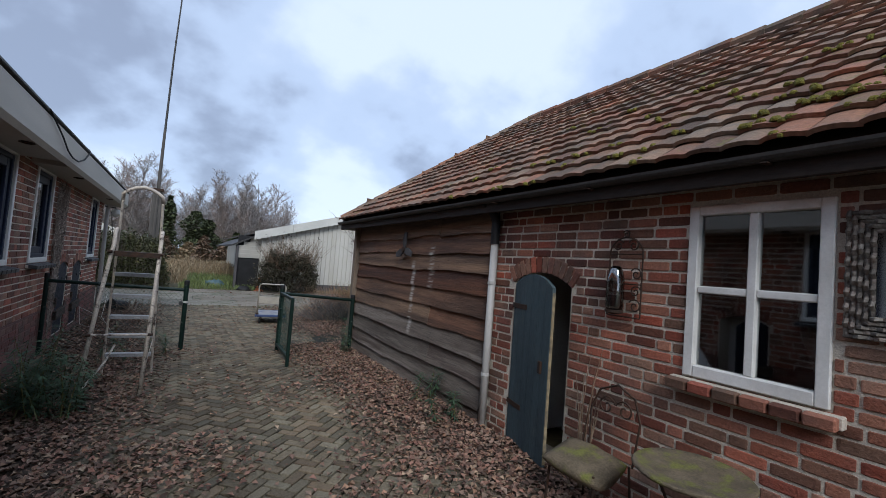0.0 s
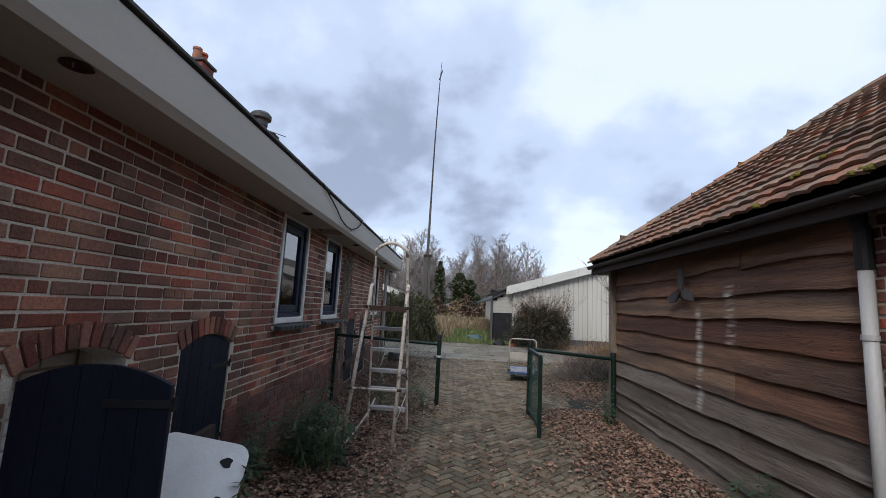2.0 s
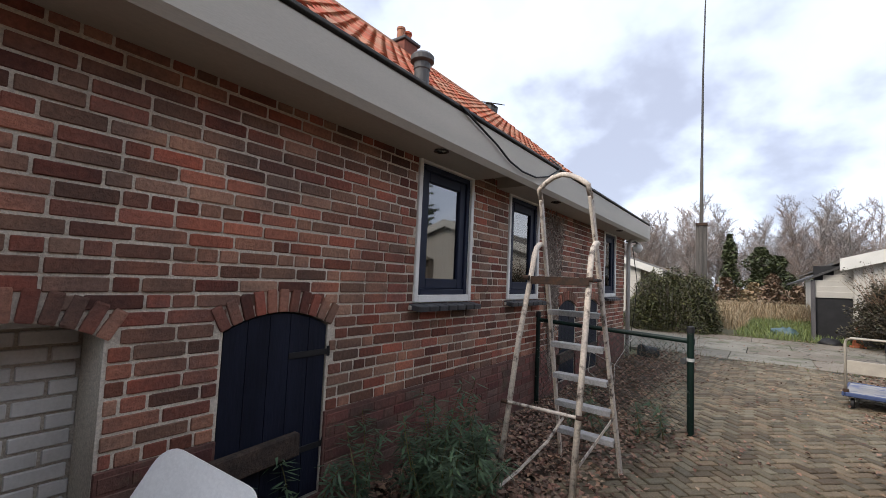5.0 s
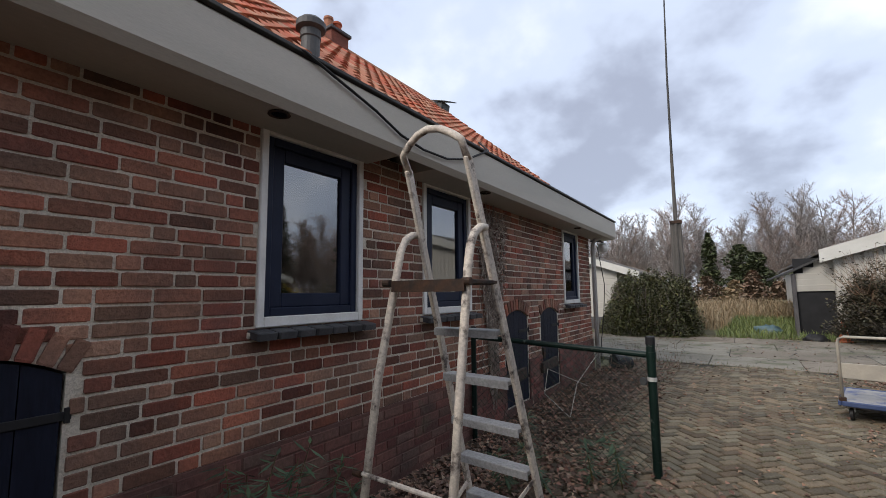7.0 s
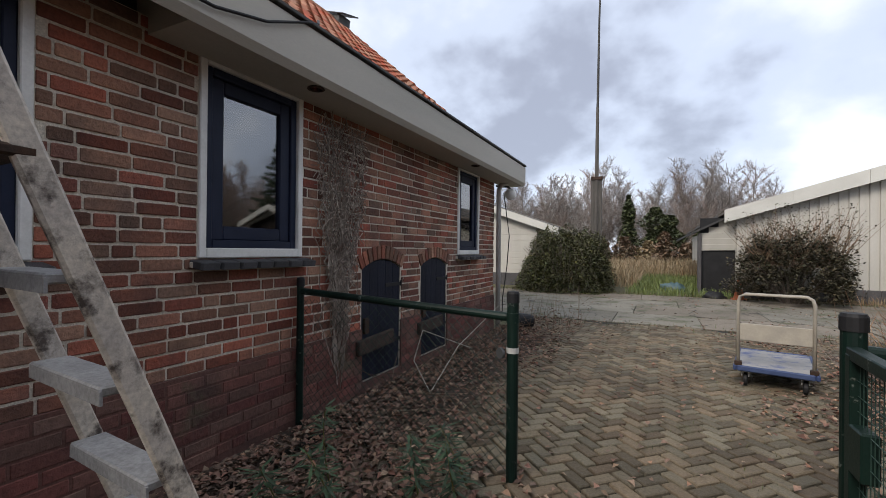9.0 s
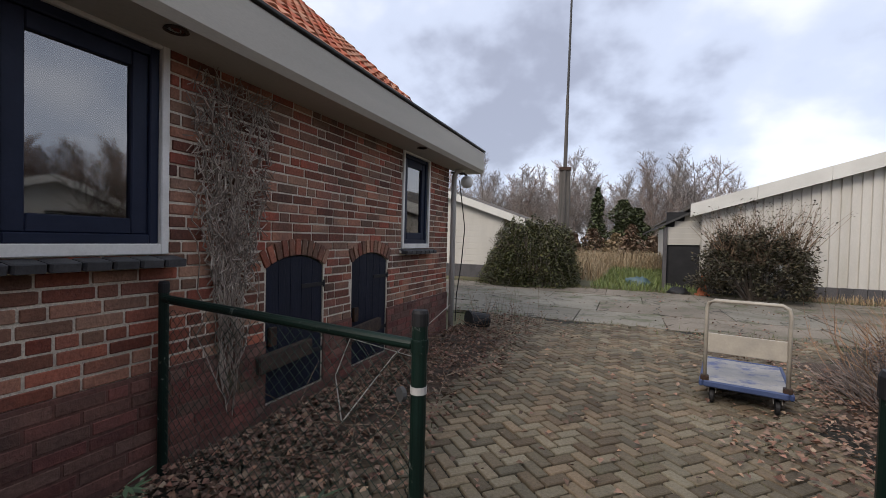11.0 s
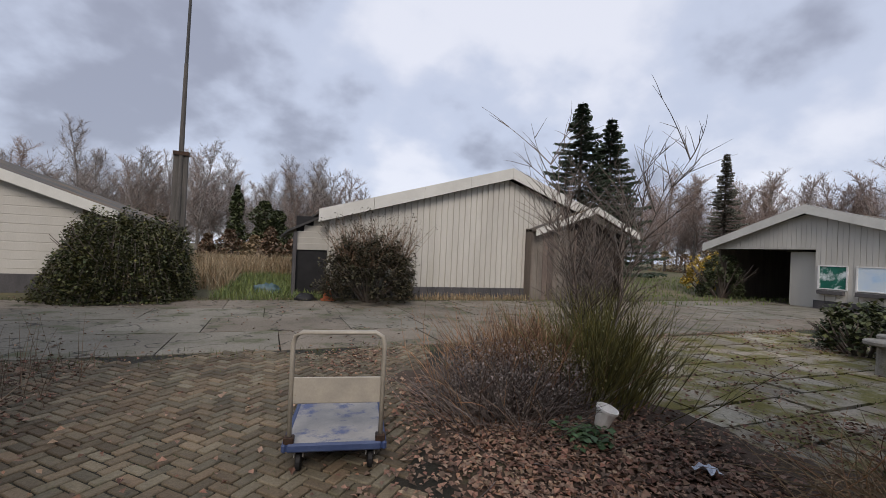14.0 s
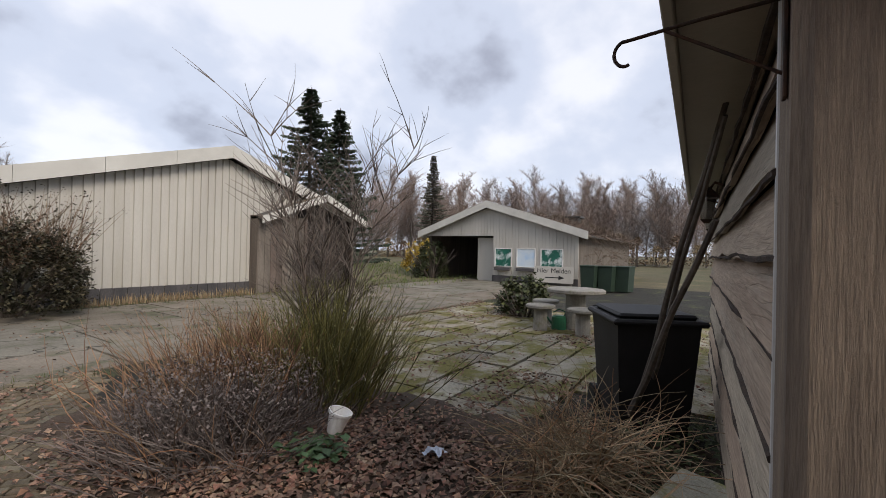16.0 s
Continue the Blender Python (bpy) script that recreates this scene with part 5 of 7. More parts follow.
# ---- shed front: door, window, wicker mirror, lantern ----
M_DOOR = mat("blue_green_door", (0.055, 0.085, 0.095), (0.035, 0.055, 0.065), scale=5, rough=0.65, bump=0.4, stretch=(1, 1, 0.2), c3=(0.10, 0.12, 0.11), c3pos=0.68, c3scale=12)
door = thing("door_shed", "low arched blue-green boarded door standing ajar", "door", kind="structure")
door.name = "door_1"
door.matrix_basis = Matrix.Translation((XE - 0.005, 2.795, 0.03)) @ Matrix.Rotation(radians(180 - 15), 4, "Z") @ Matrix.Rotation(radians(0), 4, "X")
leaf = hatch_leaf(0.65, 1.50, 0.10, 6)
part("leaf", leaf, M_DOOR, door)
for z in (0.30, 1.18):
    part("strap_hinge", MB().box((0.0, -0.02, z), (0.008, 0.24, z + 0.045), 0.002).box((-0.038, -0.02, z), (-0.03, 0.24, z + 0.045), 0.002), M_IRON, door)
part("latch", MB().box((-0.05, 0.52, 0.70), (0.02, 0.56, 0.80), 0.004), M_IRON, door)
part("worn_edge", MB().box((-0.028, 0.648, 0.02), (-0.004, 0.654, 1.36)), mat("worn_wood", (0.30, 0.24, 0.14), (0.12, 0.10, 0.07), scale=20, rough=0.9), door)
M_CURTAIN = mat("purple_cloth", (0.22, 0.15, 0.36), (0.16, 0.11, 0.28), scale=6, rough=0.9)
M_YELLOW = mat("ochre_board", (0.45, 0.29, 0.08), (0.36, 0.22, 0.06), scale=8, rough=0.8)
win = thing("window_5", "white four-pane window with peeling paint in the shed front", "window", kind="structure")
y0, y1, z0, z1 = 0.50, 1.205, 0.985, 2.02
mb = MB()
for a, b in (((y0, z0), (y0 + 0.06, z1)), ((y1 - 0.06, z0), (y1, z1)), ((y0 + 0.06, z1 - 0.055), (y1 - 0.06, z1)), ((y0 + 0.06, z0), (y1 - 0.06, z0 + 0.07))):
    mb.box((XE - 0.02, a[0], a[1]), (XE + 0.09, b[0], b[1]), 0.006)
part("window_frame", mb, M_WHITE, win)
ym, zm = (y0 + y1) / 2, (z0 + z1) / 2 + 0.01
part("glazing_bar", MB().box((XE - 0.012, ym - 0.024, z0 + 0.07), (XE + 0.05, ym + 0.024, z1 - 0.055), 0.006), M_WHITE, win)
part("glazing_bar", MB().box((XE - 0.008, y0 + 0.06, zm - 0.022), (XE + 0.052, ym - 0.024, zm + 0.022), 0.006).box((XE - 0.008, ym + 0.024, zm - 0.022), (XE + 0.052, y1 - 0.06, zm + 0.022), 0.006), M_WHITE, win)
for a, b in ((y0 + 0.05, ym), (ym, y1 - 0.05)):
    for c, d in ((z0 + 0.06, zm), (zm, z1 - 0.05)):
        pn = part("pane", MB().box((XE + 0.02, a, c), (XE + 0.024, b, d)), M_GLASS, win)
        pn.visible_shadow = False
sl = part("window_sill", MB().box((XE - 0.05, y0 - 0.06, z0 - 0.075), (XE + 0.1, y1 + 0.06, z0 - 0.012), 0.006), M_MORTAR, win)
for k in range(6):
    piece("sill_brick", BRICK_UNIT, sized(Matrix.Translation((XE - 0.035, y0 - 0.05 + 0.1375 * (k + 0.5), z0 - 0.045)) @ Matrix.Rotation(radians(-8), 4, "Y"), (0.12, 0.128, 0.058)), sl)
part("inner_sill", MB().box((XE + 0.1, y0, z0 + 0.02), (XE + 0.4, y1, z0 + 0.06), 0.004), M_YELLOW, win, "ochre wooden inner sill")
mb = MB()
n = 24
vs = []
for k in range(n + 1):
    y = y1 + 0.02 - 0.13 * k / n
    x = XE + 0.16 + 0.02 * math.sin(k * 1.3)
    vs += [(x, y, z0 + 0.06), (x + 0.01, y - 0.02, z1)]
mb.add(vs, [(2 * k, 2 * k + 2, 2 * k + 3, 2 * k + 1) for k in range(n)])
part("curtain", mb, M_CURTAIN, win, "purple curtain edge", recalc=False)

M_WICKER = mat("grey_wicker", (0.20, 0.175, 0.15), (0.11, 0.095, 0.08), scale=20, rough=0.85, bump=0.5, bscale=120, rand="island", vary=0.35)
M_MIRROR = mat("old_mirror", (0.5, 0.52, 0.53), (0.42, 0.44, 0.45), scale=3, rough=0.06, metal=1.0, bump=0)
mirror = thing("wicker_mirror", "mirror in a broad grey woven wicker frame", "mirror")
a0, a1, b0, b1 = -0.30, 0.46, 1.34, 1.94
mb = MB()
for ring in range(5):
    g = 0.012 + 0.022 * ring
    path = []
    for (ya, za), (yb, zb) in (((a0 + g, b0 + g), (a1 - g, b0 + g)), ((a1 - g, b0 + g), (a1 - g, b1 - g)), ((a1 - g, b1 - g), (a0 + g, b1 - g)), ((a0 + g, b1 - g), (a0 + g, b0 + g))):
        L = math.hypot(yb - ya, zb - za)
        m = int(L / 0.035)
        for k in range(m):
            s0, s1 = k / m, (k + 1.25) / m
            off = 0.012 if (k + ring) % 2 else -0.004
            p = lambda s, o: (XE - 0.03 - o, ya + (yb - ya) * s, za + (zb - za) * s)
            mb.tube([p(s0, -0.008), p((s0 + s1) / 2, off), p(s1, -0.008)], 0.0115, 5)
part("wicker_frame", mb, M_WICKER, mirror, recalc=False)
part("glass", MB().box((XE - 0.03, a0 + 0.11, b0 + 0.11), (XE - 0.02, a1 - 0.11, b1 - 0.11), 0.002), M_MIRROR, mirror)
part("backing", MB().box((XE - 0.02, a0 + 0.02, b0 + 0.02), (XE - 0.006, a1 - 0.02, b1 - 0.02)), M_DARKWOOD, mirror)
lantern = thing("wall_lantern", "rusty wrought-iron wall lantern with a glass cylinder", "lantern", at=(0, 0, 0.06))
mb = MB()
for y in (1.50, 1.76):
    mb.tube([(XE - 0.03, y, 1.22), (XE - 0.03, y, 1.66)], 0.006, 6)
mb.tube([(XE - 0.03, 1.63 + 0.13 * math.cos(a), 1.66 + 0.12 * math.sin(a)) for a in [math.pi * k / 12 for k in range(13)]], 0.006, 6)
for z in (1.22, 1.45, 1.66):
    mb.tube([(XE - 0.03, 1.50, z), (XE - 0.03, 1.76, z)], 0.005, 6)


def curl(mb, c, r, turns, start, sgn=1, x=XE - 0.035, rad=0.005):
    mb.tube([(x, c[0] + sgn * r * (1 - 0.8 * k / 24) * math.cos(start + turns * 2 * math.pi * k / 24), c[1] + r * (1 - 0.8 * k / 24) * math.sin(start + turns * 2 * math.pi * k / 24)) for k in range(25)], rad, 5)


for c, r, s in (((1.54, 1.30), 0.05, 1), ((1.54, 1.52), 0.045, 1), ((1.57, 1.72), 0.045, 1), ((1.69, 1.72), 0.045, -1), ((1.63, 1.80), 0.03, 1), ((1.54, 1.40), 0.04, -1)):
    curl(mb, c, r, 1.4, 0.5, s)
part("iron_frame", mb, M_IRON, lantern, recalc=False)
part("glass_cylinder", MB().lathe((XE - 0.09, 1.66, 1.27), [(0.055, 0), (0.06, 0.02), (0.06, 0.2), (0.045, 0.27), (0.03, 0.30)], 18), M_GLASS, lantern, smooth=True)
part("base", MB().lathe((XE - 0.09, 1.66, 1.235), [(0.03, 0), (0.062, 0.012), (0.062, 0.03)], 18), M_IRON, lantern)
part("candle_base", MB().lathe((XE - 0.09, 1.66, 1.275), [(0.035, 0), (0.035, 0.09), (0.008, 0.095)], 14), M_CREAM, lantern)

M_MOSSY = mat("mossy_wicker", (0.17, 0.13, 0.085), (0.10, 0.08, 0.05), scale=9, rough=0.95, bump=0.9, bscale=70, c3=(0.16, 0.16, 0.04), c3pos=0.55, c3scale=7)
dish = thing("bird_bath", "mossy round dish on a rusty iron stand", "bird bath")
part("bowl", MB().lathe((3.86, 0.93, 0.50), [(0.04, 0), (0.17, 0.02), (0.27, 0.06), (0.285, 0.075), (0.275, 0.085), (0.24, 0.075), (0.10, 0.055), (0.01, 0.05)], 28), M_MOSSY, dish, smooth=True)
for k in range(3):
    a = 2.1 * k + 0.4
    part("leg", MB().tube([(3.86 + 0.2 * math.cos(a), 0.93 + 0.2 * math.sin(a), 0), (3.86 + 0.06 * math.cos(a), 0.93 + 0.06 * math.sin(a), 0.3), (3.86 + 0.16 * math.cos(a), 0.93 + 0.16 * math.sin(a), 0.52)], 0.008, 6), M_IRON, dish)
chair = thing("garden_chair", "rusty curled iron garden chair with a rotten rush seat", "chair")
sm = pose(3.86, 1.60, 0.34, 6, -8, 10)
sv, sf = [], []
for i in range(9):
    u = -0.2 + 0.4 * i / 8
    for j in range(12):
        a = 2 * math.pi * j / 12
        bulge = 1 - 0.5 * (abs(u) / 0.2) ** 4
        sv.append(tuple(sm @ Vector((0.19 * math.cos(a) * (0.9 + 0.1 * bulge), u, (0.07 * math.sin(a) + 0.02 * math.cos(2 * a)) * bulge + 0.012 * noise.noise((u * 9, a, 3))))))
for i in range(8):
    sf += [(12 * i + j, 12 * i + (j + 1) % 12, 12 * i + 12 + (j + 1) % 12, 12 * i + 12 + j) for j in range(12)]
sf += [tuple(range(12))[::-1], tuple(range(96, 108))]
mb = MB()
mb.add(sv, sf)
part("seat", mb, M_MOSSY, chair, "mossy rotten rush seat", smooth=True)
mb = MB()
mb.tube([(4.1, 1.42, 0.34), (4.13, 1.40, 0.62), (4.14, 1.45, 0.76), (4.14, 1.58, 0.82), (4.14, 1.72, 0.76), (4.13, 1.78, 0.62), (4.1, 1.76, 0.34)], 0.008, 6)
for c, s in (((1.52, 0.66), 1), ((1.66, 0.66), -1)):
    curl(mb, c, 0.07, 1.3, 0.3, s, 4.135, 0.006)
part("back_frame", mb, M_IRON, chair, recalc=False)
for dx, dy in ((-0.16, -0.17), (-0.16, 0.17), (0.18, -0.17), (0.18, 0.17)):
    part("leg", MB().tube([(3.9 + dx * 1.1, 1.60 + dy * 1.1, 0), (3.9 + dx, 1.60 + dy, 0.35)], 0.009, 6), M_IRON, chair)

orn = thing("iron_ornament", "dark propeller-like iron ornament hung on the boards", "ornament")
for turn in (95, 195, -18):
    mb = MB()
    m = pose(4.19, 5.13, 1.74) @ Matrix.Rotation(radians(turn), 4, "X")
    mb.add([tuple(m @ Vector(v)) for v in [(-0.012, 0.02, -0.025), (-0.012, 0.12, -0.06), (-0.012, 0.24, -0.035), (-0.012, 0.25, 0.03), (-0.012, 0.12, 0.045), (-0.012, 0.02, 0.025),
                                          (0.006, 0.02, -0.025), (0.006, 0.12, -0.06), (0.006, 0.24, -0.035), (0.006, 0.25, 0.03), (0.006, 0.12, 0.045), (0.006, 0.02, 0.025)]],
           [(0, 1, 2, 3, 4, 5), (11, 10, 9, 8, 7, 6)] + [(k, (k + 1) % 6, 6 + (k + 1) % 6, 6 + k) for k in range(6)])
    part("blade", mb, M_GREYPLINTH, orn)
part("hub", MB().tube([(4.16, 5.13, 1.74), (4.21, 5.13, 1.74)], [0.035, 0.045], 14), M_IRON, orn)

# white panel leaning by the open hatch
panel = thing("white_board", "chipped white-painted board leaning with dark bare patches", "board")
panel.matrix_basis = pose(0.40, 2.97, 0.0, 0, 0, 0) @ Matrix.Rotation(radians(-62), 4, "Z") @ Matrix.Rotation(radians(-32), 4, "Y") @ Matrix.Rotation(radians(-13), 4, "X")
poly = []
for cx, cy, a0 in ((0.15, 0.08, -90), (0.16, 0.60, 0), (-0.19, 0.62, 90), (-0.20, 0.08, 180)):
    poly += [(cx + 0.085 * math.cos(radians(a0 + 15 * k)), cy + 0.085 * math.sin(radians(a0 + 15 * k))) for k in range(7)]
M_BOARD = mat("chipped_white_paint", (0.86, 0.85, 0.82), (0.78, 0.77, 0.74), scale=5, rough=0.5, bump=0.08, c3=(0.5, 0.48, 0.43), c3pos=0.74, c3scale=7)
part("board", MB().prism(poly, -0.012, 0.012, 0), M_BOARD, panel)
for c in ((0.13, 0.57), (0.14, 0.36)):
    part("bare_patch", MB().prism([(c[0] + 0.034 * math.cos(a) * (1 + 0.3 * math.sin(3 * a + c[1] * 9)), c[1] + 0.03 * math.sin(a)) for a in [2 * math.pi * k / 14 for k in range(14)]], 0.0125, 0.015, 0), M_BLACK, panel, "dark bare patch")

# ---- foliage tools ----
def leaf_mat(name, c1, c2, vary=0.35, rough=0.75):
    return mat(name, c1, c2, scale=6, rough=rough, bump=0, bscale=40, rand="island", vary=vary)


M_LITTER = leaf_mat("fallen_leaf", (0.22, 0.13, 0.09), (0.14, 0.085, 0.062), 0.6, 0.85)
M_LITTER2 = leaf_mat("fallen_leaf_pale", (0.30, 0.20, 0.13), (0.22, 0.13, 0.08), 0.45, 0.85)
M_DKLEAF = leaf_mat("dark_leaf", (0.045, 0.062, 0.026), (0.07, 0.08, 0.03), 0.45)
M_OLIVE = leaf_mat("olive_leaf", (0.085, 0.10, 0.035), (0.11, 0.11, 0.05), 0.4)
M_GREENLEAF = leaf_mat("green_leaf", (0.06, 0.115, 0.04), (0.045, 0.085, 0.04), 0.35)
M_NEEDLE = leaf_mat("spruce_needle", (0.035, 0.058, 0.034), (0.05, 0.072, 0.042), 0.4)
M_GRASS = leaf_mat("grass_blade", (0.10, 0.15, 0.04), (0.15, 0.17, 0.06), 0.35)
M_STRAW = leaf_mat("dry_straw", (0.30, 0.225, 0.13), (0.22, 0.16, 0.09), 0.35)
M_STEM = leaf_mat("dry_stem", (0.20, 0.13, 0.08), (0.13, 0.09, 0.06), 0.4)
M_HEATHER = leaf_mat("grey_heather", (0.17, 0.14, 0.125), (0.075, 0.06, 0.055), 0.6)
M_BROOM = leaf_mat("broom_stem", (0.16, 0.15, 0.045), (0.085, 0.085, 0.03), 0.55)
M_TWIG = leaf_mat("bare_twig", (0.15, 0.125, 0.105), (0.11, 0.09, 0.075), 0.25)
M_TRUNK = mat("tree_bark", (0.13, 0.11, 0.09), (0.08, 0.07, 0.058), scale=5, rough=0.95, bump=0.8, bscale=30)
M_YELLOWLEAF = leaf_mat("yellow_leaf", (0.55, 0.40, 0.05), (0.42, 0.29, 0.05), 0.3)


def leaf(mb, p, size, rg, flat=0.0, fold=0.35):
    """One folded leaf of two quads at p. flat: 0 any way, 1 lying."""
    a = rg.uniform(0, 2 * math.pi)
    tilt = rg.uniform(-1, 1) * (1 - flat) * 1.4 + rg.uniform(-0.4, 0.4) * flat
    d = Vector((math.cos(a), math.sin(a), math.sin(tilt))).normalized()
    s = d.cross(Vector((0, 0, 1)))
    s = s.normalized() if s.length > 1e-4 else Vector((1, 0, 0))
    up = s.cross(d)
    L, W = size, size * rg.uniform(0.3, 0.45)
    p = Vector(p)
    w1, w2 = s * W + up * (W * fold * rg.uniform(0, 1.6)), -s * W + up * (W * fold * rg.uniform(0, 1.6))
    c0, c1, mid = p - d * L * 0.5, p + d * L * 0.5 + up * (L * 0.15 * rg.uniform(-1, 1)), p
    vs = [tuple(v) for v in (c0, mid + w1, c1, mid + w2)]
    mb.add(vs, [(0, 1, 2), (0, 2, 3)])


def blade(mb, p, h, lean, w, rg):
    a = rg.uniform(0, 2 * math.pi)
    d = Vector((math.cos(a), math.sin(a), 0))
    s = Vector((-d.y, d.x, 0)) * w
    p = Vector(p)
    m1, m2 = p + Vector((0, 0, h * 0.55)) + d * lean * 0.3, p + Vector((0, 0, h)) + d * lean
    mb.add([tuple(v) for v in (p - s, p + s, m1 + s * 0.7, m1 - s * 0.7, m2)], [(0, 1, 2, 3), (3, 2, 4)])


def stem(mb, p, d, L, r, rg, bend=0.25, segs=4, n=3, up=0.0):
    """A curved thin stem; returns its points."""
    p, d = Vector(p), Vector(d).normalized()
    pts = [p.copy()]
    kick = Vector((rg.uniform(-1, 1), rg.uniform(-1, 1), rg.uniform(-0.6, 0.4))) * bend
    for k in range(segs):
        d = (d + kick / segs + Vector((0, 0, up / segs)) + Vector((rg.uniform(-1, 1), rg.uniform(-1, 1), rg.uniform(-1, 1))) * 0.06).normalized()
        p = p + d * (L / segs)
        pts.append(p.copy())
    mb.tube(pts, [r * (1 - 0.75 * k / segs) for k in range(segs + 1)], n, False)
    return pts, d


# fallen leaves
def scatter(mb, n, rect, dens, rg, size=(0.026, 0.06), z=0.012):
    x0, x1, y0, y1 = rect
    for _ in range(n):
        x, y = rg.uniform(x0, x1), rg.uniform(y0, y1)
        if rg.random() < dens(x, y):
            leaf(mb, (x, y, z + bank_top(x, y) + rg.uniform(0, 0.022)), rg.uniform(*size), rg, flat=0.85, fold=0.7)


nz = lambda x, y, s=1.0, o=0.0: noise.noise((x * s, y * s, o))


def lane_dens(x, y):
    side = max(0.0, 1 - (x - 0.1) / 1.5) if x < 2.2 else max(0.0, 1 - (4.25 - x) / 1.35)
    patch = max(0.0, nz(x, y, 0.9, 3) + 0.12) * 0.7
    if y > 6.6 and x > 2.2:
        side *= 1.2
    return min(1.0, side * 1.6 + patch * (1.0 if y < 4.5 else 0.35) + 0.012)


def yard_dens(x, y):
    d = max(0.0, 1 - max(0, x - 0.1) / 1.3) * (1 if y < 11.8 else 0.2)
    d += 1.25 * math.exp(-(((x - 5.0) / 0.95) ** 4 + ((y - 9.7) / 1.1) ** 4))
    d += 0.7 * math.exp(-(((x - 5.6) / 0.8) ** 2 + ((y - 8.6) / 0.6) ** 2))
    d += 0.35 * math.exp(-(((x - 4.3) / 0.45) ** 2 + ((y - 9.0) / 1.2) ** 2))
    return min(1.0, d * (0.75 + 0.8 * nz(x, y, 1.1, 8)) + 0.015 + max(0, nz(x, y, 0.6, 5) - 0.2) * 0.4)


def far_dens(x, y):
    return 0.06 + max(0.0, nz(x, y, 0.8, 13)) * 0.8 + (0.5 if y > 18.7 or abs(y - 13.15) < 0.2 else 0.0)


BANKS = ((0.0, 1.15, 1.0, 7.4, 0.06, 1), (0.0, 1.1, 7.4, 11.9, 0.09, 2), (3.3, 4.3, 0.0, 7.3, 0.05, 3), (3.9, 6.9, 8.3, 12.2, 0.10, 4), (4.4, 7.0, 7.35, 8.6, 0.08, 5))


def bank_top(x, y):
    """Height of the soil banks at a place."""
    best = 0.0
    for x0, x1, y0, y1, h, seed in BANKS:
        if x0 < x < x1 and y0 < y < y1:
            u, v = (x - x0) / (x1 - x0), (y - y0) / (y1 - y0)
            e = min(1, 4 * min(u, 1 - u, v, 1 - v))
            best = max(best, -0.03 + h * e * (0.55 + 0.6 * noise.noise((x * 1.3, y * 1.3, seed))))
    return best


rg = random.Random(77)
for name, material, n1, n2 in (("fallen_leaves", M_LITTER, 50000, 76000), ("pale_fallen_leaves", M_LITTER2, 14000, 15000)):
    mb = MB()
    scatter(mb, n1, (0.1, 4.2, -1.5, 7.4), lane_dens, rg)
    scatter(mb, n2, (0.1, 8.0, 7.4, 13.0), yard_dens, rg)
    scatter(mb, n2 // 4, (6.5, 14.0, 7.5, 13.2), far_dens, rg)
    scatter(mb, n2 // 10, (-4.0, 16.0, 12.8, 19.2), far_dens, rg)
    ob = part(name, mb, material, recalc=False)
    tagged(ob, "brown fallen leaves drifted over the paving", "leaves", kind="stuff")
# soil banks under the leaf drifts
mb = MB()


def bank(mb, x0, x1, y0, y1, h, seed, step=0.12):
    nx, ny = int((x1 - x0) / step), int((y1 - y0) / step)
    o = len(mb.v)
    for j in range(ny + 1):
        for i in range(nx + 1):
            x, y = x0 + (x1 - x0) * i / nx, y0 + (y1 - y0) * j / ny
            e = min(1, 4 * min(i / nx, 1 - i / nx, j / ny, 1 - j / ny))
            z = -0.03 + h * e * (0.55 + 0.6 * noise.noise((x * 1.3, y * 1.3, seed))) + 0.012 * noise.noise((x * 6, y * 6, seed))
            mb.v.append((x, y, z))
    for j in range(ny):
        for i in range(nx):
            a = o + j * (nx + 1) + i
            mb.f.append((a, a + 1, a + nx + 2, a + nx + 1))
            mb.mi.append(0)


for args in BANKS:
    bank(mb, *args)
ob = part("soil_bank", mb, M_SOIL, smooth=True)
tagged(ob, "dark leafy soil along walls and beds", "soil", kind="structure")

# moss, weeds and grass in the joints
mb = MB()
for _ in range(5200):
    x, y = rg.uniform(0.2, 7.5), rg.uniform(0.5, 13.3)
    if nz(x, y, 0.8, 11) > 0.12 and (y > 7 or rg.random() < 0.5):
        blade(mb, (x, y, -0.02), rg.uniform(0.02, 0.06), rg.uniform(0.0, 0.04), 0.003, rg)
for _ in range(5000):
    x, y = rg.uniform(-6, 22), 13.1 + rg.uniform(-0.35, 0.35) + (0 if rg.random() < 0.4 else 5.9)
    blade(mb, (x, y, -0.04), rg.uniform(0.03, 0.12), rg.uniform(0.0, 0.07), 0.005, rg)
for _ in range(9000):
    x, y = rg.uniform(6.8, 13.6), 7.45 + 0.44 * rg.randrange(13) + rg.uniform(-0.05, 0.05)
    if nz(x, y, 0.7, 2) > -0.15:
        blade(mb, (x, y, -0.04), rg.uniform(0.015, 0.06), rg.uniform(0.0, 0.04), 0.006, rg)
ob = part("joint_grass", mb, M_OLIVE, recalc=False)
tagged(ob, "short moss and grass in the paving joints", "grass", kind="stuff")
mb = MB()
for _ in range(9000):
    x, y = rg.uniform(1.2, 6.0), rg.uniform(19.2, 27)
    if abs(x - 3.1 - (y - 20) * 0.06) < 1.5:
        blade(mb, (x, y, ground_height(x, y)), rg.uniform(0.10, 0.28), rg.uniform(0.02, 0.2), 0.012, rg)
for _ in range(5000):
    x, y = rg.uniform(14, 40), rg.uniform(17.5, 32)
    blade(mb, (x, y, ground_height(x, y)), rg.uniform(0.08, 0.2), rg.uniform(0.02, 0.1), 0.02, rg)
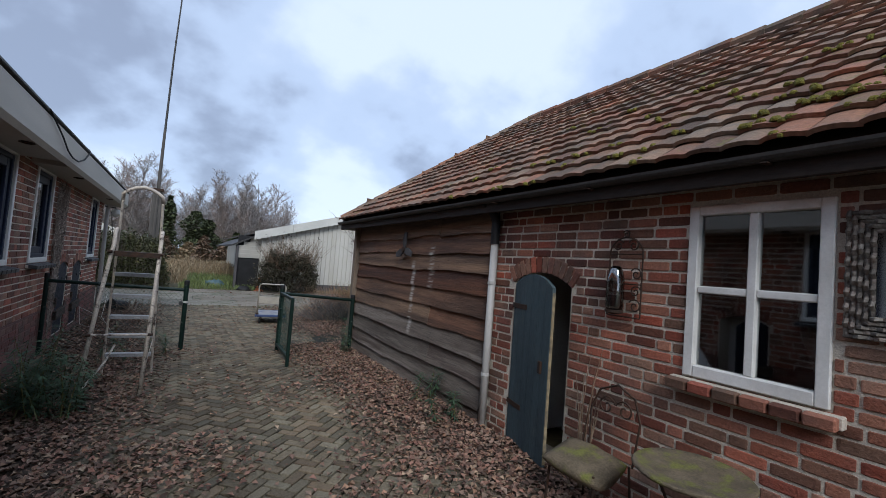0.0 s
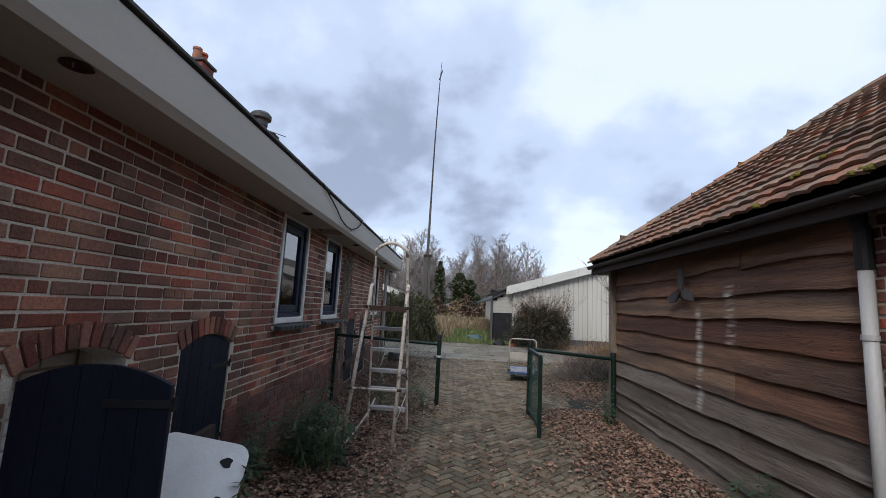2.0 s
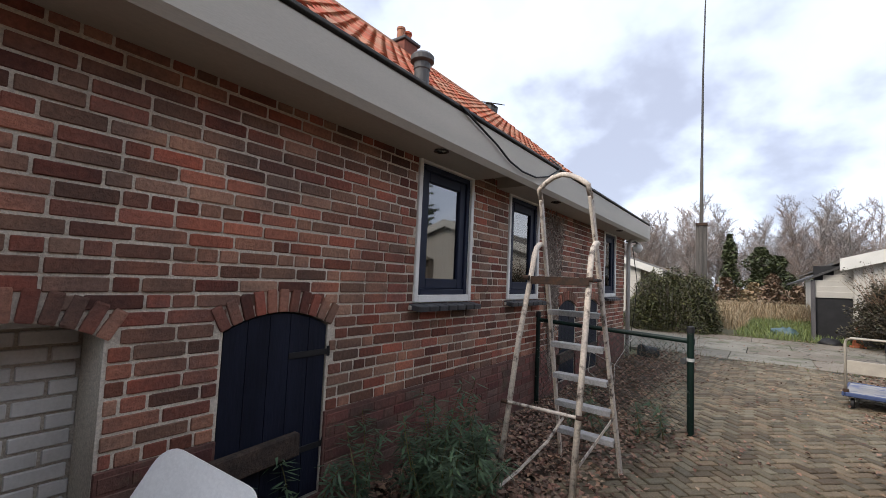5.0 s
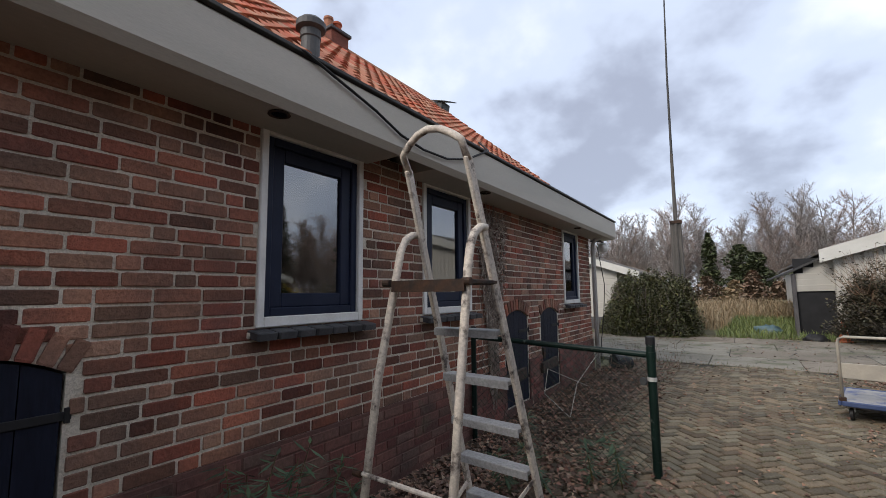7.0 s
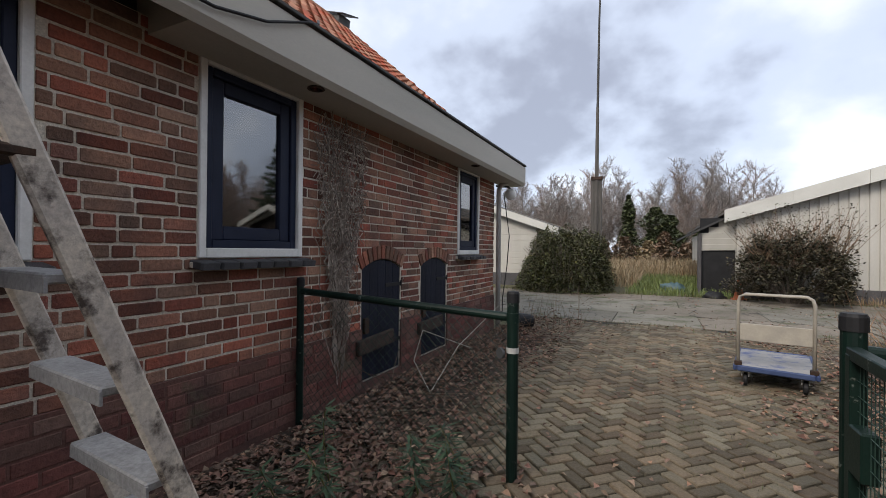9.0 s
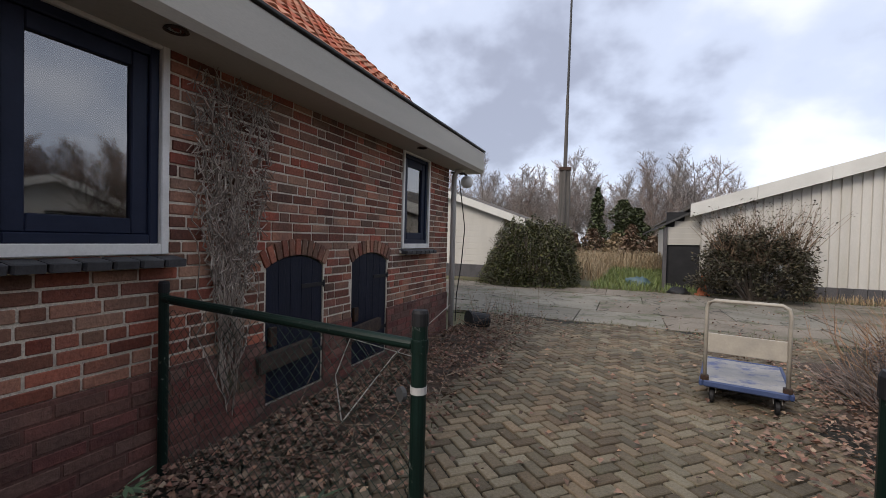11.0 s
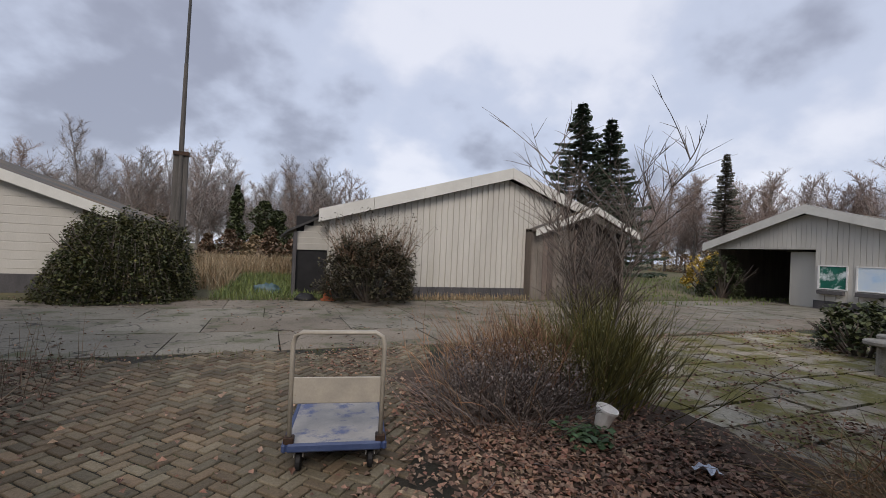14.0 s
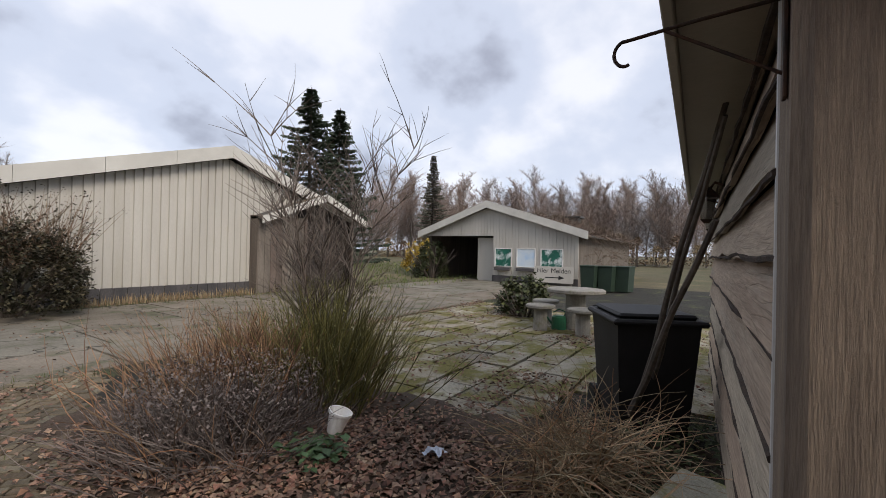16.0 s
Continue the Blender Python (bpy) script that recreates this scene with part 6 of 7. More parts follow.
ob = part("green_grass", mb, M_GRASS, recalc=False)
tagged(ob, "fresh green grass beyond the concrete yard", "grass", kind="stuff")
mb = MB()
for _ in range(13000):
    x, y = rg.uniform(-1.5, 7.5), rg.uniform(21.5, 34)
    if abs(x - 3.1) < 1.3 and y < 26.5:
        continue
    blade(mb, (x, y, ground_height(x, y)), rg.uniform(0.25, 0.75), rg.uniform(0.08, 0.5), 0.013, rg)
for _ in range(900):
    x, y = rg.uniform(6.5, 11), rg.uniform(19.2, 19.9)
    blade(mb, (x, y, -0.04), rg.uniform(0.05, 0.25), rg.uniform(0.02, 0.1), 0.01, rg)
ob = part("dry_grass", mb, M_STRAW, recalc=False)
tagged(ob, "tall straw-coloured dead grass on the rough bank", "grass", kind="stuff")


def leafy_weed(x, y, h, n, name, label, material, rg):
    """A clump of upright stems with narrow leaves."""
    ob = thing(name, label, "plant", group="weeds by the wall")
    st, lv = MB(), MB()
    for _ in range(n):
        p = Vector((x + rg.uniform(-0.14, 0.14), y + rg.uniform(-0.14, 0.14), 0))
        pts, d = stem(st, p, (rg.uniform(-0.35, 0.35), rg.uniform(-0.35, 0.35), 1), h * rg.uniform(0.6, 1.1), 0.006, rg, 0.35, 5)
        for k in range(64):
            t = rg.uniform(0.15, 1.0) * 5
            i = min(4, int(t))
            q = pts[i].lerp(pts[i + 1], t - i)
            a = rg.uniform(0, 6.28)
            o = Vector((math.cos(a), math.sin(a), rg.uniform(-0.6, 0.3))) * rg.uniform(0.06, 0.125)
            s = Vector((-math.sin(a), math.cos(a), 0)) * 0.008
            lv.add([tuple(v) for v in (q, q + o * 0.5 + s, q + o, q + o * 0.5 - s)], [(0, 1, 2, 3)])
    part("stem_mass", st, M_BROOM, ob, recalc=False)
    part("foliage", lv, material, ob, recalc=False)


M_WEED = leaf_mat("weed_leaf", (0.035, 0.070, 0.036), (0.05, 0.085, 0.04), 0.4)
for x, y, h, n in ((0.50, 4.62, 0.80, 9), (0.74, 4.48, 0.52, 10), (0.64, 4.92, 0.55, 9), (0.45, 4.80, 0.45, 8), (0.28, 4.30, 0.55, 4), (0.20, 4.0, 0.5, 3), (0.40, 3.42, 0.45, 5), (0.95, 6.55, 0.5, 3), (1.35, 6.95, 0.35, 3), (0.5, 5.3, 0.35, 4)):
    leafy_weed(x, y, h, n, "wall_weed", "dark green feathery weeds growing along the wall", M_WEED, rg)
for x, y, h, n in ((4.02, 4.1, 0.45, 3), (4.1, 6.75, 0.6, 3), (3.95, 3.3, 0.3, 3)):
    leafy_weed(x, y, h, n, "wall_weed", "sparse feathery weeds at the foot of the boards", M_WEED, rg)
fern = thing("low_herb", "fresh green nettle clump among fallen leaves", "plant")
mb = MB()
for _ in range(130):
    a, r = rg.uniform(0, 6.28), rg.uniform(0, 0.22)
    leaf(mb, (5.08 + r * math.cos(a), 9.62 + r * math.sin(a), 0.05 + rg.uniform(0, 0.13)), rg.uniform(0.05, 0.09), rg, 0.5)
part("foliage", mb, M_GREENLEAF, fern, recalc=False)
ivy = thing("ground_ivy", "dark ivy spreading at the foot of the end boards", "ivy")
mb = MB()
for _ in range(900):
    x, y = rg.uniform(5.0, 7.3), rg.uniform(7.42, 8.1)
    leaf(mb, (x, y, 0.04 + rg.uniform(0, 0.10)), rg.uniform(0.04, 0.07), rg, 0.6)
part("foliage", mb, M_DKLEAF, ivy, recalc=False)

# dead creeper on the farmhouse wall
creeper = thing("dead_creeper", "dead grey creeper clinging to the brick wall", "creeper")
for _ in range(56):
    y = 7.77 + rg.uniform(-0.07, 0.07)
    p = Vector((0.02, y, rg.uniform(0.1, 1.0)))
    pts = [p.copy()]
    for k in range(9):
        p = p + Vector((0, rg.uniform(-0.07, 0.07), rg.uniform(0.06, 0.2)))
        p.x = 0.018 + rg.uniform(0, 0.025)
        p.z = min(p.z, 2.3)
        pts.append(p.copy())
    part("main_stem", MB().tube(pts, 0.0045, 3, False), leaf_mat("pale_creeper", (0.36, 0.305, 0.255), (0.22, 0.18, 0.15), 0.5), creeper, recalc=False)
mb = MB()
for _ in range(1500):
    z = rg.uniform(0.6, 2.25) if rg.random() < 0.25 else rg.uniform(1.0, 2.28)
    w = 0.06 + 0.24 * min(1, max(0, (z - 0.7)))
    p = Vector((0.03, 7.78 + rg.uniform(-w, w), z))
    mb.tube([p, p + Vector((rg.uniform(-0.01, 0.03), rg.uniform(-0.08, 0.08), rg.uniform(-0.09, 0.09)))], 0.0036, 3, False)
part("twig_mass", mb, MATS["pale_creeper"], creeper, recalc=False)
vine = thing("climbing_stems", "dry twisted rose stems against the shed wall", "creeper")
mb = MB()
for _ in range(9):
    stem(mb, (4.14 + rg.uniform(-0.03, 0.03), 1.86 + rg.uniform(-0.04, 0.04), 0), (0.03, rg.uniform(-0.05, 0.05), 1), rg.uniform(0.6, 1.05), 0.009, rg, 0.12, 7, 4)
part("stem_mass", mb, M_STEM, vine, recalc=False)
twigs = thing("twig_pile", "pile of dead twigs and a pale bent rod on leaves", "twigs")
mb = MB()
for _ in range(150):
    p = (rg.uniform(0.2, 1.2), rg.uniform(7.6, 11.5), 0.08 + rg.uniform(0, 0.08))
    stem(mb, p, (rg.uniform(-1, 1), rg.uniform(-1, 1), rg.uniform(-0.05, 0.35)), rg.uniform(0.2, 0.7), 0.004, rg, 0.4, 3)
part("twig_mass", mb, M_STEM, twigs, recalc=False)
part("pale_rod", MB().tube([(0.75, 8.0, 0.12), (0.25, 8.6, 0.18), (0.18, 8.9, 0.42), (0.45, 9.6, 0.12)], 0.005, 6).tube([(0.75, 8.0, 0.12), (0.45, 9.2, 0.22), (0.30, 11.0, 0.45)], 0.005, 6), M_CREAM, twigs, "pale bent plastic rod")
dry = thing("corner_weeds", "thin dry weeds standing at the house corner", "plant", group="weeds by the wall")
mb = MB()
for _ in range(60):
    stem(mb, (rg.uniform(0.1, 1.3), rg.uniform(11.5, 12.9), -0.02), (rg.uniform(-0.3, 0.3), rg.uniform(-0.3, 0.3), 1), rg.uniform(0.2, 0.75), 0.0035, rg, 0.3, 4)
part("stem_mass", mb, M_STEM, dry, recalc=False)
junk = thing("flower_pot", "overturned black plastic pot by the house corner", "pot")
part("pot", MB().tube([(0.32, 11.75, 0.12), (0.55, 11.95, 0.11)], [0.14, 0.10], 16), M_BLACK, junk)
part("rim", MB().tube([(0.31, 11.74, 0.12), (0.335, 11.765, 0.12)], 0.15, 16), M_BLACK, junk)

# ---- shrubs and trees ----
def dome_bush(name, label, c, rad, h, leafmat, rg, strands=420, per=34, droop=1.0, size=0.11, wild=0.0):
    ob = thing(name, label, "bush")
    tw, lv = MB(), MB()
    for _ in range(strands):
        a, e = rg.uniform(0, 6.28), math.asin(rg.uniform(0.02, 1) ** 0.8)
        k = rg.uniform(0.72, 1.0) * (1 + 0.22 * noise.noise((math.cos(a) * 1.6, math.sin(a) * 1.6, e * 2)))
        p = Vector((c[0] + rad * k * math.cos(a) * math.cos(e) ** 0.6, c[1] + rad * k * math.sin(a) * math.cos(e) ** 0.6, max(0.05, h * k * math.sin(e))))
        d = Vector((math.cos(a), math.sin(a), 0.7 - droop)).normalized()
        L = rg.uniform(0.3, 0.65) * rad * 0.5
        pts = [p + d * (L * t) + Vector((0, 0, -droop * L * t * t * 0.8 + wild * t)) for t in (0, 0.33, 0.66, 1)]
        tw.tube(pts, [0.008, 0.006, 0.005, 0.003], 3, False)
        for _ in range(per):
            t = rg.uniform(0, 3)
            i = min(2, int(t))
            q = pts[i].lerp(pts[i + 1], t - i) + Vector((rg.gauss(0, 0.05), rg.gauss(0, 0.05), rg.gauss(0, 0.05)))
            q.z = max(q.z, 0.02)
            leaf(lv, q, rg.uniform(0.6, 1.2) * size, rg, 0.0)
    for _ in range(26):
        a = rg.uniform(0, 6.28)
        stem(tw, (c[0] + 0.2 * math.cos(a), c[1] + 0.2 * math.sin(a), -0.05), (math.cos(a), math.sin(a), 1.2), h * 0.95, 0.03, rg, 0.3, 5, 5)
    part("branchwork", tw, M_TWIG, ob, recalc=False)
    part("foliage", lv, leafmat, ob, recalc=False)
    return ob


M_DOME = leaf_mat("weeping_leaf", (0.035, 0.05, 0.017), (0.095, 0.09, 0.028), 0.6)
M_BARNB = leaf_mat("brown_green_leaf", (0.030, 0.032, 0.015), (0.055, 0.042, 0.020), 0.6)
rg = random.Random(101)
dome_bush("weeping_bush", "dense weeping evergreen bush, dark olive with pale tips", (-0.22, 19.4), 1.36, 2.0, M_DOME, rg, 900, 44, 1.3, 0.075)
bb = dome_bush("barn_bush", "ragged dark bush against the white barn", (5.5, 18.7), 1.15, 1.5, M_BARNB, rg, 460, 26, 0.4, 0.08, 0.22)
mb = MB()
bl = MB()
for _ in range(330):
    a = rg.uniform(0, 6.28)
    pts, dd = stem(mb, (5.5 + rg.uniform(-0.8, 0.95), 18.75 + rg.uniform(-0.5, 0.5), 0.9), (0.55 * math.cos(a), 0.55 * math.sin(a), 1), rg.uniform(0.7, 1.75), 0.010, rg, 0.4, 4)
    for _ in range(9):
        q = pts[rg.randrange(1, 5)]
        leaf(bl, q + Vector((rg.gauss(0, 0.05), rg.gauss(0, 0.05), rg.gauss(0, 0.05))), rg.uniform(0.03, 0.07), rg)
part("sprig_foliage", bl, M_BARNB, bb, recalc=False)
part("twig_growth", mb, M_STEM, bb, recalc=False)
dome_bush("yellow_bush", "yellow-leaved bush on the grass beyond the yard", (25.5, 23.8), 0.9, 1.9, M_YELLOWLEAF, rg, 150, 22, 0.3, 0.13)
dome_bush("carport_creeper", "dark creeper hanging at the carport corner", (22.3, 20.6), 0.8, 2.0, M_DKLEAF, rg, 160, 24, 1.0, 0.13)

# mixed shrub bed
shrub = thing("heather_clump", "mound of grey-brown dead heather in a leafy bed", "shrub", group="shrub bed")
mb = MB()
for _ in range(2400):
    a = rg.uniform(0, 6.28)
    r = abs(rg.gauss(0, 0.30))
    p = (4.98 + r * math.cos(a) * 1.1, 10.45 + r * math.sin(a), 0.02)
    stem(mb, p, (math.cos(a) * r * 1.3 + rg.gauss(0, 0.25), math.sin(a) * r * 1.3 + rg.gauss(0, 0.25), 0.75), rg.uniform(0.25, 0.56), 0.0048, rg, 1.2, 4)
hl = MB()
for _ in range(5200):
    a = rg.uniform(0, 6.28)
    r = math.sqrt(rg.random()) * 0.60
    leaf(hl, (4.98 + r * math.cos(a) * 1.1, 10.4 + r * math.sin(a), 0.05 + (0.62 - 0.45 * r * r) * rg.random() ** 0.6), rg.uniform(0.012, 0.028), rg)
part("foliage", hl, M_HEATHER, shrub, recalc=False)
part("stem_mass", mb, M_HEATHER, shrub, recalc=False)
tw = MB()
shrub2 = thing("dry_stem_clump", "straw-brown dry stems fanning out of the bed", "shrub", group="shrub bed")
mb = MB()
for _ in range(1100):
    a = rg.uniform(0, 6.28)
    r = abs(rg.gauss(0, 0.34))
    p = (5.35 + r * math.cos(a) * 1.2, 10.85 + r * math.sin(a), 0.02)
    pts, dd = stem(mb, p, (math.cos(a) * r * 0.75 + rg.gauss(0, 0.14), math.sin(a) * r * 0.75 + rg.gauss(0, 0.14), 1.0), rg.uniform(0.4, 0.95), 0.0048, rg, 0.6, 4)
    if rg.random() < 0.5:
        stem(tw, pts[2], dd + Vector((rg.gauss(0, 0.35), rg.gauss(0, 0.35), 0.2)), rg.uniform(0.15, 0.35), 0.0042, rg, 0.3, 2)
part("stem_mass", mb, leaf_mat("straw_stem", (0.29, 0.18, 0.10), (0.17, 0.10, 0.065), 0.65), shrub2, recalc=False)
part("twig_mass", tw, MATS["straw_stem"], shrub2, recalc=False)
bl = MB()
shrub3 = thing("broom_clump", "upright yellow-green broom stems in the bed", "shrub", group="shrub bed")
mb = MB()
for _ in range(900):
    a = rg.uniform(0, 6.28)
    r = abs(rg.gauss(0, 0.22))
    p = (5.95 + r * math.cos(a), 10.45 + r * math.sin(a), 0.02)
    pts, d = stem(mb, p, (math.cos(a) * r * 1.1 + rg.gauss(0, 0.12), math.sin(a) * r * 1.1 + rg.gauss(0, 0.12), 1.0), rg.uniform(0.5, 1.2), 0.0058, rg, 0.5, 5)
    for _ in range(2):
        stem(mb, pts[2], d + Vector((rg.gauss(0, 0.3), rg.gauss(0, 0.3), 0.3)), rg.uniform(0.15, 0.4), 0.003, rg, 0.3, 2)
    for _ in range(4):
        leaf(bl, pts[rg.randrange(2, 6)] + Vector((rg.gauss(0, 0.03), rg.gauss(0, 0.03), rg.gauss(0, 0.03))), rg.uniform(0.012, 0.026), rg)
part("stem_mass", mb, M_BROOM, shrub3, recalc=False)
part("foliage", bl, M_BROOM, shrub3, recalc=False)
sap = thing("bare_sapling", "thin bare multi-stemmed sapling rising from the bed", "tree")
tw = MB()
for k in range(12):
    mb = MB()
    a = rg.uniform(0, 6.28)
    pts, d = stem(mb, (6.1 + rg.uniform(-0.12, 0.12), 10.75 + rg.uniform(-0.12, 0.12), 0), (0.24 * math.cos(a), 0.24 * math.sin(a), 1), rg.uniform(1.4, 2.5), rg.uniform(0.010, 0.015), rg, 0.35, 9, 5)
    part("stem", mb, M_TWIG, sap, recalc=False)
    for i in range(3, 10):
        for _ in range(3):
            b = rg.uniform(0, 6.28)
            p2, d2 = stem(tw, pts[i], d * 0.5 + Vector((math.cos(b), math.sin(b), 0.8)), rg.uniform(0.3, 0.85), 0.0062, rg, 0.5, 5)
            for _ in range(3):
                stem(tw, p2[rg.randrange(1, 5)], d2 + Vector((rg.uniform(-1, 1), rg.uniform(-1, 1), 0.2)), rg.uniform(0.12, 0.4), 0.0042, rg, 0.4, 3)
part("twig_mass", tw, M_TWIG, sap, recalc=False)
brush = thing("dead_brush", "tangle of orange-brown dead stems by the end boards", "shrub")
mb = MB()
lying = MB()
for k in range(640):
    a = rg.uniform(0, 6.28)
    stem(mb if k % 2 else lying, (5.85 + rg.gauss(0, 0.24), 8.12 + rg.gauss(0, 0.17), 0.02 + 0.2 * rg.random()), (math.cos(a) * 0.9, math.sin(a) * 0.9, rg.uniform(0.1, 1.2)), rg.uniform(0.25, 0.85), 0.0042, rg, 3.6, 10)
part("stem_mass", mb, leaf_mat("orange_stem", (0.44, 0.30, 0.17), (0.27, 0.155, 0.085), 0.6), brush, recalc=False)
part("broken_stem_mass", lying, M_STRAW, brush, "paler broken stems", kind="stuff", recalc=False)


def tree_kind(seed, h, limbs=15, twig_n=5, spread=0.55, lean=0.0):
    rg = random.Random(seed)
    tr, cr = MB(), MB()
    pts = [Vector((0, 0, -0.3))]
    d = Vector((lean, 0, 1)).normalized()
    for k in range(8):
        d = (d + Vector((rg.uniform(-0.1, 0.1), rg.uniform(-0.1, 0.1), 0.05))).normalized()
        pts.append(pts[-1] + d * (h * 0.95 / 8))
    tr.tube(pts, [h * 0.010 * (1 - 0.88 * k / 8) for k in range(9)], 6)
    for l in range(limbs):
        t = 0.9 + 6.6 * (l / limbs) ** 1.2
        i = min(7, int(t))
        p = pts[i].lerp(pts[i + 1], t - i)
        a = 2.4 * l + rg.uniform(-0.5, 0.5)
        L = h * (0.52 - 0.055 * t) * rg.uniform(0.8, 1.1)
        o = spread * rg.uniform(0.8, 1.9) * (1.35 - 0.09 * t)
        q, dd = stem(tr, p, (math.cos(a) * o, math.sin(a) * o, 0.7), L * 0.85, h * 0.0025, rg, 0.8, 6, 3, 0.25)
        for k in range(1, 7):
            for _ in range(4):
                b = rg.uniform(0, 6.28)
                q2, d2 = stem(cr, q[k], dd * 0.7 + Vector((math.cos(b), math.sin(b), rg.uniform(-0.2, 0.5))) * 0.8, L * rg.uniform(0.16, 0.34), h * 0.0013, rg, 0.35, 2, 3, 0.1)
                for _ in range(twig_n):
                    p0 = q2[rg.randrange(0, 3)]
                    tip = p0 + (d2 + Vector((rg.uniform(-1, 1), rg.uniform(-1, 1), rg.uniform(-0.5, 0.6))) * 0.65) * (L * rg.uniform(0.10, 0.24))
                    wv = Vector((rg.uniform(-1, 1), rg.uniform(-1, 1), 0)).normalized() * (h * 0.0011)
                    cr.add([tuple(p0 - wv), tuple(p0 + wv), tuple(tip)], [(0, 1, 2)])
    return tr, cr


# twig and bark colours lightened and greyed to paint in distance haze
M_HAZETWIG = leaf_mat("hazed_twig", (0.30, 0.265, 0.24), (0.23, 0.20, 0.185), 0.2)
M_HAZETWIG2 = leaf_mat("hazed_twig_reddish", (0.33, 0.25, 0.205), (0.26, 0.20, 0.17), 0.25)
M_HAZETRUNK = mat("hazed_bark", (0.25, 0.225, 0.20), (0.17, 0.155, 0.14), scale=5, rough=0.95, bump=0.5, bscale=30)
kinds = []
for k, (h, sp, label, cm) in enumerate(((12.0, 0.5, "tall bare tree, greyed by painted haze, at the edge of the field", M_HAZETWIG), (10.5, 0.6, "bare spreading tree at the edge of the field", M_HAZETWIG),
                                       (11.5, 0.3, "slender upright bare tree in the far row", M_HAZETWIG2), (10.0, 0.5, "russet-twigged tree behind the barns", M_HAZETWIG2))):
    t = thing("bare_tree", label, "tree", group="far row of trees", at=(0, -400 - 20 * k, 0))
    tr, cr = tree_kind(300 + k, h, 22, 9, sp)
    part("trunk", tr, M_HAZETRUNK, t, recalc=False)
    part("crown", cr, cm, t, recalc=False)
    kinds.append(t)
rgt = random.Random(19)
spots = []
for k in range(84):
    spots.append((-34 + 0.56 * k + rgt.uniform(-0.8, 0.8), 55 + rgt.uniform(-6, 12), rgt.choice((0, 0, 1, 2)), rgt.uniform(0.72, 0.98)))
spots += [(10.2, 57, 3, 1.15), (7.5, 60, 2, 0.9), (12.2, 60, 3, 0.9)]
for k in range(66):
    a = radians(45 - 43 * k / 65 + rgt.uniform(-0.8, 0.8))
    r = 74 + rgt.uniform(-9, 12)
    spots.append((2.5 + r * math.cos(a), 7.5 + r * math.sin(a), rgt.choice((1, 2, 2, 2, 3)), rgt.uniform(1.1, 1.42)))
for k, (x, y, kind, s) in enumerate(spots):
    m = Matrix.Translation((x, y, 0)) @ Matrix.Rotation(rgt.uniform(0, 6.28), 4, "Z")
    c = copy_thing(kinds[kind], m)
    c.scale = (s, s, s)
for t, (x, y) in zip(kinds, ((-12.0, 52.0), (-6.0, 50.0), (66.0, 52.0), (60.0, 44.0))):
    t.location = (x, y, 0)


def clad_tree(x, y, h, w, label, material, rg, n=2600):
    ob = thing("ivy_tree", label, "tree", group="ivy-clad trees")
    tr, lv = MB(), MB()
    tr.tube([(x, y, -0.2), (x + 0.15, y, h * 0.5), (x, y, h * 0.95)], [0.2, 0.13, 0.05], 6)
    for _ in range(n):
        t = rg.random() ** 1.1
        rr = w * (1 - 0.8 * t * t) * (0.7 + 0.5 * noise.noise((t * 6, x, y))) * math.sqrt(rg.random())
        a = rg.uniform(0, 6.28)
        leaf(lv, (x + rr * math.cos(a), y + rr * math.sin(a), 0.3 + t * h), rg.uniform(0.16, 0.34), rg)
    part("trunk", tr, M_TRUNK, ob, recalc=False)
    part("crown", lv, material, ob, recalc=False)


rg = random.Random(55)
for x, y, h, w in ((0.3, 46, 5.9, 1.3), (2.4, 45, 4.7, 2.5), (3.5, 46.5, 4.1, 2.3), (6.2, 48, 3.2, 1.6), (8.0, 49, 2.6, 1.8)):
    clad_tree(x, y, h, w, "ivy-covered dark green tree before the bare trees", M_DKLEAF, rg)
for k in range(16):
    x = -8 + 1.6 * k + rg.uniform(-0.5, 0.5)
    clad_tree(x, 38 + rg.uniform(-2, 5), rg.uniform(1.4, 2.6), rg.uniform(1.0, 1.8), "brown winter thicket at the edge of the meadow", M_STEM if k % 3 else M_STRAW, rg, 900)
for k in range(22):
    a = radians(40 - 44 * k / 21)
    clad_tree(2.5 + 62 * math.cos(a), 7.5 + 62 * math.sin(a), rg.uniform(2.2, 4.2), 2.4, "brown winter thicket at the edge of the meadow", M_STEM if k % 2 else M_STRAW, rg, 700)


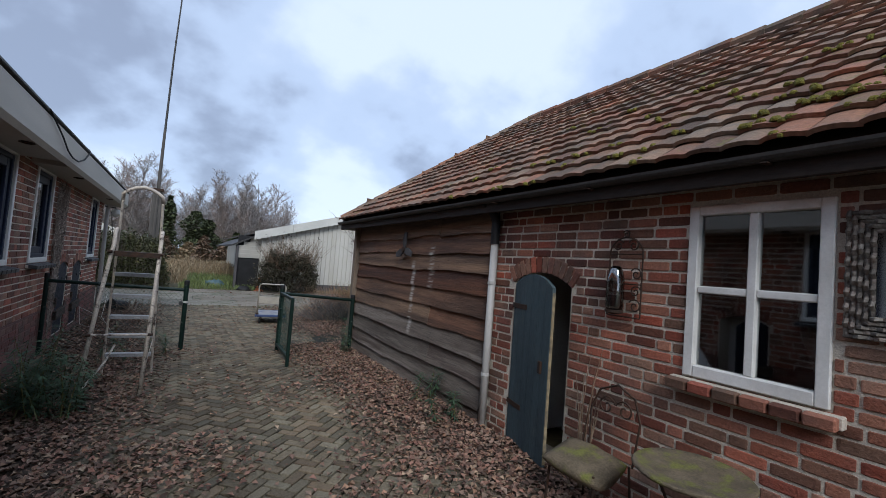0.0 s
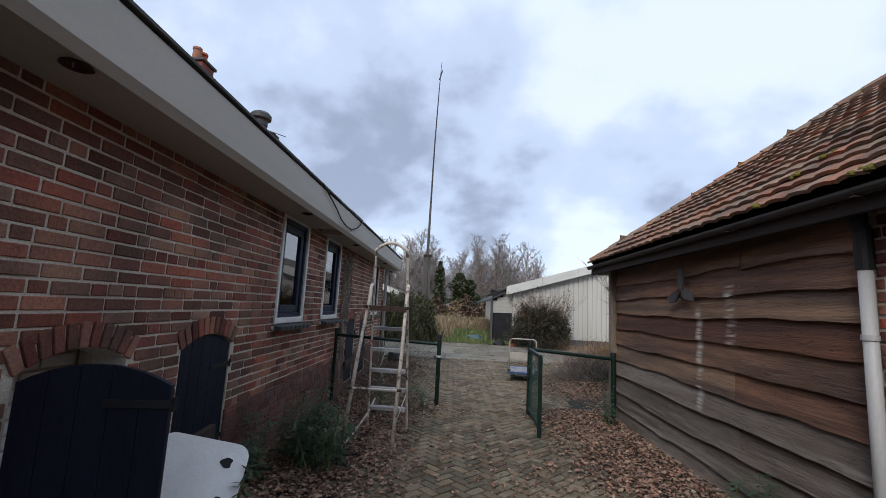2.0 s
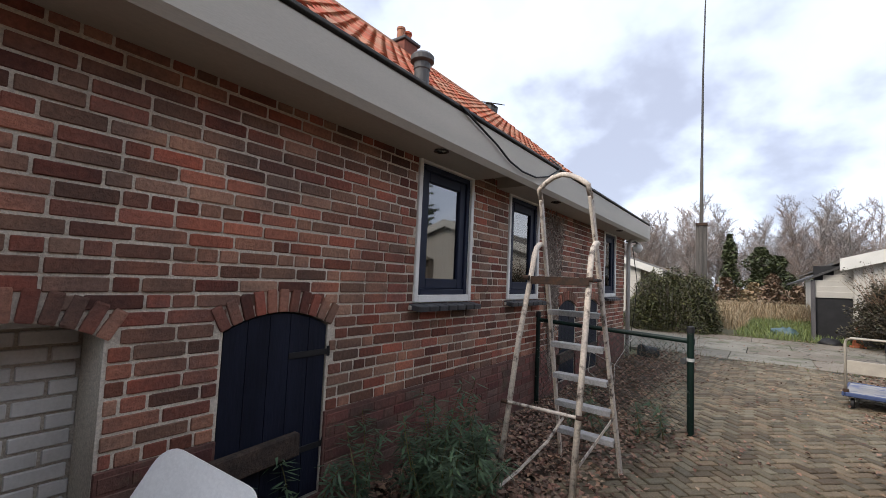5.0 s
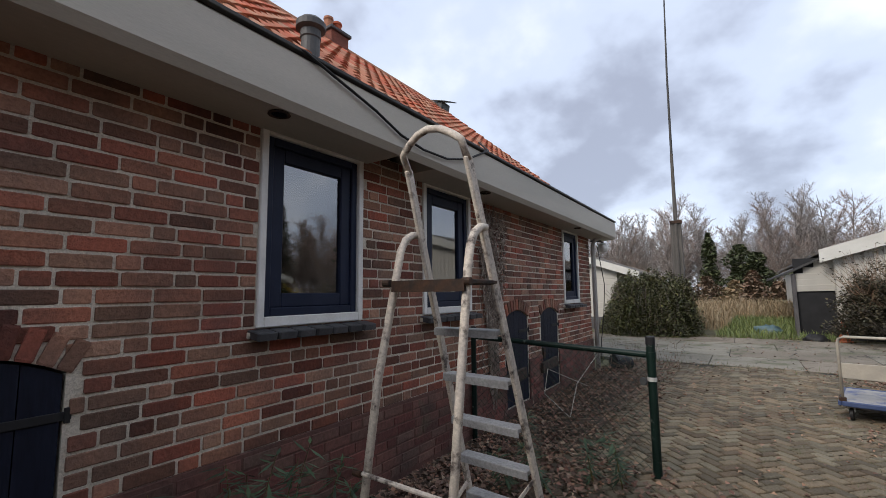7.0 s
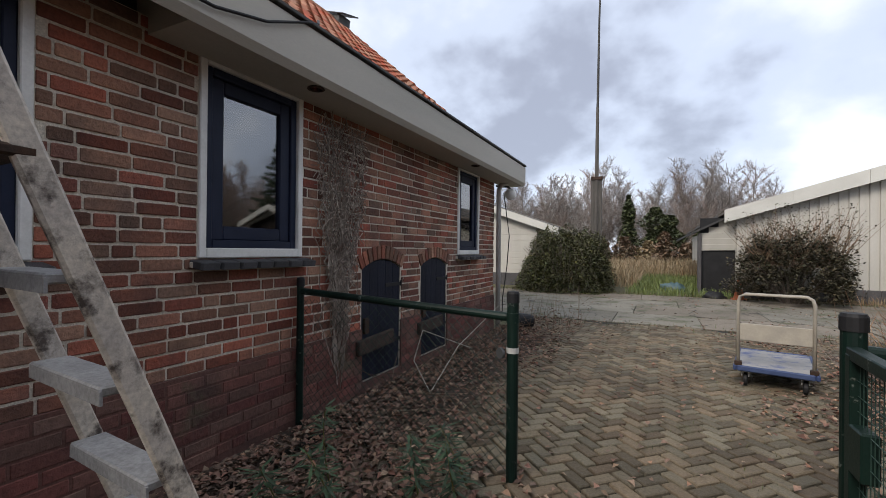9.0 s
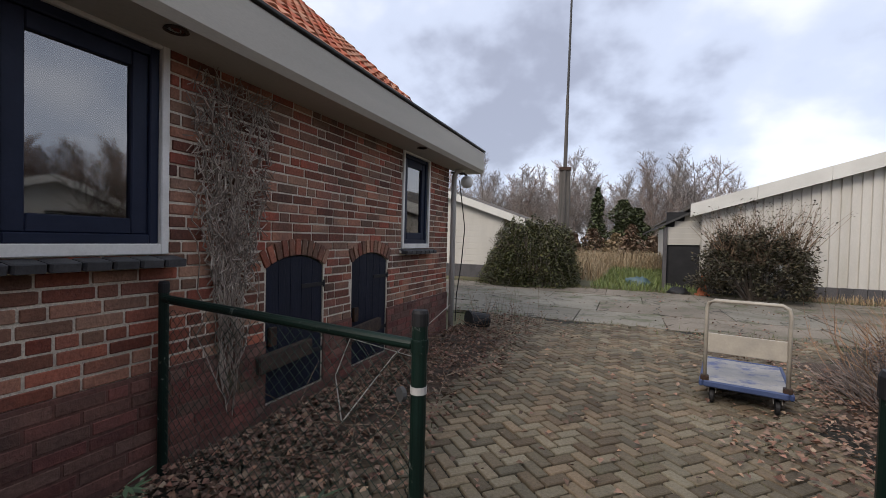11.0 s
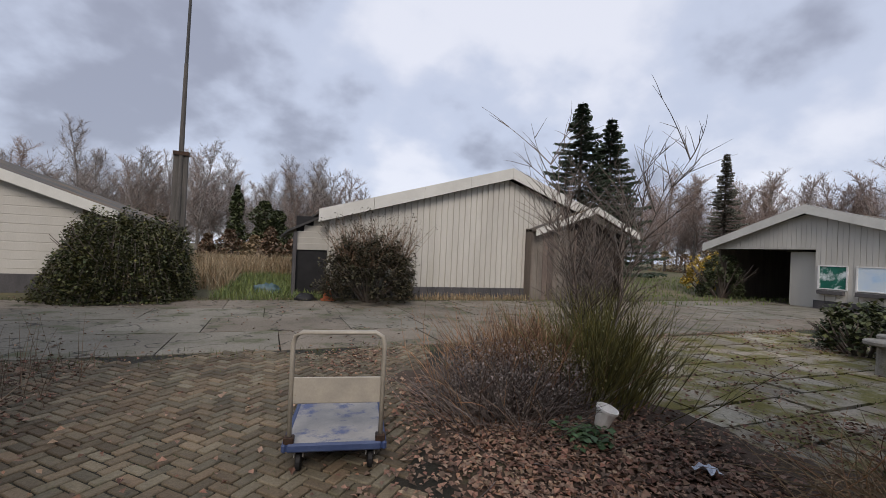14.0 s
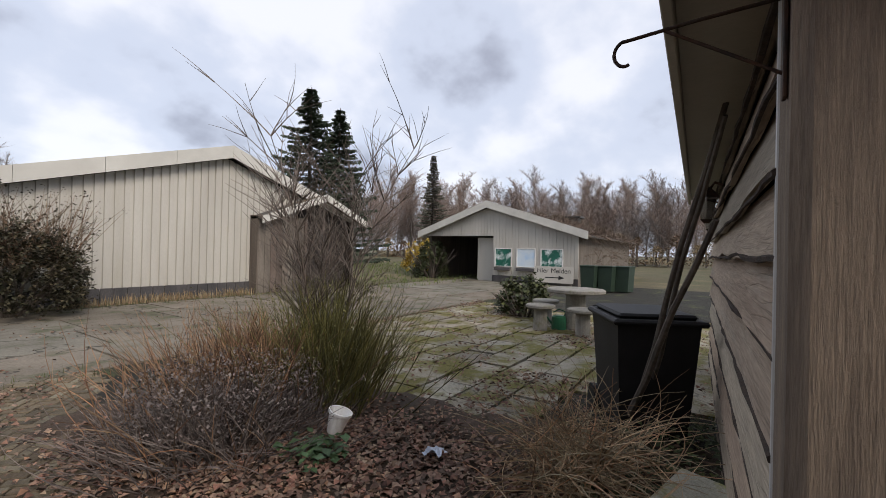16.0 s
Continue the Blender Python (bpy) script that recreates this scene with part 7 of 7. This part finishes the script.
def spruce(x, y, h, w, rg, label="tall dark spruce behind the barn", needles=M_NEEDLE):
    ob = thing("spruce_tree", label, "tree", group="spruces")
    tr, nd = MB(), MB()
    tr.tube([(x, y, -0.3), (x, y, h)], [0.24, 0.03], 7)
    z = 0.8
    while z < h - 0.15:
        t = z / h
        L = w * (1 - t) ** 0.85 * rg.uniform(0.8, 1.1) + 0.15
        for k in range(8):
            a = rg.uniform(0, 6.28)
            l = L * rg.uniform(0.65, 1.15)
            d = Vector((math.cos(a), math.sin(a), 0))
            pts = [Vector((x, y, z)) + d * (l * s) + Vector((0, 0, -0.28 * l * s + 0.26 * l * s * s)) for s in (0, 0.35, 0.7, 1.0)]
            tr.tube(pts, [0.03, 0.02, 0.012, 0.005], 3, False)
            side = Vector((-d.y, d.x, 0))
            for _ in range(int(16 + 34 * l)):
                s = rg.uniform(0.12, 1.0) * 3
                i = min(2, int(s))
                q = pts[i].lerp(pts[i + 1], s - i)
                sp = rg.choice((-1, 1))
                tip = q + side * sp * rg.uniform(0.15, 0.55) * (1.25 - s / 3) + d * rg.uniform(0.05, 0.2) + Vector((0, 0, rg.uniform(-0.26, 0.03)))
                wv = d * 0.075
                nd.add([tuple(v) for v in (q, q.lerp(tip, 0.5) + wv, tip, q.lerp(tip, 0.5) - wv)], [(0, 1, 2, 3)])
        z += 0.30 + 0.12 * (1 - t)
    part("trunk", tr, M_TRUNK, ob, recalc=False)
    part("crown", nd, needles, ob, recalc=False)


spruce(24.6, 33.5, 13.5, 5.0, rg)
spruce(27.6, 33.6, 12.8, 4.4, rg)
spruce(54.0, 42.5, 15.2, 3.0, rg, "thin pale conifer standing in the far row", leaf_mat("pale_needle", (0.15, 0.145, 0.115), (0.11, 0.11, 0.085), 0.3))

# ---- end of the shed: bracket, lamps, poles, bin, planter ----
hook = thing("hanging_bracket", "black iron hanging-basket bracket with a curled hook", "bracket")
part("arm", MB().tube([(4.31, 7.365, 1.925), (4.30, 7.52, 1.915), (4.30, 7.66, 1.905)] + [(4.30, 7.67 + 0.018 * math.sin(a), 1.887 + 0.018 * math.cos(a) - 0.03 * (a / 4.4)) for a in [0.3 * k for k in range(15)]], 0.0042, 8), M_IRON, hook)
part("stay", MB().tube([(4.30, 7.58, 1.908), (4.31, 7.365, 1.77)], 0.0036, 6), M_IRON, hook)
part("wall_plate", MB().box((4.295, 7.362, 1.72), (4.325, 7.370, 2.0), 0.002), M_IRON, hook)
for x in (7.2, 8.6):
    lamp = thing("coach_lamp", "dark iron coach lamp on the end boards", "lamp", group="coach lamps")
    part("arm", MB().tube([(x, 7.42, 1.95), (x, 7.52, 1.99), (x, 7.56, 1.93)], 0.012, 6), M_IRON, lamp)
    part("lantern_glass", MB().lathe((x, 7.57, 1.70), [(0.045, 0), (0.075, 0.16), (0.075, 0.17)], 6), M_GLASS, lamp)
    part("roof", MB().lathe((x, 7.57, 1.87), [(0.10, 0), (0.06, 0.05), (0.015, 0.09)], 6), M_IRON, lamp)
    part("foot", MB().lathe((x, 7.57, 1.67), [(0.02, 0), (0.05, 0.03)], 6), M_IRON, lamp)
    part("wall_plate", MB().box((x - 0.05, 7.41, 1.86), (x + 0.05, 7.425, 2.05), 0.004), M_IRON, lamp)
for (a, b, r) in (((6.95, 8.05, 0.05), (5.75, 7.46, 2.2), 0.022), ((6.9, 8.1, 0.02), (5.9, 7.5, 1.6), 0.026), ((7.2, 8.0, 0.05), (5.55, 7.47, 2.05), 0.018)):
    pole = thing("leaning_pole", "long bare branch leaning on the end boards", "pole", group="leaning poles")
    A, B = Vector(a), Vector(b)
    part("branch", MB().tube([A.lerp(B, k / 6) + Vector((0.015 * math.sin(k * 2.1), 0.012 * math.cos(k * 1.7), 0)) for k in range(7)], [r * (1.1 - 0.08 * k) for k in range(7)], 7), M_TRUNK, pole)
wbin = thing("wheelie_bin", "black plastic wheelie bin with a closed lid", "bin")
wbin.matrix_basis = pose(7.15, 8.02, -0.02, 0, 0, -62) @ Matrix.Diagonal((1.05, 1.05, 1.12, 1))
mb = MB()
mb.add([(-0.24, -0.28, 0.03), (0.24, -0.28, 0.03), (0.24, 0.28, 0.03), (-0.24, 0.28, 0.03), (-0.29, -0.35, 0.80), (0.29, -0.35, 0.80), (0.29, 0.35, 0.80), (-0.29, 0.35, 0.80)],
       [(3, 2, 1, 0), (4, 5, 6, 7), (0, 1, 5, 4), (1, 2, 6, 5), (2, 3, 7, 6), (3, 0, 4, 7)])
part("body", mb, M_BLACK, wbin)
part("lid", MB().box((-0.33, -0.40, 0.80), (0.33, 0.38, 0.84), 0.015).box((-0.28, -0.34, 0.84), (0.28, 0.33, 0.875), 0.02), M_BLACK, wbin)
part("handle", MB().tube([(-0.27, 0.42, 0.83), (0.27, 0.42, 0.83)], 0.018, 8), M_BLACK, wbin)
for x in (-0.27, 0.27):
    part("wheel", MB().tube([(x - 0.03, 0.3, 0.11), (x + 0.03, 0.3, 0.11)], 0.11, 18), M_BLACK, wbin)
M_BOARDW = mat("flaking_white_board", (0.42, 0.40, 0.33), (0.32, 0.31, 0.25), scale=5, rough=0.85, bump=0.3, c3=(0.26, 0.25, 0.06), c3pos=0.49, c3scale=4)
planter = thing("planter_edge", "flaking white boards edging a mossy bed", "planter")
part("top_board", MB().obox(pose(5.55, 7.60, 0.17, 3, 0, -14), (0.95, 0.32, 0.035), 0.006), M_BOARDW, planter)
part("front_board", MB().obox(pose(5.25, 7.78, 0.06, 8, 0, -14), (0.95, 0.035, 0.20), 0.006), M_BOARDW, planter)
part("side_board", MB().obox(pose(5.03, 7.62, 0.06, 0, 0, 76), (0.30, 0.035, 0.2), 0.006), M_BOARDW, planter)

M_CONC = mat("rough_concrete", (0.27, 0.255, 0.225), (0.20, 0.19, 0.165), scale=6, rough=0.92, bump=0.5, c3=(0.15, 0.15, 0.09), c3pos=0.62)
for x, y in ((10.85, 10.25), (10.75, 9.45), (11.7, 10.45)):
    st = thing("concrete_stool", "round grey concrete stool on a drum pedestal", "stool", group="concrete garden set")
    part("seat", MB().lathe((x, y, 0.40), [(0.25, 0), (0.27, 0.015), (0.27, 0.05), (0.25, 0.065), (0.02, 0.068)], 24), M_CONC, st)
    part("pedestal", MB().lathe((x, y, -0.04), [(0.16, 0), (0.13, 0.03), (0.12, 0.40), (0.14, 0.45)], 20), M_CONC, st)
tb = thing("concrete_table", "round grey concrete garden table on a drum pedestal", "table", group="concrete garden set")
part("tabletop", MB().lathe((11.35, 9.75, 0.68), [(0.50, 0), (0.53, 0.015), (0.53, 0.06), (0.50, 0.075), (0.02, 0.078)], 28), M_CONC, tb)
part("pedestal", MB().lathe((11.35, 9.75, -0.04), [(0.26, 0), (0.20, 0.04), (0.18, 0.68), (0.22, 0.73)], 20), M_CONC, tb)
M_CANGREEN = mat("green_plastic", (0.02, 0.12, 0.06), (0.025, 0.14, 0.07), rough=0.4, bump=0)
can = thing("watering_can", "green plastic watering can beside the concrete table", "watering can")
part("body", MB().lathe((11.15, 10.0, -0.02), [(0.12, 0), (0.135, 0.02), (0.13, 0.24), (0.10, 0.27), (0.06, 0.275)], 18), M_CANGREEN, can)
part("handle", MB().tube([(11.15, 9.9, 0.25), (11.15, 9.88, 0.33), (11.15, 10.0, 0.37), (11.15, 10.1, 0.30)], 0.012, 6), M_CANGREEN, can)
part("spout", MB().tube([(11.15, 10.11, 0.06), (11.15, 10.3, 0.28)], [0.025, 0.015], 8), M_CANGREEN, can)
jun = dome_bush("low_juniper", "low spiky evergreen shrub beside the concrete table", (12.4, 11.2), 0.5, 0.8, M_DKLEAF, rg, 120, 18, 0.2, 0.10)
pot = thing("white_pot", "dirty white plastic pot lying in the bed", "pot")
pot.matrix_basis = pose(5.40, 9.78, 0.08, 14, 10, 0)
part("pot", MB().lathe((0, 0, 0), [(0.05, 0), (0.054, 0.01), (0.078, 0.14), (0.088, 0.145), (0.088, 0.165), (0.078, 0.165), (0.046, 0.02)], 18), M_BOARD, pot)
rag = thing("plastic_scrap", "crumpled pale blue plastic scrap on leaves", "litter")
mb = MB()
rs = random.Random(4)
vs = [(5.55 + 0.03 * i + rs.uniform(-0.015, 0.015), 8.98 + 0.03 * j + rs.uniform(-0.015, 0.015), 0.05 + rs.uniform(0, 0.06)) for j in range(5) for i in range(5)]
mb.add(vs, [(j * 5 + i, j * 5 + i + 1, j * 5 + i + 6, j * 5 + i + 5) for j in range(4) for i in range(4)])
part("sheet", mb, mat("pale_blue_plastic", (0.45, 0.5, 0.58), rough=0.4), rag, recalc=False)

# ---- yard edge ----
M_ORANGE = mat("cone_orange", (0.45, 0.13, 0.05), (0.38, 0.11, 0.05), rough=0.6, bump=0.05)
cone = thing("traffic_cone", "faded orange and white traffic cone by the bush", "traffic cone")
part("cone", MB().lathe((4.42, 19.0, 0.0), [(0.13, 0), (0.10, 0.18), (0.03, 0.55), (0.02, 0.56)], 18), M_ORANGE, cone)
part("band", MB().lathe((4.42, 19.0, 0.27), [(0.089, 0), (0.066, 0.11)], 18), M_WHITE, cone)
part("base", MB().box((4.25, 18.83, -0.03), (4.59, 19.17, 0.02), 0.008), M_ORANGE, cone)


def heap(name, label, cat, c, r, h, material, seed):
    ob = thing(name, label, cat)
    mb = MB()
    n, m = 16, 6
    vs = []
    for j in range(m + 1):
        e = math.pi / 2 * j / m
        for i in range(n):
            a = 2 * math.pi * i / n
            k = 1 + 0.45 * noise.noise((math.cos(a) * 2 + seed, math.sin(a) * 2, e * 2))
            vs.append((c[0] + r * k * math.cos(a) * math.cos(e), c[1] + 0.6 * r * k * math.sin(a) * math.cos(e), c[2] + h * k * math.sin(e)))
    fs = [(j * n + i, j * n + (i + 1) % n, (j + 1) * n + (i + 1) % n, (j + 1) * n + i) for j in range(m) for i in range(n)]
    mb.add(vs, fs)
    part("sheet", mb, material, ob, smooth=True, recalc=False)


heap("tarpaulin", "crumpled teal tarpaulin lying in the grass", "tarpaulin", (2.9, 20.9, -0.02), 0.42, 0.26, mat("teal_tarp", (0.05, 0.10, 0.115), (0.09, 0.14, 0.15), scale=9, rough=0.5), 3)
heap("rubbish_bag", "black plastic rubbish bag at the edge of the concrete", "bag", (3.85, 18.95, -0.03), 0.27, 0.20, M_BLACK, 8)

# garage front: posters, sills, sign, bins, overgrowth
M_POSTER = mat("green_poster", (0.01, 0.10, 0.07), (0.015, 0.14, 0.10), scale=3, rough=0.3, bump=0, c3=(0.65, 0.72, 0.70), c3pos=0.56, c3scale=2.2)
M_POSTERB = mat("pale_blue_poster", (0.55, 0.66, 0.76), (0.62, 0.70, 0.74), scale=2, rough=0.3, bump=0, c3=(0.40, 0.58, 0.76), c3pos=0.55)
for k, (a, b, m, lab) in enumerate(((14.55, 15.40, M_POSTER, "window covered by a green and white poster"), (13.3, 14.2, M_POSTERB, "window covered by a pale blue poster"), (11.95, 12.95, M_POSTER, "window covered by a green and white poster"))):
    w = thing("window_%d" % (6 + k), lab + " in the garage", "window", kind="structure")
    w.matrix_basis = GM
    part("poster", MB().box((XG - 0.045, a, 0.80), (XG - 0.034, b, 1.63)), m, w)
    mb = MB()
    for p, q in (((a - 0.06, 0.76), (a, 1.68)), ((b, 0.76), (b + 0.06, 1.68)), ((a, 1.63), (b, 1.68)), ((a, 0.76), (b, 0.80))):
        mb.box((XG - 0.07, p[0], p[1]), (XG - 0.033, q[0], q[1]), 0.004)
    part("window_frame", mb, M_WHITE, w)
    if k < 2:
        part("flower_box", MB().box((XG - 0.24, a, 0.58), (XG - 0.072, b, 0.72), 0.01), M_GREYPLINTH, w, "narrow dark flower box")
sign = thing("sign_board", "white reporting sign with an arrow leaning on the garage", "sign")
sign.matrix_basis = pose(XG - 0.45, 13.75, 0.0) @ Matrix.Rotation(radians(7), 4, "Y")
part("board", MB().box((-0.012, -1.0, 0.12), (0.012, 0.75, 0.84), 0.003), M_SHEET, sign)
txt = bpy.data.curves.new("sign_text", "FONT")
txt.body, txt.size, txt.extrude, txt.align_x = "Hier Melden", 0.30, 0.002, "CENTER"
txt.materials.append(M_BLACK)
word = new("lettering", txt)
word.parent = sign
word.matrix_basis = Matrix.Translation((-0.016, -0.12, 0.56)) @ Matrix(((0, 0, -1, 0), (-1, 0, 0, 0), (0, 1, 0, 0), (0, 0, 0, 1)))
part("arrow", MB().box((-0.018, -0.40, 0.335), (-0.014, 0.25, 0.375)).prism([(-0.62, 0.355), (-0.36, 0.45), (-0.36, 0.26)], -0.018, -0.014, 0), M_BLACK, sign)
for y in (-0.9, 0.65):
    part("leg", MB().box((-0.01, y - 0.03, -0.02), (0.03, y + 0.03, 0.12), 0.003), M_BROWNSIDE, sign)
for k, (x, y) in enumerate(((20.4, 11.75), (20.6, 11.15), (20.9, 10.6))):
    gb = thing("green_bin", "green plastic wheelie bin beside the garage", "bin", group="green bins")
    gb.matrix_basis = pose(x, y, -0.03, 0, 0, 80)
    part("body", MB().prism([(-0.24, 0.03), (0.24, 0.03), (0.29, 0.95), (-0.29, 0.95)], -0.3, 0.3, 1), mat("bin_green", (0.022, 0.042, 0.026), (0.018, 0.035, 0.022), rough=0.6), gb)
    part("lid", MB().box((-0.31, -0.34, 0.95), (0.31, 0.34, 1.01), 0.02), mat("bin_green", (0, 0, 0)), gb)
over = thing("roof_creeper", "dead brown creeper smothering the garage roof and side", "creeper")
over.matrix_basis = GM
mb = MB()
rg = random.Random(9)
for _ in range(3600):
    x, y = rg.uniform(22.2, 33.5), rg.uniform(10.4, 14.6)
    z = 2.25 + (y - 10.7) * 0.325 if y > 10.7 else rg.uniform(0.3, 2.4)
    if y > 12.6 and x < 24.5 and rg.random() < 0.8:
        continue
    stem(mb, (x, min(y, 14.6) if y > 10.7 else 11.1 + rg.uniform(-0.5, 0.1), z + rg.uniform(0, 0.15)), (rg.uniform(-1, 1), rg.uniform(-1, 0.4), rg.uniform(-0.5, 0.5)), rg.uniform(0.3, 0.9), 0.012, rg, 0.9, 3)
part("stem_mass", mb, leaf_mat("creeper_stem", (0.17, 0.12, 0.085), (0.11, 0.08, 0.06), 0.4), over, recalc=False)
vent = thing("roof_vent", "dark square vent hood on the garage roof", "vent")
vent.matrix_basis = GM
part("stack", MB().box((29.5, 13.5, 2.9), (30.1, 14.1, 3.75), 0.01), M_LEAD, vent)
part("hood", MB().box((29.3, 13.3, 3.75), (30.3, 14.3, 3.85), 0.02), M_LEAD, vent)
